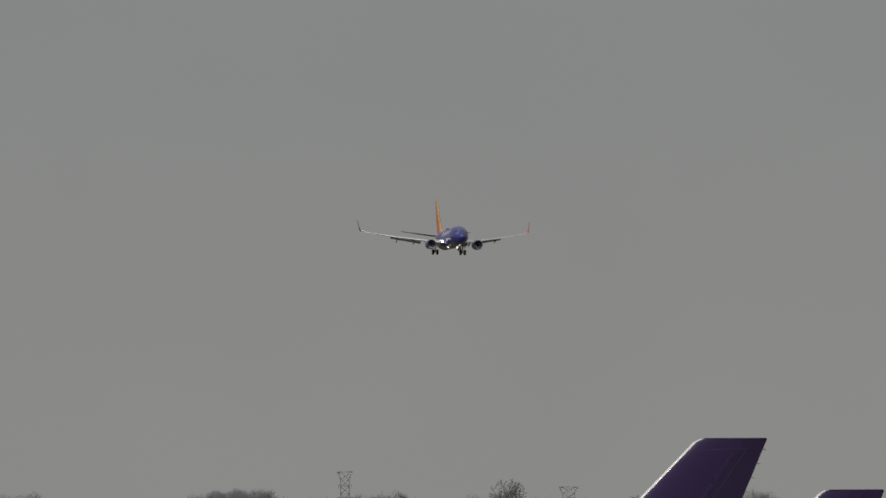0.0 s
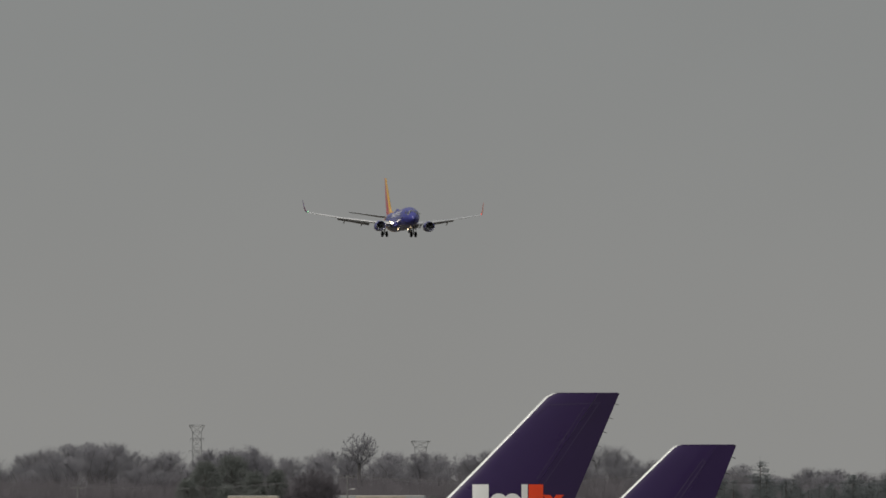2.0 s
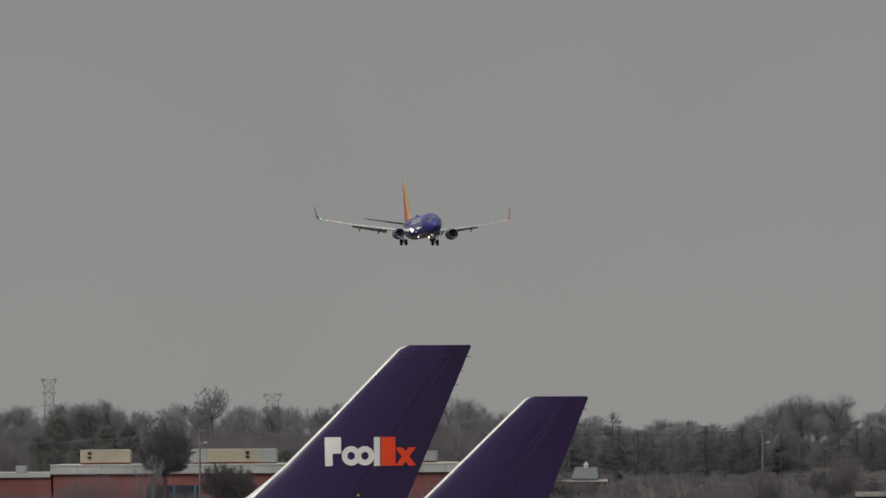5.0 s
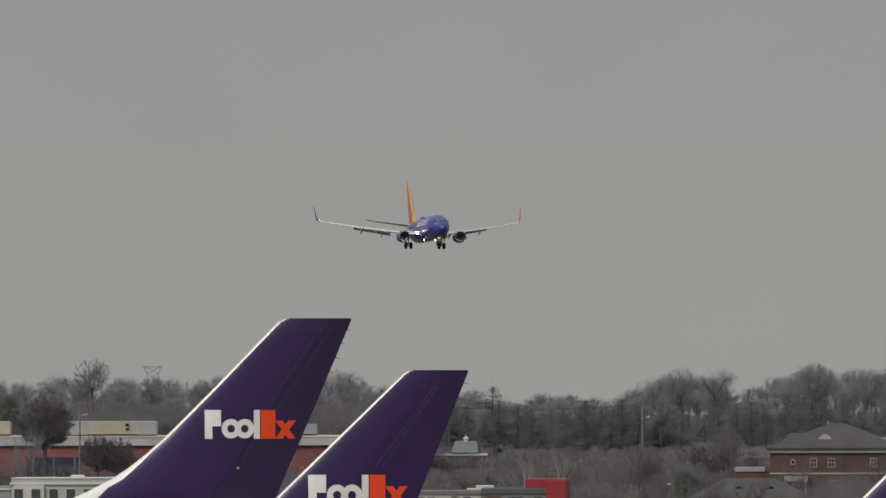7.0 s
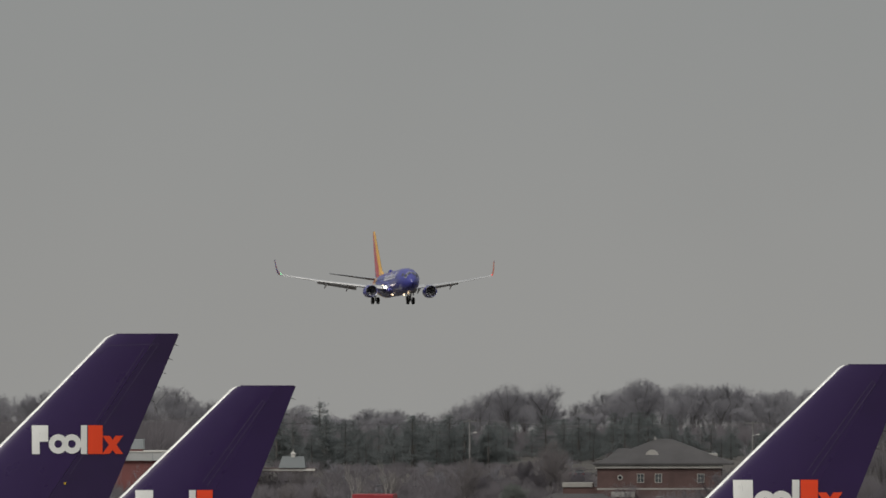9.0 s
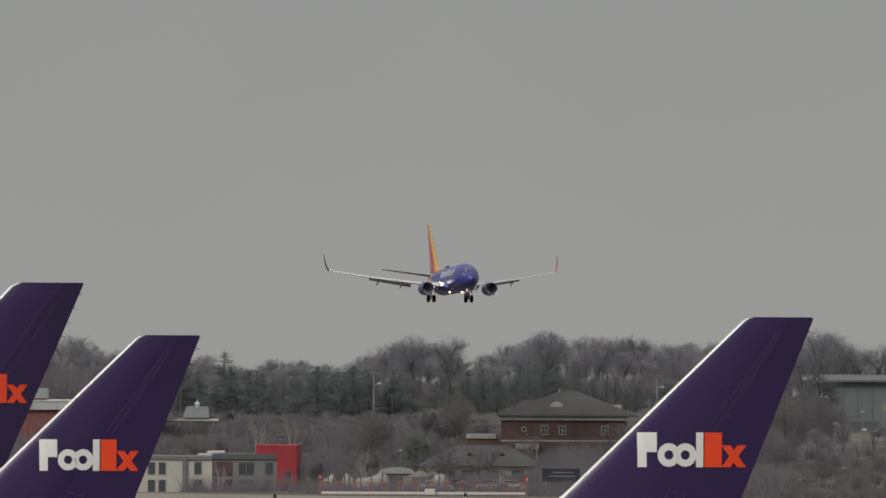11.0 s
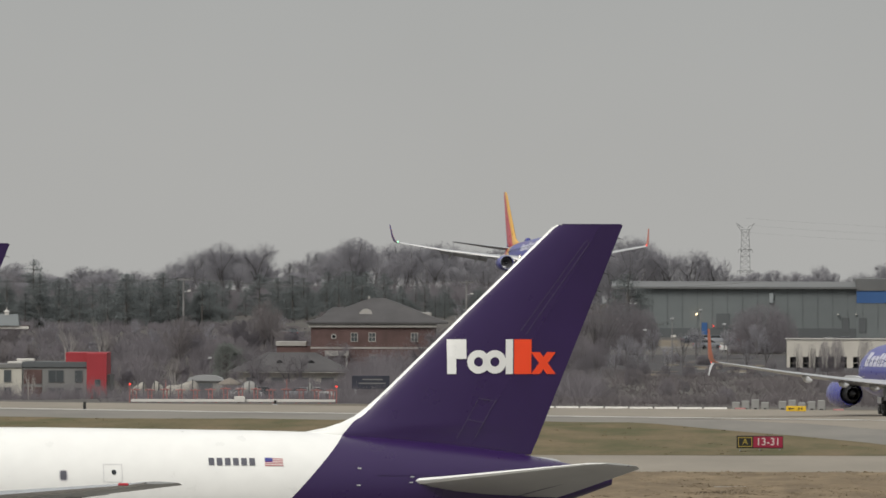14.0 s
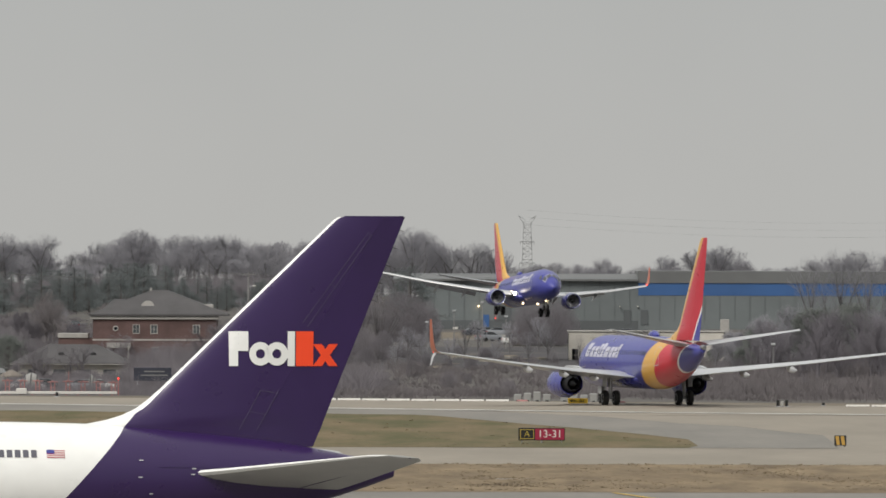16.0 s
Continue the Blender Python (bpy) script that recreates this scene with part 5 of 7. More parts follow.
# ---- poles, pylons, signs and airfield fittings ----
def pylon(x, y, zb, top, half, label, slim=False):
    """A lattice transmission tower with cross arms: a splayed head, or a slim body with a forked one."""
    p = thing("pylon", label, "pylon", (x, y, zb), group="transmission towers")
    hgt = top - zb
    legs = [(sx, sy) for sx in (-1, 1) for sy in (-1, 1)]
    bm = bmesh.new()
    steps_up = 22 if slim else 18
    zs = [hgt * (0.95 if slim else 1.0) * k / steps_up for k in range(steps_up + 1)]

    def wide(z):
        q = z / hgt
        if slim:
            return float(np.interp(q, (0, 0.9, 1.0), (half * 0.95, half * 0.46, half * 0.5)))
        return float(np.interp(hgt - z, (0, 2.6, 12, 24, 50), (half, half * 0.6, half * 0.66, half * 0.8, half * 1.4)))

    r = 0.1
    for a, b in zip(zs, zs[1:]):
        wa, wb = wide(a), wide(b)
        for sx, sy in legs:
            rod(bm, (sx * wa, sy * wa * 0.5, a), (sx * wb, sy * wb * 0.5, b), r, r, 4)
        for sy in (-1, 1):
            rod(bm, (-wa, sy * wa * 0.5, a), (wb, sy * wb * 0.5, b), r * 0.6, r * 0.6, 4)
            rod(bm, (wa, sy * wa * 0.5, a), (-wb, sy * wb * 0.5, b), r * 0.6, r * 0.6, 4)
            rod(bm, (-wb, sy * wb * 0.5, b), (wb, sy * wb * 0.5, b), r * 0.6, r * 0.6, 4)
    if slim:
        for sx in (-1, 1):
            rod(bm, (sx * half * 0.3, 0, hgt * 0.92), (sx * half * 1.1, 0, hgt), r, r * 0.7, 4)
            rod(bm, (sx * half * 0.3, 0, hgt * 0.965), (sx * half * 1.1, 0, hgt), r, r * 0.7, 4)
    part("tower", bm, m_galv, p, "grey lattice tower")
    for q, w in ((0.79, 0.85), (0.62, 0.95), (0.45, 0.95)) if slim else ((1.0, 1.05), (1 - 4.4 / hgt, 0.95), (1 - 8.4 / hgt, 1.15), (1 - 13 / hgt, 1.0)):
        z = hgt * q
        arm = rod(bmesh.new(), (-half * w, 0, z), (half * w, 0, z), 0.11, 0.11, 5)
        rod(arm, (-half * w, 0, z), (0, 0, z - 0.6), 0.06, 0.06, 4)
        rod(arm, (half * w, 0, z), (0, 0, z - 0.6), 0.06, 0.06, 4)
        c = part("cross_arm", arm, m_galv, p)
        for sx in (-1, 1):
            part("insulator", rod(bmesh.new(), (sx * half * w, 0, z), (sx * half * w, 0, z - 0.9), 0.08, 0.08, 5), m_galv, c)
    return p


def utility_pole(x, y, top, lamp_side=1):
    zb = land(x, y) - 0.2
    p = thing("utility_pole", "weathered wooden utility pole with cross arm and a small lamp", "utility pole", (x, y, zb), group="utility poles along the road")
    hgt = top - zb
    part("pole", rod(bmesh.new(), (0, 0, 0), (0, 0, hgt), 0.19, 0.13, 10), m_wood, p)
    part("cross_arm", boxed(-1.1, 1.1, -0.25, -0.15, hgt - 0.5, hgt - 0.32), m_wood, p)
    for xx in (-1.0, -0.45, 0.45, 1.0):
        part("insulator", rod(bmesh.new(), (xx, -0.2, hgt - 0.32), (xx, -0.2, hgt - 0.1), 0.06, 0.05, 6), m_dark, p)
    arm = part("lamp_arm", rod(bmesh.new(), (0, -0.1, hgt - 2.5), (lamp_side * 0.8, -0.1, hgt - 2.25), 0.05, 0.05, 6), m_galv, p)
    part("lamp_head", boxed(lamp_side * 0.65, lamp_side * 1.2, -0.28, 0.08, hgt - 2.36, hgt - 2.18, 0.04), m_trim, arm, "pale lamp head")
    return p


def wire(a, b, sag, label="thin dark overhead cable between poles", r=0.024):
    a, b = Vector(a), Vector(b)
    bm = bmesh.new()
    pts = [a.lerp(b, k / 14) - Vector((0, 0, sag * 4 * (k / 14) * (1 - k / 14))) for k in range(15)]
    loft(bm, [[p + Vector((0, r * math.cos(t), r * math.sin(t))) for t in (0.4, 1.97, 3.54, 5.11)] for p in pts])
    return tagged(part("cable", bm, m_wire), label, "cable", group="overhead cables")


def lamp_post(x, y, top, label="slender grey car park lamp post"):
    zb = land(x, y)
    p = thing("lamp_post", label, "lamp post", (x, y, zb), group="car park lamps")
    h = max(4.0, top - zb)
    part("pole", rod(bmesh.new(), (0, 0, 0), (0, 0, h), 0.08, 0.05, 8), m_wood, p)
    part("lamp_head", boxed(-0.25, 0.25, -0.35, 0.2, h - 0.05, h + 0.2, 0.05), m_galv, p, "grey lamp head")
    return p


def car(x, y, turn, paint, label, van=False):
    z = land(x, y)
    c = thing("parked_car", label, "car", (x, y, z), turn, "parked cars")
    h = 1.9 if van else 1.42
    low = [(-2.2, 0.35, 0.75), (-2.15, 0.28, 0.95), (-1.2, 0.25, 1.0), (1.1, 0.25, 0.98), (2.0, 0.28, 0.85), (2.2, 0.38, 0.62)]
    body = part("body", loft(bmesh.new(), [[Vector((s, yy * w, zz)) for yy, zz in ((-0.88, a), (0.88, a), (0.9, b * 0.75), (0.8, b), (-0.8, b), (-0.9, b * 0.75))] for (s, a, b), w in zip(low, (0.9, 0.98, 1, 1, 0.97, 0.86))]), paint, c, smooth=True)
    cab = [(-2.0 if van else -1.9, 0.95), (-1.75 if van else -1.2, h - 0.04), (0.1, h), (0.9 if van else 0.5, h - 0.12), (1.25, 0.96)]
    glass = part("cabin", loft(bmesh.new(), [[Vector((s, -0.76 + (zz - 0.95) * 0.2, 0.94)), Vector((s, 0.76 - (zz - 0.95) * 0.2, 0.94)), Vector((s, 0.72 - (zz - 0.95) * 0.3, max(zz, 0.95))), Vector((s, -0.72 + (zz - 0.95) * 0.3, max(zz, 0.95)))] for s, zz in cab]), m_glass, c, "dark glazed cabin")
    part("roof_panel", boxed(-1.2 if not van else -1.7, 0.35, -0.58, 0.58, h - 0.01, h + 0.035, 0.02), paint, glass)
    for sx in (-1.35, 1.35):
        for sy in (-0.85, 0.85):
            part("wheel", turned(bmesh.new(), [(-0.1, 0.25), (-0.1, 0.31), (0.1, 0.31), (0.1, 0.25)], (sx, sy, 0.31), 14, "y"), m_tyre, c)
    for sy in (-0.6, 0.6):
        part("headlight", boxed(2.08, 2.17, sy - 0.17, sy + 0.17, 0.6, 0.74, 0.02), m_trim, body)
        part("tail_light", boxed(-2.24, -2.18, sy - 0.15, sy + 0.15, 0.7, 0.86, 0.02), m_redwall, body)
    return c


def letters(text, size, mat, parent, at, name="lettering", label=""):
    """Raised lettering that faces south, centred at a point."""
    cu = bpy.data.curves.new(name, "FONT")
    cu.body, cu.size, cu.extrude, cu.align_x, cu.align_y = text, size, 0.006, "CENTER", "CENTER"
    tmp = bpy.data.objects.new(name, cu)
    scene.collection.objects.link(tmp)
    bpy.context.view_layer.update()
    me = bpy.data.meshes.new_from_object(tmp.evaluated_get(bpy.context.evaluated_depsgraph_get()))
    bpy.data.objects.remove(tmp)
    me.materials.clear()
    me.materials.append(mat)
    ob = new(name, me)
    ob.parent, ob.matrix_basis = parent, pose(*at, 90, 0, 0)
    if label:
        tagged(ob, label)
    return ob


def runway_sign():
    """The lit guidance sign: a black location panel and a red holding panel on short legs."""
    x, y = 6.0, 820.0
    s = thing("runway_sign", "low airfield sign reading A 13-31 in black and red", "sign", (x, y, 0))
    w, z0, z1 = 1.41, 0.2, 0.96
    part("frame", boxed(-w, w, 0, 0.2, z0, z1, 0.02), m_signblack, s, "dark sign casing")
    part("black_panel", boxed(-w + 0.04, -w + 1.0, -0.02, -0.001, z0 + 0.05, z1 - 0.05), m_signblack, s, "black location panel")
    bd = bmesh.new()
    for a, b, c, d in ((-w + 0.1, -w + 0.94, z0 + 0.09, z0 + 0.13), (-w + 0.1, -w + 0.94, z1 - 0.13, z1 - 0.09), (-w + 0.1, -w + 0.14, z0 + 0.131, z1 - 0.131), (-w + 0.9, -w + 0.94, z0 + 0.131, z1 - 0.131)):
        box(bd, a, b, -0.03, -0.021, c, d)
    part("yellow_border", bd, m_olive, s)
    part("red_panel", boxed(-w + 1.02, w - 0.04, -0.02, -0.001, z0 + 0.05, z1 - 0.05), m_signred, s, "red holding panel")
    letters("A", 0.52, m_olive, s, (-w + 0.52, -0.035, (z0 + z1) / 2), label="yellow letter A")
    letters("13-31", 0.64, m_trim, s, (-w + 1.91, -0.035, (z0 + z1) / 2), label="white numbers 13-31")
    for xx in (-1.2, 0, 1.2):
        part("leg", rod(bmesh.new(), (xx, 0.1, 0), (xx, 0.1, z0), 0.04, 0.04, 6), m_galv, s)
    return s


def yellow_sign():
    x, y = 10.2, 1022.0
    s = thing("yellow_sign", "small yellow direction sign with black arrow and letters", "sign", (x, y, 0))
    part("panel", boxed(-0.75, 0.75, 0, 0.2, 0.06, 0.46, 0.02), m_gold, s, "yellow panel")
    bm = bmesh.new()
    bm.faces.new([bm.verts.new((a, -0.012, b)) for a, b in ((-0.64, 0.26), (-0.42, 0.36), (-0.42, 0.29), (-0.14, 0.29), (-0.14, 0.23), (-0.42, 0.23), (-0.42, 0.16))])
    part("arrow", bm, m_signblack, s, "black arrow")
    letters("A4", 0.34, m_signblack, s, (0.3, -0.012, 0.26), label="black letters A4")
    for xx in (-0.6, 0.6):
        part("leg", rod(bmesh.new(), (xx, 0.1, 0), (xx, 0.1, 0.06), 0.03, 0.03, 6), m_galv, s)
    return s


def striped_marker():
    s = thing("striped_marker", "low black and yellow striped marker board on the pavement", "marker", (23.8, 811.0, 0))
    part("board", boxed(-0.36, 0.36, 0, 0.06, 0.08, 0.68, 0.01), m_signblack, s)
    for k in range(2):
        bm = bmesh.new()
        bm.faces.new([bm.verts.new((-0.3 + 0.31 * k + a, -0.008, b)) for a, b in ((0.08, 0.12), (0.28, 0.12), (0.2, 0.64), (0, 0.64))])
        part("stripe", bm, m_dullgold, s, "yellow stripe")
    for xx in (-0.25, 0.25):
        part("foot", boxed(xx - 0.05, xx + 0.05, -0.1, 0.2, 0, 0.08), m_tyre, s)
    return s


def antenna_array():
    """A row of red antenna frames on a long white sill at the runway's end."""
    y = 1075.0
    x0, x1 = -42.0, -25.8
    s = thing("antenna_array", "row of red antenna frames on a long white sill", "antenna array", ((x0 + x1) / 2, y, 0))
    w = (x1 - x0) / 2
    part("sill", boxed(-w, w, -0.1, 0.1, 0.06, 0.28, 0.02), m_trim, s, "long white sill")
    for k in range(18):
        xx = -w + 0.4 + (2 * w - 0.8) * k / 17
        part("sill_post", boxed(xx - 0.06, xx + 0.06, -0.06, 0.06, -0.05, 0.08), m_antred, s)
    rng = random.Random(4)
    for k in range(14):
        xx = -w + 0.3 + (2 * w - 0.6) * k / 13
        h = 1.08 + rng.uniform(-0.06, 0.08)
        bm = rod(bmesh.new(), (xx - 0.15, 0, 0.02), (xx - 0.15, 0, h), 0.045, 0.04, 6)
        rod(bm, (xx + 0.15, 0, 0.02), (xx + 0.15, 0, h), 0.045, 0.04, 6)
        rod(bm, (xx - 0.15, 0, h * 0.55), (xx + 0.15, 0, h * 0.55), 0.03, 0.03, 5)
        fr = part("antenna_frame", bm, m_antred, s, "red two-legged antenna frame")
        part("antenna_boom", boxed(xx - 0.42, xx + 0.42, -0.08, 0.08, h - 0.07, h + 0.01, 0.02), m_antred, fr)
        part("antenna_head", boxed(xx - 0.1, xx + 0.1, -0.07, 0.07, h + 0.012, h + 0.07, 0.02), m_antred, fr)
        if k in (2, 10):
            part("mast", rod(bmesh.new(), (xx + 0.05, 0, h + 0.1), (xx + 0.05, 0, h + 0.75), 0.04, 0.03, 6), m_antred, fr)
    part("cabinet", boxed(-w + 8.2, -w + 9.05, -0.35, -0.12, 0.05, 0.52, 0.03), m_trim, s, "white equipment cabinet")
    for sx, h in ((-w - 0.1, 1.4), (w + 0.1, 1.25)):
        part("lamp_post", rod(bmesh.new(), (sx, 0, -0.05), (sx, 0, h), 0.05, 0.05, 6), m_antred, s, "red lamp post")
        lamp(s, sx, 0, h + 0.06, 0.08, m_navr, "lit red obstruction lamp")
    return s


def billboard():
    x, y = -38.5, 1800.0
    zb = land(x, y)
    s = thing("notice_board", "dark navy notice board with two faint lines of writing", "sign", (x, y, zb))
    z0, z1 = -6.3 - zb, -4.5 - zb
    part("board", boxed(-2.5, 2.5, 0, 0.15, z0, z1, 0.03), m_navy, s, "navy board")
    for z, a, b in ((z1 - 0.6, -1.1, 1.6), (z1 - 1.1, -1.6, 2.0)):
        part("writing_bar", boxed(a, b, -0.02, -0.002, z, z + 0.16), m_greywall, s, "grey bar of writing")
    for xx in (-2.0, 2.0):
        part("post", rod(bmesh.new(), (xx, 0.1, -0.3), (xx, 0.1, z0), 0.1, 0.1, 8), m_galv, s)
    return s


def small_post(x, y, h, mat, label, category="marker"):
    p = thing("marker_post", label, category, (x, y, 0), group="runway marker posts")
    part("post", rod(bmesh.new(), (0, 0, 0.06), (0, 0, h), 0.12, 0.11, 10), mat, p)
    part("base", rod(bmesh.new(), (0, 0, 0), (0, 0, 0.06), 0.22, 0.2, 10), m_galv, p)
    return p


def covered_stack(x, y, wide, high, mat, label):
    """A heap under a sagging cover: a rounded ridge with slumped sides and tied-down folds."""
    z = land(x, y)
    h = thing("covered_stack", label, "covered goods", (x, y, z - 0.1), group="covered stacks")
    rings = []
    for k in range(15):
        q = k / 14
        end = min(1.0, (4 * q * (1 - q)) ** 0.35 + 0.12)
        lift = high * (0.86 + 0.14 * math.sin(5 * q + x)) * end
        rings.append([Vector((wide * (q - 0.5), -1.6 * math.cos(a) * (0.75 + 0.25 * end), lift * math.sin(a) ** 0.6)) for a in [math.pi * j / 10 for j in range(11)]])
    part("cover", loft(bmesh.new(), rings), mat, h, smooth=True)
    for k in (3, 7, 11):
        s = wide * (k / 14 - 0.5)
        part("strap", loft(bmesh.new(), [[Vector((s + d, p.y * 1.02, p.z * 1.015 + 0.01)) for p in rings[k]] for d in (-0.06, 0.06)]), m_dark, h)
    return h


def storage_hut(x, y, wide, top):
    """A long grey hut with a low rounded roof."""
    z = land(x, y) - 0.1
    h = thing("storage_hut", "grey metal storage hut with a low curved roof", "hut", (x, y, z))
    e, w = top - z - 0.75, wide / 2
    part("wall", boxed(-w + 0.1, w - 0.1, 0, 3.6, 0, e), m_tarp2, h, "pale grey metal walls")
    arch = [(-w, e), (-w * 0.86, e + 0.42), (-w * 0.5, e + 0.68), (0, e + 0.75), (w * 0.5, e + 0.68), (w * 0.86, e + 0.42), (w, e)]
    part("roof", loft(bmesh.new(), [[Vector((a, b, c)) for a, c in arch] for b in (-0.25, 3.85)]), m_galv, h, "curved grey metal roof", smooth=True)
    part("door", boxed(-0.9, 0.9, -0.06, -0.004, 0.05, min(2.2, e - 0.15)), m_hall2, h)
    return h


def sun_shelter(x, y, wide, top):
    """A tan canopy on four posts."""
    z = land(x, y)
    h = thing("sun_shelter", "tan fabric canopy on four thin posts", "shelter", (x, y, z))
    e, w = top - z, wide / 2
    part("canopy", turned(bmesh.new(), [(e - 0.85, w * 1.02), (e - 0.7, w), (e - 0.3, w * 0.55), (e - 0.05, w * 0.14), (e, 0.02)], (0, 0, 0), 8, "z"), m_canopy, h, "tan peaked canopy")
    for a, b in ((-1, -1), (1, -1), (-1, 1), (1, 1)):
        part("post", rod(bmesh.new(), (a * w * 0.65, b * w * 0.65, -0.1), (a * w * 0.65, b * w * 0.65, e - 0.68), 0.05, 0.05, 6), m_galv, h)
    return h


m_canopy = material("tan_canopy_fabric", (0.2, 0.175, 0.15), 0.85, 0, 0.12, 2)
m_tarp = material("beige_tarpaulin", (0.33, 0.31, 0.275), 0.8, 0, 0.2, 1.5, 0.2)
m_tarp2 = material("grey_tarpaulin", (0.3, 0.295, 0.28), 0.8, 0, 0.2, 1.5, 0.2)


def barricade(x, y, length, mat):
    b = thing("barricade", "long low pale plastic barricade lying beside the runway" if mat is m_trim else "short red plastic barricade lying beside the runway", "barricade", (x, y, 0), group="low barricades")
    part("body", loft(bmesh.new(), [[Vector((s, -0.14, 0.02)), Vector((s, 0.14, 0.02)), Vector((s, 0.07, 0.15)), Vector((s, -0.07, 0.15))] for s in (-length / 2, length / 2)]), mat, b)
    for sx in (-1, 1):
        part("foot", boxed(sx * length * 0.35 - 0.1, sx * length * 0.35 + 0.1, -0.18, 0.18, 0, 0.03), m_tyre, b)
    return b


def concrete_block(x, y, w, h):
    z = land(x, y)
    b = thing("concrete_block", "pale weathered concrete block stored beyond the runway", "concrete block", (x, y, z - 0.05), group="stored concrete blocks")
    part("block", boxed(-w / 2, w / 2, 0, 0.7, 0, h, 0.05), m_block, b)
    # A dark plate on the face imitates the shade inside a recess.
    part("recess_shade", boxed(-w * 0.2, w * 0.2, -0.012, 0.0, 0.05, 0.14), m_dark, b)
    return b


# ---- trees ----
m_bark = material("grey_brown_bark", (0.15, 0.142, 0.144), 0.95, 0, 0.2, 3, 0, island=0.1)
# Twig, needle and scrub colours below are lifted and cooled to imitate distance haze.
m_twig = material("bare_twigs", (0.35, 0.343, 0.368), 0.95, 0, 0.08, 1, 0, island=0.06, spec=0.1, thin=0.45)
m_pine = material("hazed_pine_needles", (0.205, 0.225, 0.226), 0.9, 0, 0.12, 0.8, 0, island=0.06, spec=0.1, thin=0.45)
# Needle colour paled for the domes, making up for haze and dense shade.
m_hazeleaf = material("hazed_dome_leaves", (0.25, 0.266, 0.25), 0.8, 0, 0.14, 0.8, 0, island=0.08, spec=0.2, thin=0.45)
m_pinebark = material("dark_pine_bark", (0.13, 0.12, 0.112), 0.95, 0, 0.2, 3)
m_brush = material("brown_winter_scrub", (0.244, 0.226, 0.242), 0.95, 0, 0.14, 0.5, 0, island=0.06, spec=0.1, thin=0.45)
# A slightly darker copy of the scrub colour, for the near strip.
m_brush2 = material("darker_scrub_stems", (0.225, 0.205, 0.21), 0.95, 0, 0.16, 0.5, 0, island=0.06, spec=0.1, thin=0.45)
m_tan = material("tan_bare_twigs", (0.285, 0.262, 0.265), 0.95, 0, 0.1, 1, 0, island=0.06, spec=0.1, thin=0.45)
m_dusk = material("dark_bare_twigs", (0.225, 0.21, 0.23), 0.95, 0, 0.1, 1, 0, island=0.06, spec=0.1, thin=0.45)
m_white_bark = material("pale_birch_bark", (0.47, 0.445, 0.42), 0.9, 0, 0.2, 3, thin=0.3)


def prism(vs, fs, a, b, r0, r1, n):
    d = (b - a)
    u = d.cross(Vector((0.3, 0.9, 0.2))).normalized()
    v = d.cross(u).normalized()
    k0 = len(vs)
    if n == 2:
        vs += [a - u * r0, a + u * r0, b + u * r1, b - u * r1]
        fs.append((k0, k0 + 1, k0 + 2, k0 + 3))
        return
    if n == 1:
        vs += [a - u * r0, a + u * r0, b]
        fs.append((k0, k0 + 1, k0 + 2))
        return
    for p, r in ((a, r0), (b, r1)):
        for k in range(n):
            t = 2 * math.pi * k / n
            vs.append(p + u * (r * math.cos(t)) + v * (r * math.sin(t)))
    for k in range(n):
        fs.append((k0 + k, k0 + (k + 1) % n, k0 + n + (k + 1) % n, k0 + n + k))


def mesh_of(name, vs, fs, mat):
    me = bpy.data.meshes.new(name)
    me.from_pydata(vs, [], fs)
    me.materials.append(mat)
    return me


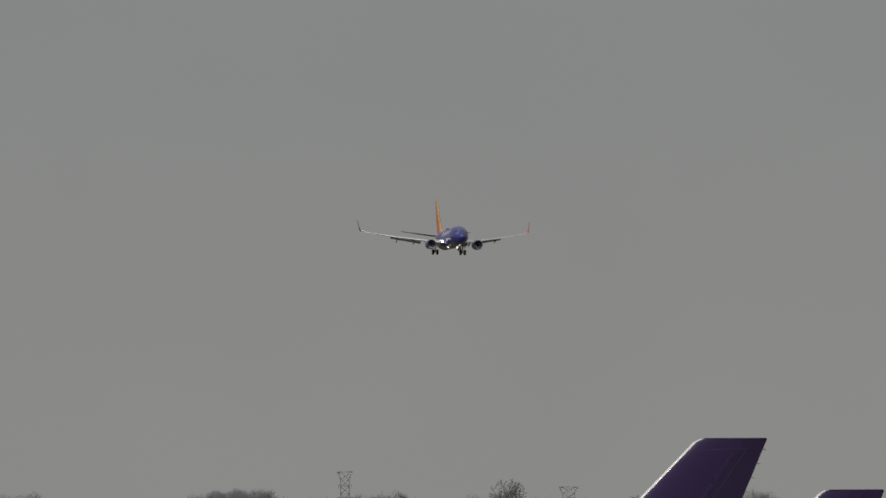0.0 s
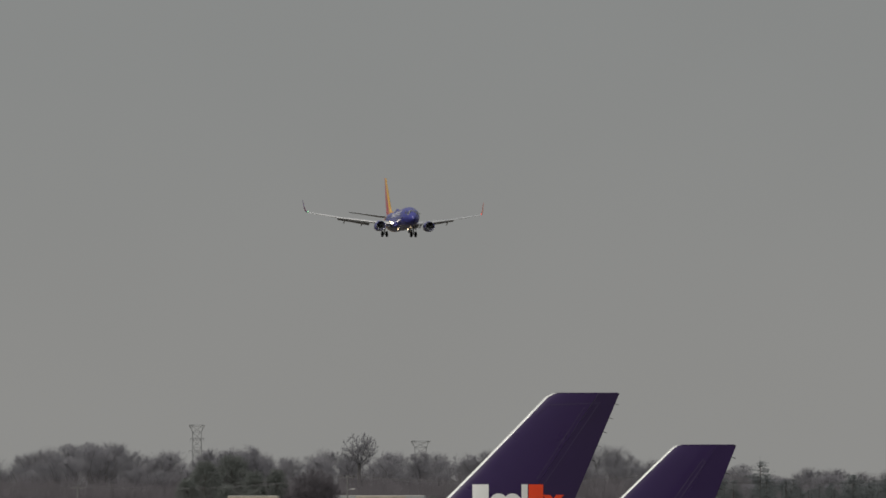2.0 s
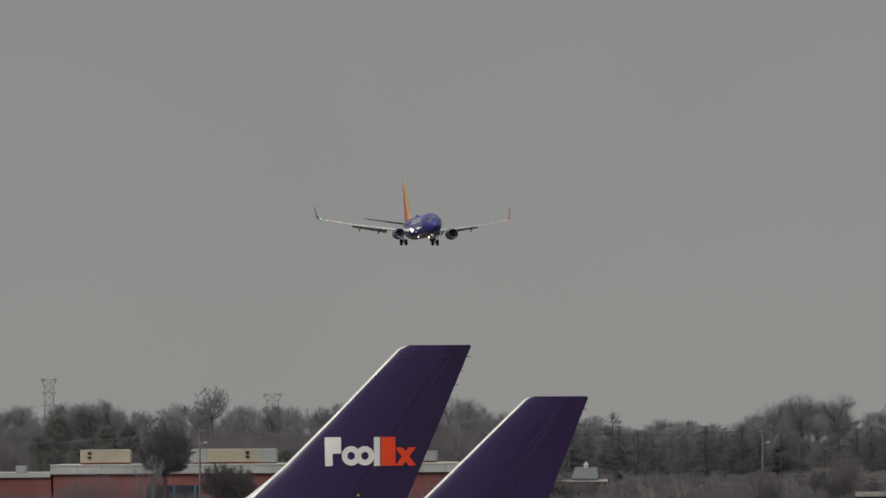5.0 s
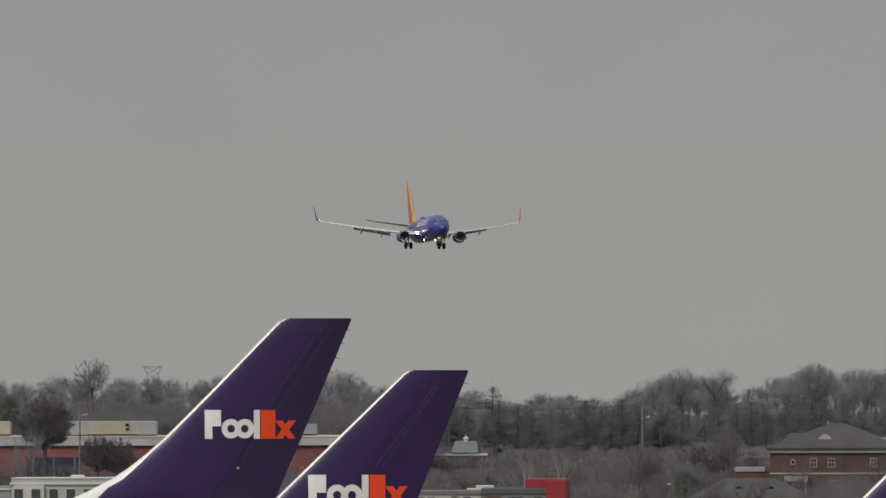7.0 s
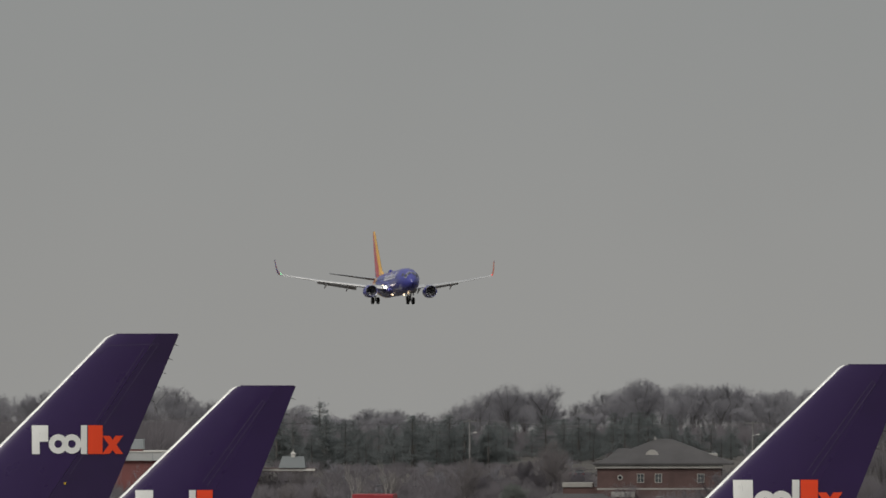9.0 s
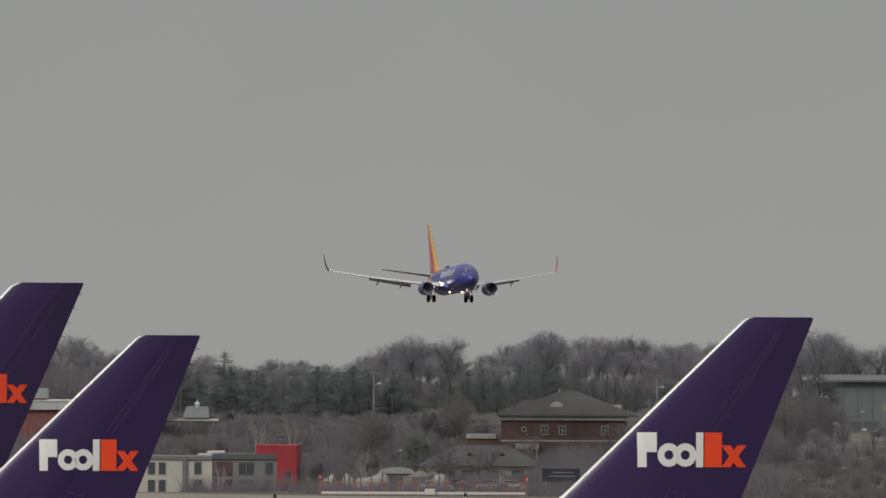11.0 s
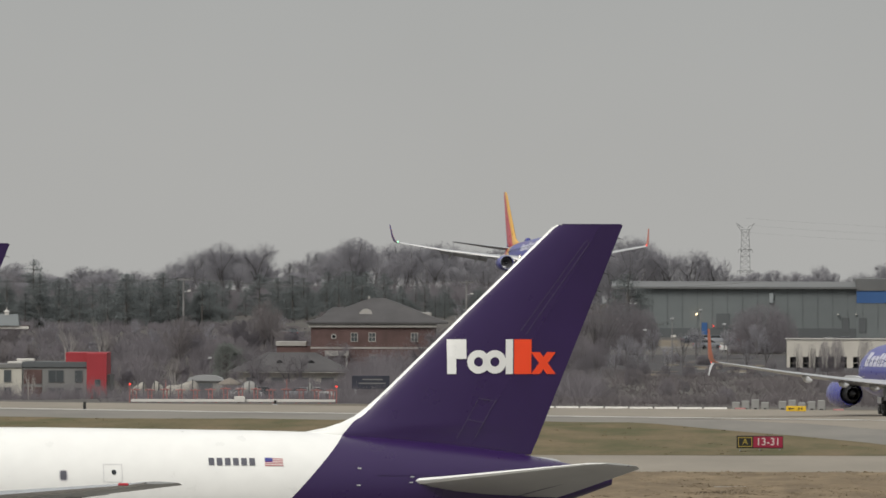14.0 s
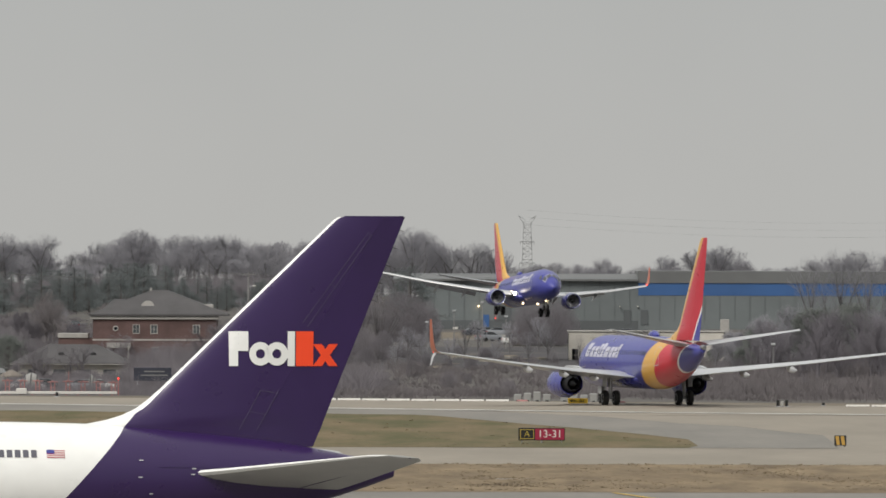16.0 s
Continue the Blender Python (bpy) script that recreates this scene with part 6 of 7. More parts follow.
def bare_tree(seed, height, spread, label, low=0.25, bark=None, dense=1.0, rise=1.0):
    """A leafless tree: tapered trunk and limbs, and a crown of fine twigs."""
    rng = random.Random(seed)
    tv, tf, cv, cf = [], [], [], []
    rx, rz, zc = height * (0.26 + 0.14 * spread), height * (0.5 - low * 0.4), height * (0.52 + low * 0.35)

    def inside(p):
        return (p.x * p.x + p.y * p.y) / (rx * rx) + ((p.z - zc) / rz) ** 2 < rng.uniform(0.75, 1.08)

    def grow(p, d, length, r, level):
        segs = 3 if level < 2 else 2 if level < 4 else 1
        n = (6, 5, 4, 2, 1)[level]
        for k in range(segs):
            q = p + d * (length / segs)
            r2 = r * (1 - 0.5 / segs) if level < 4 else r * 0.6
            prism(tv if level < 2 else cv, tf if level < 2 else cf, p, q, r, r2, n)
            if level < 4:
                kids = (3, 3, 3, 6)[level] * dense
                if level == 0 and k == 0:
                    kids = 0 if low > 0.2 else 2
                for _ in range(int(kids + rng.random())):
                    ax = Vector((rng.uniform(-1, 1), rng.uniform(-1, 1), rng.uniform(-0.3, 0.3))).normalized()
                    lift = 0.36 if level < 1 else 0.24
                    nd = (d * rng.uniform(0.45, 0.95) + ax * spread * rng.uniform(0.5, 1.08) + Vector((0, 0, lift * rise))).normalized()
                    b = p.lerp(q, rng.random())
                    far = length * (rng.uniform(0.5, 0.8) if level < 2 else rng.uniform(0.5, 0.85))
                    for _ in range(5):
                        if inside(b + nd * far):
                            break
                        far *= 0.72
                    grow(b, nd, far, max((0.1, 0.06, 0.032, 0.017, 0.013)[level + 1], r2 * rng.uniform(0.4, 0.55)), level + 1)
            d = (d + Vector((rng.uniform(-1, 1), rng.uniform(-1, 1), rng.uniform(-0.2, 0.5))) * 0.13).normalized()
            p, r = q, r2

    grow(Vector((0, 0, -0.4)), Vector((0, 0, 1)), height * 0.62, height * 0.02 + 0.04, 0)
    top = sorted(v.z for v in cv)[int(len(cv) * 0.985)]
    k = height / top
    tv, cv = [v * k for v in tv], [v * k for v in cv]
    if label is None:
        return tv, tf, cv, cf
    t = thing("bare_tree", label, "tree", group="leafless trees")
    a = new("trunk", mesh_of("trunk", tv, tf, bark or m_bark))
    b = new("crown", mesh_of("crown", cv, cf, m_twig if bark is None else bark))
    a.parent = b.parent = t
    tagged(b, "crown of fine bare twigs")
    return t


def round_tree(seed, height, wide, clear, limbs, label, bark=None, kids=(9, 8, 7)):
    """A bare tree in the open: limbs that fan out from a short trunk and end on a rounded crown."""
    r = random.Random(seed)
    tv, tf, cv, cf = [], [], [], []
    zc, rz = height * (1 + clear) / 2, height * (1 - clear) / 2
    fork = height * (clear + 0.04)
    prism(tv, tf, Vector((0, 0, -0.4)), Vector((0, 0, fork)), height * 0.024, height * 0.018, 7)

    def bough(a, b, r0, level):
        mid = a.lerp(b, 0.5) + Vector((r.gauss(0, 0.06), r.gauss(0, 0.06), r.gauss(0, 0.04))) * (b - a).length
        for p, q, ra, rb in ((a, mid, r0, r0 * 0.7), (mid, b, r0 * 0.7, r0 * 0.35)):
            prism(cv, cf, p, q, ra, rb, (5, 4, 3, 1)[level])
        if level == 3:
            return
        for _ in range(kids[level]):
            t = r.uniform(0.25, 1.0)
            p = a.lerp(mid, t * 2) if t < 0.5 else mid.lerp(b, t * 2 - 1)
            d = (b - a).normalized() * r.uniform(0.4, 1.0) + Vector((r.gauss(0, 0.5), r.gauss(0, 0.5), r.gauss(0.05, 0.42)))
            q = p + d.normalized() * (b - a).length * r.uniform(0.28, 0.55)
            e = math.sqrt((q.x * q.x + q.y * q.y) / (wide * wide) + ((q.z - zc) / rz) ** 2)
            if e > 1.04:
                q = p.lerp(q, max(0.15, 1 - (e - 1) * 4))
            bough(p, q, max((0.033, 0.02, 0.013)[level], r0 * 0.38), level + 1)

    for k in range(limbs):
        a, h = k * 2.4 + r.uniform(-0.3, 0.3), (k + 0.5) / limbs
        q = math.sqrt(1 - (1.75 * h - 0.75) ** 2)
        end = Vector((math.cos(a) * q * wide, math.sin(a) * q * wide, zc + rz * (1.75 * h - 0.75) * r.uniform(0.93, 1.0)))
        bough(Vector((0, 0, fork * r.uniform(0.88, 1.0))), end, height * 0.0047, 0)
    t = thing("bare_tree", label, "tree", group="leafless trees")
    x, y = new("trunk", mesh_of("trunk", tv, tf, bark or m_bark)), new("crown", mesh_of("crown", cv, cf, bark or m_twig))
    x.parent = y.parent = t
    tagged(y, "rounded crown of fine bare twigs")
    return t


def needles(cv, cf, rng, c, count, rx, rz, size=0.085):
    """A flattened clump of needle tufts round c."""
    for _ in range(count):
        p = c + Vector((rng.gauss(0, rx), rng.gauss(0, rx), rng.gauss(0, rz)))
        s = size * rng.uniform(0.65, 1.35)
        u = Vector((rng.gauss(0, 1), rng.gauss(0, 1), rng.gauss(0, 0.45))).normalized() * s
        w = u.cross(Vector((rng.gauss(0, 1), rng.gauss(0, 1), rng.gauss(0, 1)))).normalized() * s * 0.55
        i = len(cv)
        cv.extend((p - u, p + w, p + u, p - w))
        cf.append((i, i + 1, i + 2, i + 3))


def evergreen(name, label, leaf, tv, tf, cv, cf):
    t = thing(name, label, "tree", group="evergreen trees")
    a, b = new("trunk", mesh_of("trunk", tv, tf, m_pinebark)), new("crown", mesh_of("crown", cv, cf, leaf))
    a.parent = b.parent = t
    tagged(b, "dark evergreen crown")
    return t


def pine_tree(seed, height, wide, label):
    """An evergreen: trunk, uneven tiers of boughs that carry flat plates of needles, with gaps between."""
    rng = random.Random(seed)
    tv, tf, cv, cf = [], [], [], []
    prism(tv, tf, Vector((0, 0, -0.4)), Vector((0, 0, height * 0.97)), height * 0.018 + 0.06, 0.03, 7)
    n = int(height * 3.6)
    for k in range(n):
        q = (k + rng.random()) / n
        z = height * (0.04 + 0.94 * q)
        reach = wide * min(1.0, 1.25 * (1 - q)) ** 0.8 * rng.uniform(0.45, 1.15) + 0.15
        a = rng.uniform(0, 2 * math.pi)
        d = Vector((math.cos(a), math.sin(a), rng.uniform(-0.1, 0.3)))
        p = Vector((0, 0, z))
        e = p + d * reach
        prism(tv, tf, p, e, 0.05, 0.02, 3)
        for j in range(1 + int(reach * 1.3)):
            c = p.lerp(e, 1.02 - 0.92 * j / (1 + int(reach * 1.3)) * rng.uniform(0.8, 1.1))
            needles(cv, cf, rng, c + Vector((rng.gauss(0, 0.15), rng.gauss(0, 0.15), 0.05)), 72, 0.4, 0.17)
    needles(cv, cf, rng, Vector((0, 0, height * 0.97)), 60, 0.12, 0.3)
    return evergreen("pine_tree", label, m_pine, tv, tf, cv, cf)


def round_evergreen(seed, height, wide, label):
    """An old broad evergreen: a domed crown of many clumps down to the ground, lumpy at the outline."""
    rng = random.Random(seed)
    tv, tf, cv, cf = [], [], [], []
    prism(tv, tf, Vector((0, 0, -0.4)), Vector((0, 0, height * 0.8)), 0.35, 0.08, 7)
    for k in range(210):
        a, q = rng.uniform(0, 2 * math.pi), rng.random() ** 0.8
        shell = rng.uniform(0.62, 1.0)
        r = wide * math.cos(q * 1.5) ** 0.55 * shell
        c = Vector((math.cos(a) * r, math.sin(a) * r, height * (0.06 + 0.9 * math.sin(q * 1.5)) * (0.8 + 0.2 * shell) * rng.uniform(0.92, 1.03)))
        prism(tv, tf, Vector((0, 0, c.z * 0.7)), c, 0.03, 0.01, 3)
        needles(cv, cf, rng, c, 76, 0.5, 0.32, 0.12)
    return evergreen("evergreen_tree", label, m_hazeleaf, tv, tf, cv, cf)


def spot(x, y, scale=1.0, turn=0.0, tall=1.0):
    return Matrix.Translation((x, y, land(x, y))) @ Matrix.Rotation(turn, 4, "Z") @ Matrix.Diagonal((scale, scale, scale * tall, 1))


rng = random.Random(11)
kinds = [bare_tree(21, 12.0, 0.75, "leafless grey-brown tree on the wooded rise"),
         bare_tree(22, 12.0, 0.95, "broad leafless grey-brown tree on the wooded rise"),
         bare_tree(23, 12.0, 0.6, "tall narrow leafless tree on the wooded rise"),
         bare_tree(24, 12.0, 0.85, "leafless tree with a low crown on the wooded rise", 0.1),
         bare_tree(25, 12.0, 0.7, "leafless twiggy tree on the wooded rise", 0.1)]
airy = bare_tree(46, 12.0, 0.8, "tall thinly branched bare tree", 0.15, None, 0.72)
lone = round_tree(49, 12.0, 2.8, 0.57, 17, "round-headed bare tree standing above the woods", None, (8, 8, 7))
wide_head = round_tree(50, 12.0, 6.4, 0.32, 30, "broad round-topped bare tree behind the metal hall")
dark_head = round_tree(47, 12.0, 3.5, 0.62, 40, "dense dark round-headed bare tree before the warehouse", m_brush, (9, 10, 9))
pines = [pine_tree(31, 10.0, 2.6, "dark green pine among bare trees"), pine_tree(32, 10.0, 3.3, "broad dark green pine among bare trees"), pine_tree(33, 10.0, 2.2, "slim dark green cedar among bare trees")]
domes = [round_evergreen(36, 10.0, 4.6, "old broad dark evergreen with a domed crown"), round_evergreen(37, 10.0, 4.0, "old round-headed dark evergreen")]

# the skyline of the woods: places along the rise, and the height that the crowns reach there
SKY_X = (-300, -270, -266, -253, -250, -243, -238, -231.5, -228.5, -218, -216.5, -214, -208, -203, -197, -192, -185, -174, -166, -155, -141, -134, -121, -116, -109, -103, -93, -89, -85, -78, -73, -69, -61, -55, -44, -30, -20, -6, 4, 10, 13, 28, 33, 50, 56, 66, 75, 90, 130)
SKY_Z = (13.2, 13.4, 12.2, 12.1, 10.8, 12.8, 14.2, 14.2, 12.0, 11.9, 10.8, 11.8, 13.0, 12.2, 10.5, 12.9, 11.5, 11.9, 12.1, 11.7, 13.6, 10.4, 9.7, 9.9, 7.9, 9.1, 8.5, 9.1, 12.2, 13.2, 12.5, 9.5, 12.2, 14.1, 13.5, 12.3, 12.5, 14.5, 12.7, 10.3, 8.3, 8.7, 7.9, 11.7, 8.1, 8.3, 10.8, 8.3, 9.3)
used = set()


def plant(src, m):
    """The first of a kind stands itself; the rest are copies."""
    if src not in used:
        used.add(src)
        src.matrix_basis = m
        return src
    sx, sy, sz = src.scale
    return copy_thing(src, m @ Matrix.Diagonal((1 / sx, 1 / sy, 1 / sz, 1)))


def grove(name, label, shapes, spots, twig=None):
    """Far trees that nobody could count, joined: each spot is a place, a width and a height in parts of 12 m."""
    vs, fs = [], []
    for x, y, w, s, turn, k in spots:
        tv, tf, cv, cf = shapes[k]
        c, d, z = math.cos(turn) * w, math.sin(turn) * w, land(x, y)
        for v, f in ((tv, tf), (cv, cf)):
            i = len(vs)
            vs.extend((x + p.x * c - p.y * d, y + p.x * d + p.y * c, z + p.z * s) for p in v)
            fs.extend(tuple(j + i for j in q) for q in f)
    return tagged(new(name, mesh_of(name, vs, fs, twig or m_twig)), label, "woods", kind="stuff")


far_shapes = [bare_tree(61, 12.0, 0.8, None, 0.1, None, 0.74), bare_tree(62, 12.0, 1.0, None, 0.15, None, 0.74), bare_tree(63, 12.0, 0.7, None, 0.05, None, 0.74)]
far = []
x = -272.0
while x < 125:
    x += 1.95 * rng.uniform(0.5, 1.5)
    y = 2640 + rng.uniform(-30, 30)
    top = float(np.interp(x * 2450 / y, SKY_X, SKY_Z)) - abs(rng.gauss(0, 0.8)) - (0.3 if len(far) % 2 else 1.8)
    s = max(3.0, EYE[2] + (top - EYE[2]) * y / 2450 - land(x, y)) / 12.0
    far.append((x, y, max(s, 0.65) * 1.25, s, rng.uniform(0, 6.28), rng.randrange(3)))
grove("far_woods", "continuous grey-brown leafless woods along the rise", far_shapes, far)
west, r = [], random.Random(71)
for k in range(36):
    x, y = -318 + 1.6 * k + r.uniform(-0.8, 0.8), 2600 + r.uniform(-40, 40)
    top = float(np.interp(x * 2450 / y, SKY_X, SKY_Z)) - abs(r.gauss(0, 0.5)) - (0.0 if k % 2 else 1.2)
    h = (EYE[2] + (top - EYE[2]) * y / 2450 - land(x, y)) / 12.0
    west.append((x, y, h * 1.2, h, r.uniform(0, 6), r.randrange(3)))
grove("western_woods", "leafless woods going on along the rise to the west", far_shapes, west)
near = []
for k in range(44):
    x, y = rng.uniform(-120, -30), rng.uniform(2190, 2248)
    s = rng.uniform(2.0, 4.0) / 12.0
    near.append((x, y, s, s, rng.uniform(0, 6), rng.randrange(3)))
for k in range(28):
    x, y = rng.uniform(-225, -128), rng.uniform(2085, 2108)
    s = rng.uniform(5.0, 10.5) / 12.0
    near.append((x, y, s, s, rng.uniform(0, 6), rng.randrange(3)))
grove("valley_saplings", "thin bare saplings among the valley scrub", far_shapes, near)
for row, (y, gap, drop) in enumerate(((2600, 4.2, 0.0), (2560, 3.6, 0.9), (2500, 4.2, 2.6))):
    x = -268.0
    while x < 125:
        x += gap * rng.uniform(0.7, 1.35)
        if x > -5 and row:
            continue
        yy = y + rng.uniform(-22, 22)
        top = float(np.interp(x * 2450 / yy, SKY_X, SKY_Z)) - drop - abs(rng.gauss(0, 0.7)) + (0.3 if row == 0 else 0.0)
        top = EYE[2] + (top - EYE[2]) * yy / 2450
        h = max(3.5, top - land(x, yy))
        s = h / 12.0
        w = max(s, 0.7) * 1.1
        plant(kinds[rng.randrange(5)], Matrix.Translation((x, yy, land(x, yy))) @ Matrix.Rotation(rng.uniform(0, 6.28), 4, "Z") @ Matrix.Diagonal((w, w, s, 1)))
# a few crowns that stand out
for src, x, y, top in ((lone, -188.4, 2480, 15.8), (lone, -245.4, 2600, 14.2), (kinds[2], -214.8, 2470, 12.0), (kinds[4], -210.4, 2470, 12.3), (kinds[2], -206.4, 2470, 11.5), (kinds[1], -79.8, 2480, 13.5), (kinds[3], -73.6, 2480, 13.1), (kinds[1], -56.0, 2480, 14.3), (kinds[0], -6.3, 2520, 14.5), (kinds[3], 1.1, 2520, 12.0), (wide_head, 53.7, 2620, 12.0), (kinds[3], 31.1, 2700, 9.1)):
    s = (top - land(x, y)) / 12.0
    w = s
    plant(src, Matrix.Translation((x, y, land(x, y))) @ Matrix.Rotation(rng.uniform(0, 6), 4, "Z") @ Matrix.Diagonal((w, w, s, 1)))

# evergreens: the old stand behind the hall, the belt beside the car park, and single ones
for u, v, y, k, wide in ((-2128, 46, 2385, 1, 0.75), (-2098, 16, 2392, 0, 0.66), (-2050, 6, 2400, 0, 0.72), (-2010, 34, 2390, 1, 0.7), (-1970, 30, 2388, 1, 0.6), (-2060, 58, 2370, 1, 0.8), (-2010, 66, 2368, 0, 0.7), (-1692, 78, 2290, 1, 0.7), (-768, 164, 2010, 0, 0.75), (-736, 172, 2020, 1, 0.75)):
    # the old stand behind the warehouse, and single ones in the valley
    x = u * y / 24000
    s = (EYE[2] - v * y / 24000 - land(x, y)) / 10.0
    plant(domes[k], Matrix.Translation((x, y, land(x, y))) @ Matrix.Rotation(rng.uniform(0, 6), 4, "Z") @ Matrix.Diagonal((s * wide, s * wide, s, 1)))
for x, y, top, k, wide in ((-108.3, 2340, 10.3, 2, 1.5), (-5.7, 2360, 8.0, 1, 2.1), (-3.6, 2365, 4.6, 0, 1.9), (-8.0, 2366, 4.9, 1, 1.9)):
    s = (top - land(x, y)) / 10.0
    plant(pines[k], Matrix.Translation((x, y, land(x, y))) @ Matrix.Rotation(rng.uniform(0, 6), 4, "Z") @ Matrix.Diagonal((s * wide * 0.8, s * wide * 0.8, s, 1)))
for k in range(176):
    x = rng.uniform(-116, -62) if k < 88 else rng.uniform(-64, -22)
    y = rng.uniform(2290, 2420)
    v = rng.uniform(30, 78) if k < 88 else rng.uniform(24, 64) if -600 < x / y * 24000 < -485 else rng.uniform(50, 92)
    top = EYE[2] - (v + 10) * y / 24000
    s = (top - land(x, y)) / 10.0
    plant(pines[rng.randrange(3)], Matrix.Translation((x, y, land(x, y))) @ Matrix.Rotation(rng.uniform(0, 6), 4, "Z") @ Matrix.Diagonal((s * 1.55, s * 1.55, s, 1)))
# the overgrown hillside beside the cream building
for k in range(74):
    x, y = rng.uniform(31, 76), rng.uniform(1490, 1600)
    v = float(np.interp(x, (31, 36, 40, 45, 56), (150, 112, 96, 88, 78))) + abs(rng.gauss(0, 24)) + (6 if k < 44 else 0)
    top = EYE[2] - (v + 10) * y / 24000
    s = (top - land(x, y)) / 10.0
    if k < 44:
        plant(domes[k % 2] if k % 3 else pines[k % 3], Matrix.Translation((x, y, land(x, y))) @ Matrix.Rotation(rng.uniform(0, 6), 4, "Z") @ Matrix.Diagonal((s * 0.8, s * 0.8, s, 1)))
    else:
        plant(kinds[rng.randrange(5)], spot(x, y, s * 10 / 12, rng.uniform(0, 6)))

# rounded twiggy trees by the car parks, and small ones in front


def thicket(seed, high, wide, label):
    """A dense round-headed shrub: stems that fan out from the base, and a dome of fine twigs down to the ground."""
    r = random.Random(seed)
    sv, sf, cv, cf = [], [], [], []
    for _ in range(26):
        a, q = r.uniform(0, 6.28), math.sqrt(r.random()) * 0.75
        prism(sv, sf, Vector((math.cos(a) * q * 0.9, math.sin(a) * q * 0.9, -0.2)), Vector((math.cos(a) * q * wide, math.sin(a) * q * wide, high * (0.85 - 0.45 * q * q) * r.uniform(0.7, 1))), 0.07, 0.02, 4)
    for _ in range(8500):
        a, q = r.uniform(0, 6.28), math.sqrt(r.random())
        z = high * r.uniform(0.02, 1) * (1 - q ** 3) ** 0.5 * r.uniform(0.9, 1.06)
        rr = q * wide * (0.86 + 0.14 * math.sin(3 * a + seed)) * min(1, 0.72 + z / high)
        b = Vector((math.cos(a) * rr, math.sin(a) * rr, z))
        d = Vector((math.cos(a) * q * 0.8 + r.gauss(0, 0.45), math.sin(a) * q * 0.8 + r.gauss(0, 0.45), 1)).normalized()
        prism(cv, cf, b, b + d * r.uniform(0.35, 0.8), 0.017, 0, 1)
    t = thing("bare_shrub", label, "shrub", group="leafless shrubs")
    a, b = new("stem", mesh_of("stem", sv, sf, m_bark)), new("crown", mesh_of("crown", cv, cf, m_brush))
    a.parent = b.parent = t
    return t


shrub = thicket(43, 8.0, 4.6, "tall dome-shaped leafless shrub beside the car park")
for x, y, top, w in ((14.4, 1900, 4.8, 1.15), (11.9, 1905, 3.8, 0.95), (16.8, 1910, 3.6, 0.9), (-9.3, 2000, 5.3, 1.2), (-6.0, 2010, 4.9, 1.1), (-12.5, 2005, 4.2, 1.2), (-3.0, 2015, 3.6, 1.0),
                     (-7.5, 1900, 0.2, 1.6), (-3.5, 1880, -0.4, 1.5), (-11.8, 1885, 0.7, 1.5), (-14.6, 1850, -0.2, 1.6),
                     (16.6, 1640, 1.2, 0.4), (18.3, 1640, 1.0, 0.38), (19.8, 1640, 1.3, 0.42), (21.3, 1640, 1.6, 0.5), (24.7, 1640, 2.0, 0.5),
                     (-178.7, 2118, 1.8, 0.75), (-182.5, 2120, 0.6, 0.7), (-169.0, 2105, 2.9, 0.7), (-155.7, 2108, 0.7, 0.8), (-148.2, 2106, -0.0, 0.9), (-136.8, 2104, 0.9, 0.8), (-176.3, 2104, 0.3, 0.9)):
    s = (top - land(x, y)) / 8.0
    plant(shrub, Matrix.Translation((x, y, land(x, y))) @ Matrix.Rotation(rng.uniform(0, 6), 4, "Z") @ Matrix.Diagonal((s * w, s * w, s, 1)))
for k in range(30):
    x, y = rng.uniform(33, 74), rng.uniform(1480, 1500)
    v = float(np.interp(x, (33, 40, 50, 60), (180, 150, 130, 120))) + rng.uniform(0, 70)
    s = (EYE[2] - (v + 10) * y / 24000 - land(x, y)) / 8.0
    plant(shrub, spot(x, y, s, rng.uniform(0, 6)))
for k in range(30):
    x, y = rng.uniform(-12, 40), rng.uniform(1250, 1560)
    plant(shrub, spot(x, y, rng.uniform(0.12, 0.26), rng.uniform(0, 6)))
for k in range(16):
    # bushes along the western side of the car park
    y = 1570 + 21 * k
    x = -10.5 + rng.uniform(-1.5, 3.5)
    plant(shrub, spot(x, y, rng.uniform(0.22, 0.45), rng.uniform(0, 6)))
for x, y, top, w in ((42.6, 1560, 10.5, 0.75), (45.8, 1565, 11.3, 0.75), (49.4, 1570, 11.1, 0.75),
                     (1.5, 1750, 0.4, 0.6)):
    s = (top - land(x, y)) / 12.0
    plant(airy, Matrix.Translation((x, y, land(x, y))) @ Matrix.Rotation(rng.uniform(0, 6), 4, "Z") @ Matrix.Diagonal((s * w, s * w, s, 1)))
for u, v, w in ((-1906, 20, 0.72), (-1812, 90, 0.62), (-1776, 96, 0.66)):
    x, y = u * 2112 / 24000, 2112.0
    s = (EYE[2] - (v + 10) * y / 24000 - land(x, y)) / 12.0
    plant(dark_head, Matrix.Translation((x, y, land(x, y))) @ Matrix.Rotation(rng.uniform(0, 6), 4, "Z") @ Matrix.Diagonal((s * w, s * w, s, 1)))
for u, v in ((-1938, 80), (-1640, 100), (-1600, 110), (-1500, 100), (-1420, 118)):
    # tall bare trees before the red warehouse
    x, y = u * 2105 / 24000, 2105.0
    s = (EYE[2] - (v + 10) * y / 24000 - land(x, y)) / 12.0
    plant(airy, Matrix.Translation((x, y, land(x, y))) @ Matrix.Rotation(rng.uniform(0, 6), 4, "Z") @ Matrix.Diagonal((s * 0.7, s * 0.7, s, 1)))
veil = []
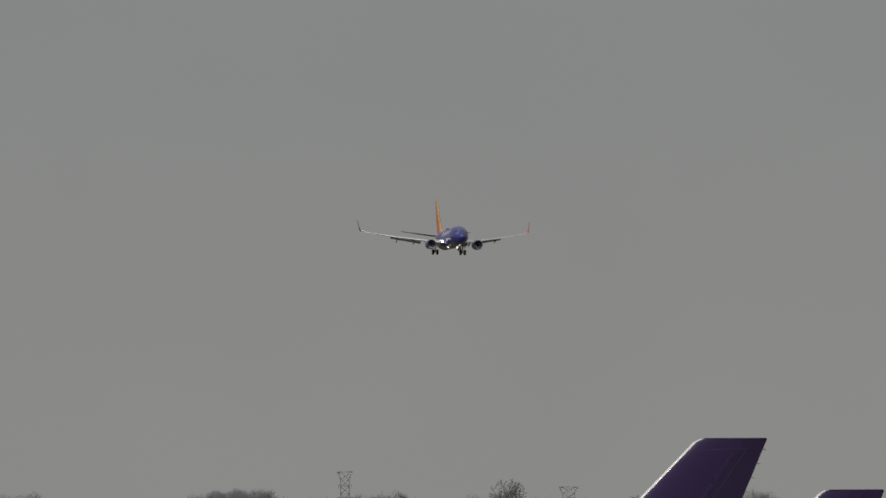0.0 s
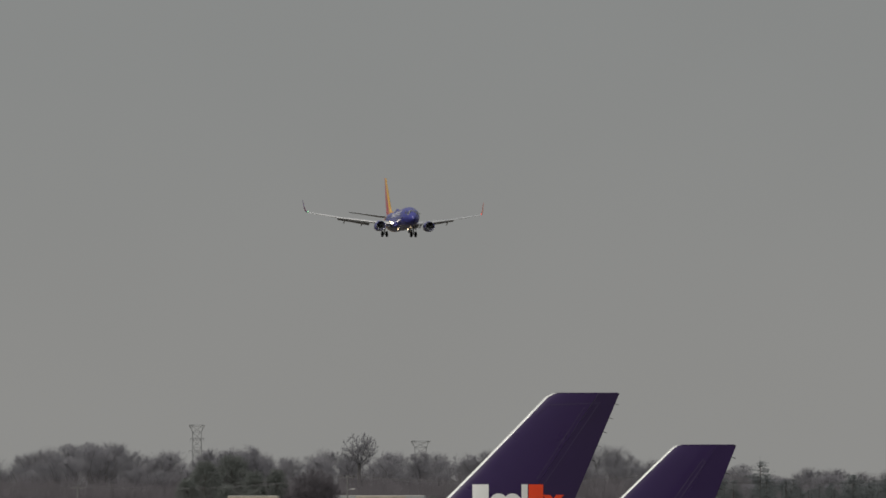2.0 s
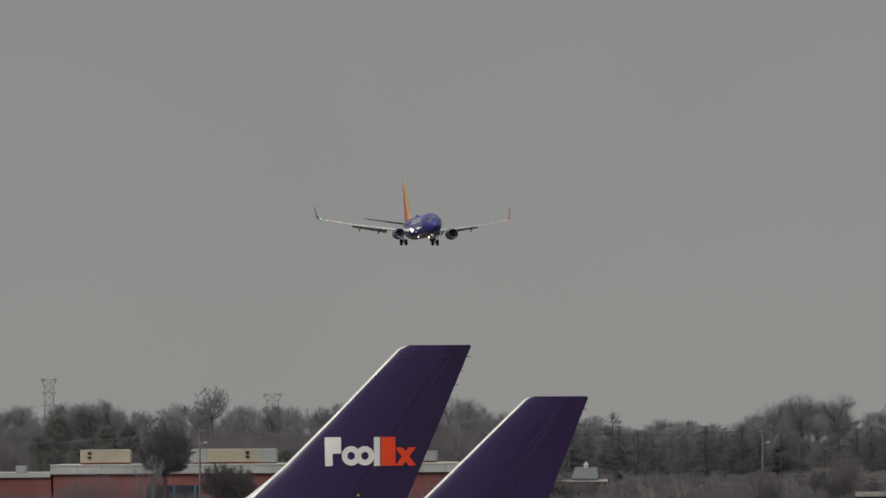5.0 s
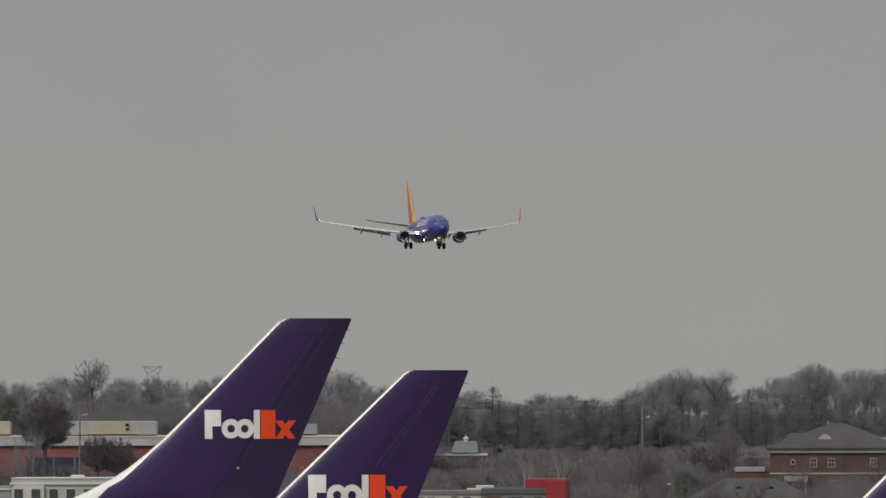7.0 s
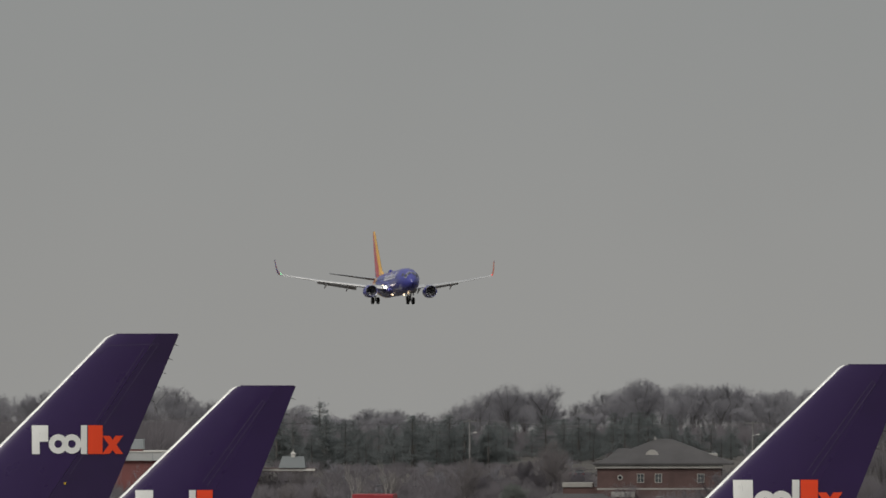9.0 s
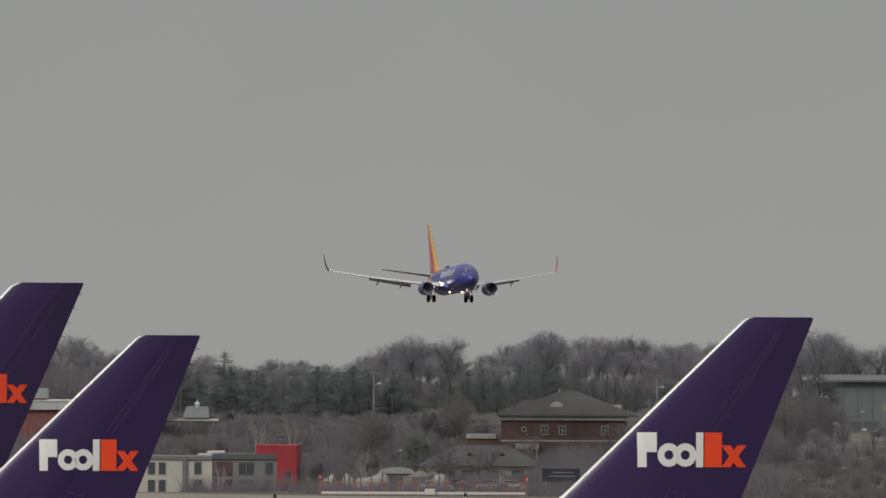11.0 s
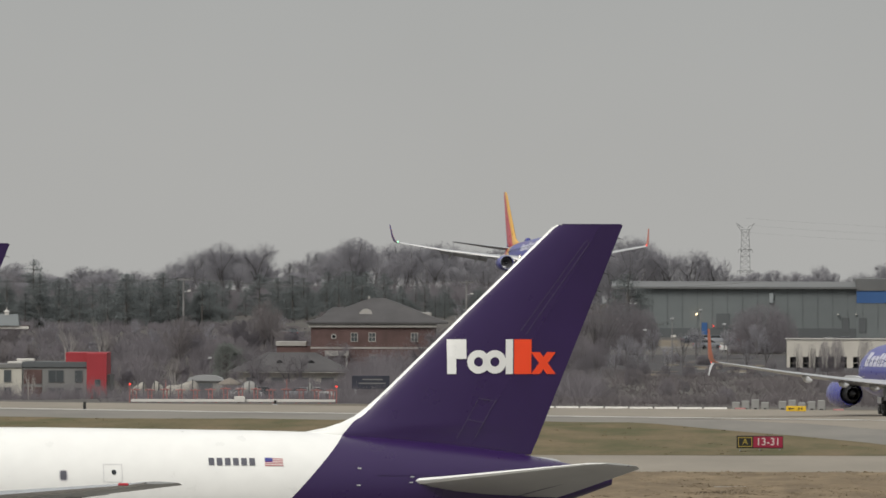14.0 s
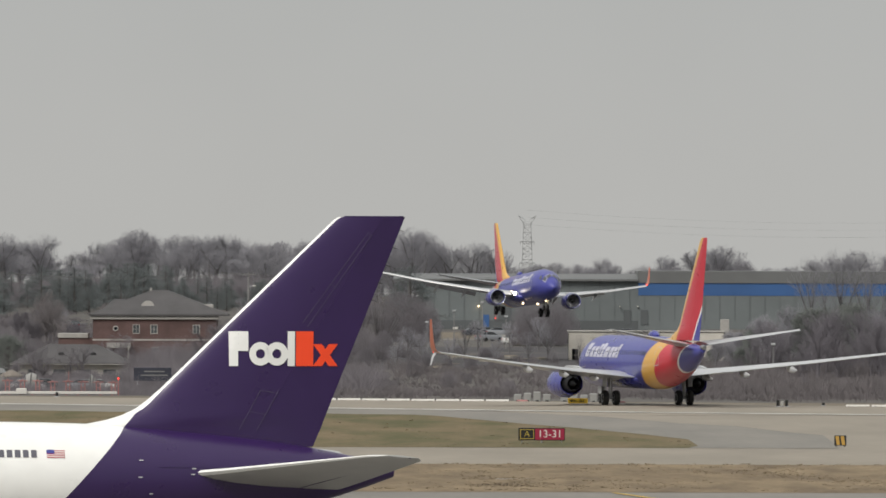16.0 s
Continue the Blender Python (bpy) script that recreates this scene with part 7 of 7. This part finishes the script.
for k in range(58):
    # a thin veil of young trees round the brick house and along the valley
    u, y = (rng.uniform(-760, -330), rng.uniform(1900, 2010)) if k < 34 else (rng.uniform(-330, -170), rng.uniform(1880, 1960)) if k < 44 else (rng.uniform(-640, -380), rng.uniform(1960, 2035))
    v = rng.uniform(118, 190) if u > -520 else rng.uniform(150, 205)
    if -570 < u < -465:
        v += 55
    x = u * y / 24000
    s = (EYE[2] - (v + 10) * y / 24000 - land(x, y)) / 12.0
    veil.append((x, y, s * 1.25, s, rng.uniform(0, 6), rng.randrange(3)))
grove("young_woods", "thin young bare trees round the brick house", far_shapes, veil, m_brush)
for u, d, top in ((-62, 1700, 1.6), (-40, 1640, 1.2), (-15, 1760, 2.0), (12, 1600, 0.9), (38, 1690, 1.9), (62, 1820, 1.8), (96, 1620, 0.8), (118, 1790, 1.7), (152, 1660, 1.4), (186, 1730, 1.8), (-80, 1600, 1.0), (170, 1840, 2.2)):
    # young trees planted in the car park
    x = u * d / 24000
    k = (top - land(x, d)) / 12.0
    plant(airy, Matrix.Translation((x, d, land(x, d))) @ Matrix.Rotation(rng.uniform(0, 6), 4, "Z") @ Matrix.Diagonal((k, k, k, 1)))
for u, d, k in ((-52, 1650, 0.22), (-30, 1600, 0.2), (28, 1780, 0.16), (70, 1740, 0.15), (76, 1742, 0.16), (82, 1741, 0.14), (104, 1668, 0.12), (138, 1612, 0.14), (160, 1590, 0.18), (196, 1640, 0.2), (-70, 1720, 0.25), (8, 1582, 0.17), (50, 1578, 0.2), (90, 1580, 0.18), (128, 1576, 0.2)):
    x = u * d / 24000
    plant(shrub, spot(x, d, k, rng.uniform(0, 6)))
tan = bare_tree(51, 9.0, 0.8, "tan-twigged bare tree on the valley slope", 0.12, m_tan, 0.85)
dusk = bare_tree(52, 9.0, 0.9, "dark purple-brown bare tree on the valley slope", 0.08, m_dusk, 0.95)
for k in range(40):
    u, y = rng.uniform(-1180, -540), rng.uniform(2118, 2196)
    x = u * y / 24000
    h = (rng.uniform(3.2, 6.2) if k % 2 else rng.uniform(2.5, 5.0)) / 9.0
    plant(tan if k % 2 else dusk, spot(x, y, h, rng.uniform(0, 6)))
foot = []
for k in range(44):
    # dark trees at the foot of the overgrown hillside
    x, y = rng.uniform(31, 54), rng.uniform(1445, 1500)
    v = float(np.interp(x * 1500 / y, (31, 34, 37, 42), (200, 140, 112, 100))) + abs(rng.gauss(0, 45))
    h = max(2.0, EYE[2] - (v + 10) * y / 24000 - land(x, y)) / 12.0
    foot.append((x, y, h * 1.1, h, rng.uniform(0, 6), rng.randrange(3)))
grove("hillside_woods", "dark bare trees at the foot of the overgrown hillside", far_shapes, foot, m_dusk)
for u, v, y in ((-702, 88, 2160), (-690, 100, 2150), (-712, 104, 2155), (-852, 118, 2150), (-560, 96, 2120), (-548, 108, 2122)):
    x = u * y / 24000
    plant(tan, spot(x, y, (EYE[2] - v * y / 24000 - land(x, y)) / 9.0, rng.uniform(0, 6)))
birch = bare_tree(45, 8.0, 0.5, "slender pale-barked bare tree beside the hotel", 0.3, m_white_bark, 0.58)
for x, y, top in ((-93.9, 2140, 0.8), (-88.5, 2140, 1.2), (-60.8, 1700, -1.1), (-96.1, 2060, -5.9)):
    s = (top - land(x, y)) / 8.0
    plant(birch, Matrix.Translation((x, y, land(x, y))) @ Matrix.Rotation(rng.uniform(0, 6), 4, "Z") @ Matrix.Diagonal((s * 0.65, s * 0.65, s, 1)))


def scrub(name, label, count, seed, area, tall, mat, thick=1.0):
    """Thickets of thin upright stems over a stretch of land; height falls where area() says so."""
    r = random.Random(seed)
    vs, fs = [], []
    for _ in range(count):
        x, y = area(r)
        z = land(x, y)
        h = tall(x, y, r)
        if h <= 0.3:
            continue
        for _ in range(9):
            b = Vector((x + r.gauss(0, 0.5), y + r.gauss(0, 0.5), z - 0.1))
            d = Vector((r.gauss(0, 0.42), r.gauss(0, 0.42), 1)).normalized()
            m = b + d * h * r.uniform(0.45, 0.65)
            prism(vs, fs, b, m, 0.026 * thick, 0.02 * thick, 2)
            for _ in range(8):
                e = m + (d + Vector((r.gauss(0, 0.5), r.gauss(0, 0.5), 0.1))).normalized() * h * r.uniform(0.25, 0.5)
                prism(vs, fs, m.lerp(b, r.uniform(0, 0.4)), e, 0.019 * thick, 0.006 * thick, 2)
    ob = new(name, mesh_of(name, vs, fs, mat))
    return tagged(ob, label, "scrub", kind="stuff")


scrub("valley_scrub", "brown leafless scrub covering the slope below the woods", 2700, 5, lambda r: (r.uniform(-225, -22), r.uniform(2110, 2290)), lambda x, y, r: min(r.uniform(1.6, 4.0), r.uniform(-1.9, -0.9) + max(0, y - 2190) * 0.02 - land(x, y)) if y > 2125 or not -125 < x < -84 else 0, m_brush, 1.15)
scrub("house_scrub", "tall bare thicket standing before the brick house", 520, 17, lambda r: (r.uniform(-62, -18), r.uniform(1880, 1940)), lambda x, y, r: r.uniform(3.5, 7.5) if x > -43 else r.uniform(1.2, 3.2), m_brush, 0.8)
scrub("hotel_scrub", "bare brush growing before the hotel", 46, 19, lambda r: (r.uniform(-101, -84), r.uniform(2050, 2085)), lambda x, y, r: r.uniform(2.5, 5.5), m_brush)
scrub("near_scrub", "brown leafless scrub scattered beyond the far side of the runway", 2050, 6, lambda r: (r.uniform(-12, 70), r.uniform(1150, 1570)), lambda x, y, r: r.uniform(0.5, 1.9) * min(1.0, 0.55 + max(0, x - 10) / 40) * (1.1 + 1.3 * noise.noise((x * 0.12, y * 0.02, 3))), m_brush2, 0.7)
scrub("middle_scrub", "brown leafless scrub between the houses", 900, 7, lambda r: (r.uniform(-62, -18), r.uniform(1820, 1945)), lambda x, y, r: r.uniform(2.0, 4.5) if x > -42 else r.uniform(0.8, 2.0), m_brush)
scrub("wood_edge_scrub", "undergrowth at the edge of the woods", 1900, 8, lambda r: (r.uniform(-265, -12), r.uniform(2400, 2500)), lambda x, y, r: r.uniform(2.5, 5.5) + (r.uniform(0, 3.4) if x < -118 else 0), m_brush, 1.15)
scrub("airfield_edge_scrub", "low dry brush beyond the antenna array", 800, 9, lambda r: (r.uniform(-49, -6), r.uniform(1190, 1290)), lambda x, y, r: r.uniform(1.2, 3.6) if x > -22 else r.uniform(0.8, 3.2), m_brush, 0.6)


def tufts(name, label, count, seed, x0, x1, y0, y1, keep, tall, mat, wide=0.05, lift=0.0):
    """Tussocks of dry grass over a strip of the airfield."""
    r = random.Random(seed)
    vs, fs = [], []
    for _ in range(count):
        x, y = r.uniform(x0, x1), r.uniform(y0, y1)
        if not keep(x, y) or noise.noise((x * 0.25, y * 0.04, seed)) < r.uniform(-0.6, 0.25):
            continue
        z = land(x, y) + lift
        for _ in range(5):
            b = Vector((x + r.gauss(0, 0.12), y + r.gauss(0, 0.3), z - 0.01))
            t = b + Vector((r.gauss(0, 0.1), r.gauss(0, 0.1), r.uniform(0.4, 1.0) * tall))
            prism(vs, fs, b, t, wide, 0, 1)
    return tagged(new(name, mesh_of(name, vs, fs, mat)), label, "grass", kind="stuff")


m_tuft = material("dry_grass_blades", (0.25, 0.2, 0.136), 0.95, 0, 0.2, 2, 0, island=0.15)
m_tuft3 = material("brown_dead_stems", (0.13, 0.1, 0.07), 0.95, 0, 0.2, 2, 0, island=0.15)
m_tuft2 = material("dull_green_grass_blades", (0.2, 0.168, 0.105), 0.95, 0, 0.2, 2, 0, island=0.2)
tufts("island_grass", "short yellow-green grass on the island behind the sign", 600, 52, -50, 16, 804, 972, lambda x, y: x < island(y) - 0.3, 0.1, m_tuft2, 0.04, 0.05)
tufts("verge_grass", "rough tufts of dry tan grass on the verge", 3500, 55, -30, 28, 661, 741, lambda x, y: True, 0.09, m_tuft, 0.022, 0.08)
tufts("dead_weeds", "brown dead weeds in a hollow of the verge", 260, 56, 1.0, 9.0, 668, 686, lambda x, y: ((x - 5) / 4) ** 2 + ((y - 677) / 9) ** 2 < 0.6 + noise.noise((x, y * 0.2, 4)), 0.1, m_tuft3, 0.03, 0.06)

r = random.Random(54)
vs, fs = [], []
for _ in range(9000):
    x, y = r.uniform(-40, 6), r.uniform(397, 403)
    b = Vector((x, y, crest(x) - 0.06))
    prism(vs, fs, b, b + Vector((r.gauss(0, 0.03), r.gauss(0, 0.03), r.uniform(0.07, 0.14))), 0.012, 0, 1)
tagged(new("bank_grass", mesh_of("bank_grass", vs, fs, m_tuft)), "dry yellow grass blades along the crest of the bank", "grass", kind="stuff")

# ---- buildings and fittings in place ----
brick_house()
low_house()
hotel()
white_office()
red_warehouse()
church()
hangar()
arcade()
pylon(-387.2, 4400, land(-387, 4400) - 0.3, 20.9, 2.3, "grey lattice transmission tower behind the woods")
pylon(-314.2, 4400, land(-314, 4400) - 0.3, 15.6, 2.9, "grey lattice transmission tower with wide arms behind the woods")
pylon(23.6, 3800, land(24, 3800) - 0.3, 20.0, 2.3, "tall grey lattice transmission tower beyond the hall", True)
tops = []
for u, v in ((-2325, 49), (-1844, 31), (-1306, 32), (-845, 38), (-344, 42)):
    y = 2160.0 if u < -1000 else 2255.0
    x, z = u * y / 24000, EYE[2] - (v + 10) * y / 24000
    utility_pole(x, y, z)
    tops.append((x, y, z - 0.15))
for a, b in zip(tops, tops[1:]):
    for dx in (-0.9, 0.9):
        wire((a[0] + dx, a[1], a[2]), (b[0] + dx, b[1], b[2]), 1.1)
wire((tops[0][0] - 48, 2160.0, tops[0][2]), tops[0], 1.1)
wire(tops[-1], (tops[-1][0] + 48, 2255.0, tops[-1][2]), 1.1)
for z in (17.5, 19.5, 21.5):
    wire((23.6, 3800, z), (23.6 + 130, 3800, z - 2.5), 2.0, "thin high-voltage line from the lattice tower", 0.012)
for u, v, d in ((-798, 182, 1760), (-28, 170, 1800), (20, 110, 1900), (70, 95, 1900), (112, 120, 1850), (585, 170, 1450)):
    lamp_post(u * d / 24000, d, EYE[2] - (v + 10) * d / 24000)
paints = ((m_carw, "white parked car in an open car park"), (m_cars, "silver parked car in an open car park"), (m_card, "dark parked car in an open car park"), (m_carw, "white parked van in an open car park"))
for u, y, t, k in ((-1000, 2204, 0, 1), (-930, 2202, 10, 2), (-900, 2202, 85, 1), (-820, 2205, 90, 1), (-790, 2202, 80, 2), (-690, 2202, 5, 1), (-668, 2204, 80, 1), (-650, 2200, 90, 2),
                   (60, 2210, 20, 2), (80, 2215, 0, 1), (102, 2205, 10, 1), (130, 2190, 90, 2), (132, 1960, 30, 0), (160, 1965, 80, 2), (82, 2040, 40, 1), (300, 2150, 0, 0), (330, 2160, 0, 1)):
    car(u * y / 24000, y, t, *paints[k], van=k == 3)
for u, v, wide, mat, word in ((-925, 222, 2.4, m_tarp, "beige"), (-888, 220, 2.0, m_tarp, "beige"), (-848, 216, 4.8, m_tarp, "beige"), (-728, 220, 2.6, m_tarp2, "grey"), (-618, 222, 1.2, m_tarp2, "grey")):
    x = u * 1690 / 24000
    covered_stack(x, 1690, wide, EYE[2] - (v + 10) * 1690 / 24000 - land(x, 1690), mat, word + " tarpaulin-covered heap behind the antenna array")
storage_hut(-806 * 1700 / 24000, 1700, 4.6, EYE[2] - 221 * 1700 / 24000)
sun_shelter(-763 * 1670 / 24000, 1670, 3.0, EYE[2] - 226 * 1670 / 24000)
for k in (2, 5, 6, 8, 9):
    u = -920 + 33 * k + (k * 37 % 11)
    car(u * 1700 / 24000, 1700 + (k * 53 % 40), (k * 40) % 180, *paints[(0, 3, 1, 0, 3, 0, 2, 0, 1, 3, 0)[k]], van=k % 3 == 1)
sheet("car_park", steps(-10, 26, 12), steps(1575, 1890, 12), 0.06, m_lot, "grey car park on the slope", category="pavement")
sheet("upper_car_park", steps(0, 14, 6), steps(2080, 2300, 8), 0.06, m_asphalt, "pale grey car park before the metal hall", category="pavement")
sheet("wood_car_park", steps(-112, -58, 20), steps(2186, 2222, 3), 0.06, m_lot, "car park at the edge of the woods", category="pavement")
for u, d, wide, deep in ((85, 1668, 1.5, 9), (145, 1612, 1.9, 9), (-5, 1585, 1.6, 8), (20, 1720, 0.9, 8), (120, 1740, 1.2, 8), (170, 1705, 1.1, 9)):
    # kerbed islands between the bays
    x = u * d / 24000
    isl = thing("kerbed_island", "low pale kerbed island in the car park", "kerb", (x, d, land(x, d) + 0.05), group="car park islands")
    part("kerb", loft(bmesh.new(), [[Vector((math.cos(2 * math.pi * k / 20) * wide * q, math.sin(2 * math.pi * k / 20) * deep * q, z)) for k in range(20)] for q, z in ((1.0, 0), (0.98, 0.15))]), m_asphalt, isl, "pale concrete kerb")
    part("planting", loft(bmesh.new(), [[Vector((math.cos(2 * math.pi * k / 20) * wide * q, math.sin(2 * math.pi * k / 20) * deep * q, z)) for k in range(20)] for q, z in ((0.86, 0.152), (0.8, 0.22))]), m_grass, isl, "dry grass inside the kerb")
for k, (u0, u1, d) in enumerate(((-60, 30, 1625), (40, 190, 1700), (-50, 60, 1770), (70, 200, 1815))):
    sheet("car_park_verge_%d" % (k + 1), steps(u0 * d / 24000, u1 * d / 24000, 6), [d, d + 7], 0.14, m_grass, "narrow tan grass strip between rows of bays")
sheet("tan_verge", steps(-3, 6.5, 6), steps(2120, 2290, 8), 0.12, m_grass, "tan grass verge before the metal hall")
sheet("east_verge", steps(9.5, 16.5, 6), steps(1905, 2060, 6), 0.12, m_grass, "tan grass verge beside the car park")
plank = thing("pale_plank", "short pale plank lying in the dry grass", "plank", (3.6, 693.0, 0.0), 4)
part("board", boxed(-0.85, 0.85, -0.12, 0.12, 0, 0.09, 0.01), m_dimtrim, plank)
runway_sign()
yellow_sign()
striped_marker()
antenna_array()
billboard()
small_post(-43.6, 1026, 0.6, m_signblack, "short black marker post beside the runway")
small_post(-30.2, 1062, 0.35, m_signblack, "short black marker post beside the runway")
small_post(28.5, 1015, 0.25, m_signblack, "short black marker post beside the runway")
for dx in (-0.32, 0.32):
    small_post(25.3 + dx, 1010, 0.5, m_signblack, "squat black marker drum beside the runway")
small_post(25.3, 1010.3, 0.4, m_trim, "squat white marker drum between two black ones")
for x0, y0, n, red in ((-12.9, 1046, 11, (10,)), (13.5, 1031, 1, (0,)), (31.0, 1012.5, 8, ())):
    for k in range(n):
        barricade(x0 + 1.9 * k, y0 - 0.42 * k * 1.9 + 0.3 * (k % 2), 0.8 if k in red else 1.75, m_antred if k in red else m_trim)
for k in range(9):
    concrete_block(5.8 + 0.75 * k + (0.6 if k > 3 else 0), 1046, 0.6, 0.6 + 0.2 * (k * 7 % 3) / 2)

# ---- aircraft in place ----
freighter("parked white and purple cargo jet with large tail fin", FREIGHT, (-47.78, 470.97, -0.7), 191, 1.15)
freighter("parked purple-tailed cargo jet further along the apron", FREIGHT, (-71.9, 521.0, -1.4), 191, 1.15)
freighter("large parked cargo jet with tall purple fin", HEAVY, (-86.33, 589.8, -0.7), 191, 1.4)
landing_jet = passenger_jet("blue passenger jet descending with gear down and lights on", 32, False, True)
taxi_jet = passenger_jet("blue passenger jet taxiing away with red and yellow tail", 0, True, False)


# ---- movement ----
def motions():
    walk(landing_jet, [
        (0.0, pose(-217.92, 2752.8, 62.61, -0.88, -2.50, -75.64)),
        (0.5, pose(-210.33, 2719.0, 60.68, -0.85, -2.50, -75.69)),
        (1.0, pose(-202.88, 2685.2, 58.69, -0.81, -2.50, -75.74)),
        (1.5, pose(-195.22, 2651.5, 56.59, -0.78, -2.50, -75.80)),
        (2.0, pose(-188.18, 2617.8, 54.59, -0.74, -2.50, -75.85)),
        (2.5, pose(-180.61, 2584.0, 52.47, -0.71, -2.50, -75.90)),
        (3.0, pose(-173.05, 2550.2, 50.13, -0.68, -2.50, -75.95)),
        (3.5, pose(-165.53, 2516.5, 48.03, -0.64, -2.50, -76.00)),
        (4.0, pose(-158.18, 2482.8, 45.71, -0.61, -2.50, -76.06)),
        (4.2, pose(-155.16, 2469.2, 44.76, -0.59, -2.50, -76.08)),
        (6.3, pose(-124.08, 2327.5, 36.72, -0.45, -2.50, -76.29)),
        (6.5, pose(-121.25, 2314.0, 36.15, -0.44, -2.50, -76.32)),
        (7.0, pose(-113.80, 2280.2, 34.46, -0.40, -2.50, -76.37)),
        (7.5, pose(-106.24, 2246.5, 32.80, -0.37, -2.50, -76.42)),
        (8.0, pose(-99.02, 2212.8, 31.20, -0.33, -2.50, -76.47)),
        (8.5, pose(-91.74, 2179.0, 29.03, -0.30, -2.54, -76.52)),
        (9.0, pose(-84.47, 2145.2, 26.82, -0.26, -2.59, -76.57)),
        (9.2, pose(-81.61, 2131.8, 26.01, -0.25, -2.61, -76.60)),
        (11.3, pose(-51.82, 1990.0, 17.88, -0.11, -2.79, -76.81)),
        (11.5, pose(-48.84, 1976.5, 17.17, -0.09, -2.81, -76.83)),
        (12.0, pose(-42.06, 1942.8, 15.29, -0.06, -2.86, -76.89)),
        (12.5, pose(-34.95, 1909.0, 13.63, -0.02, -2.90, -76.94)),
        (13.0, pose(-27.84, 1875.2, 12.06, 0.01, -2.95, -76.84)),
        (13.5, pose(-20.92, 1841.5, 10.50, -0.20, -3.00, -76.84)),
        (14.0, pose(-13.76, 1807.8, 9.24, -0.70, -3.05, -76.79)),
        (14.5, pose(-6.89, 1774.0, 7.67, -1.20, -3.10, -76.75)),
        (15.0, pose(-0.44, 1740.2, 6.52, -1.70, -3.20, -76.75)),
        (15.5, pose(6.59, 1706.5, 5.15, -2.20, -3.30, -76.70)),
        (16.0, pose(13.64, 1672.8, 4.06, -2.80, -3.40, -76.70)),

    ])
    way = Vector((-0.2487, 0.9686))
    rows = []
    for t in (0, 4, 8, 11, 12, 13, 14, 15, 16):
        gone = 8.8 * (t - 16)
        rows.append((t, pose(TAXI_NOSE[0] + way.x * gone, TAXI_NOSE[1] + way.y * gone, 0.02, 0, 0, 104.4)))
    walk(taxi_jet, rows)


TAXI_NOSE = (11.2, 1031.0)
motions()
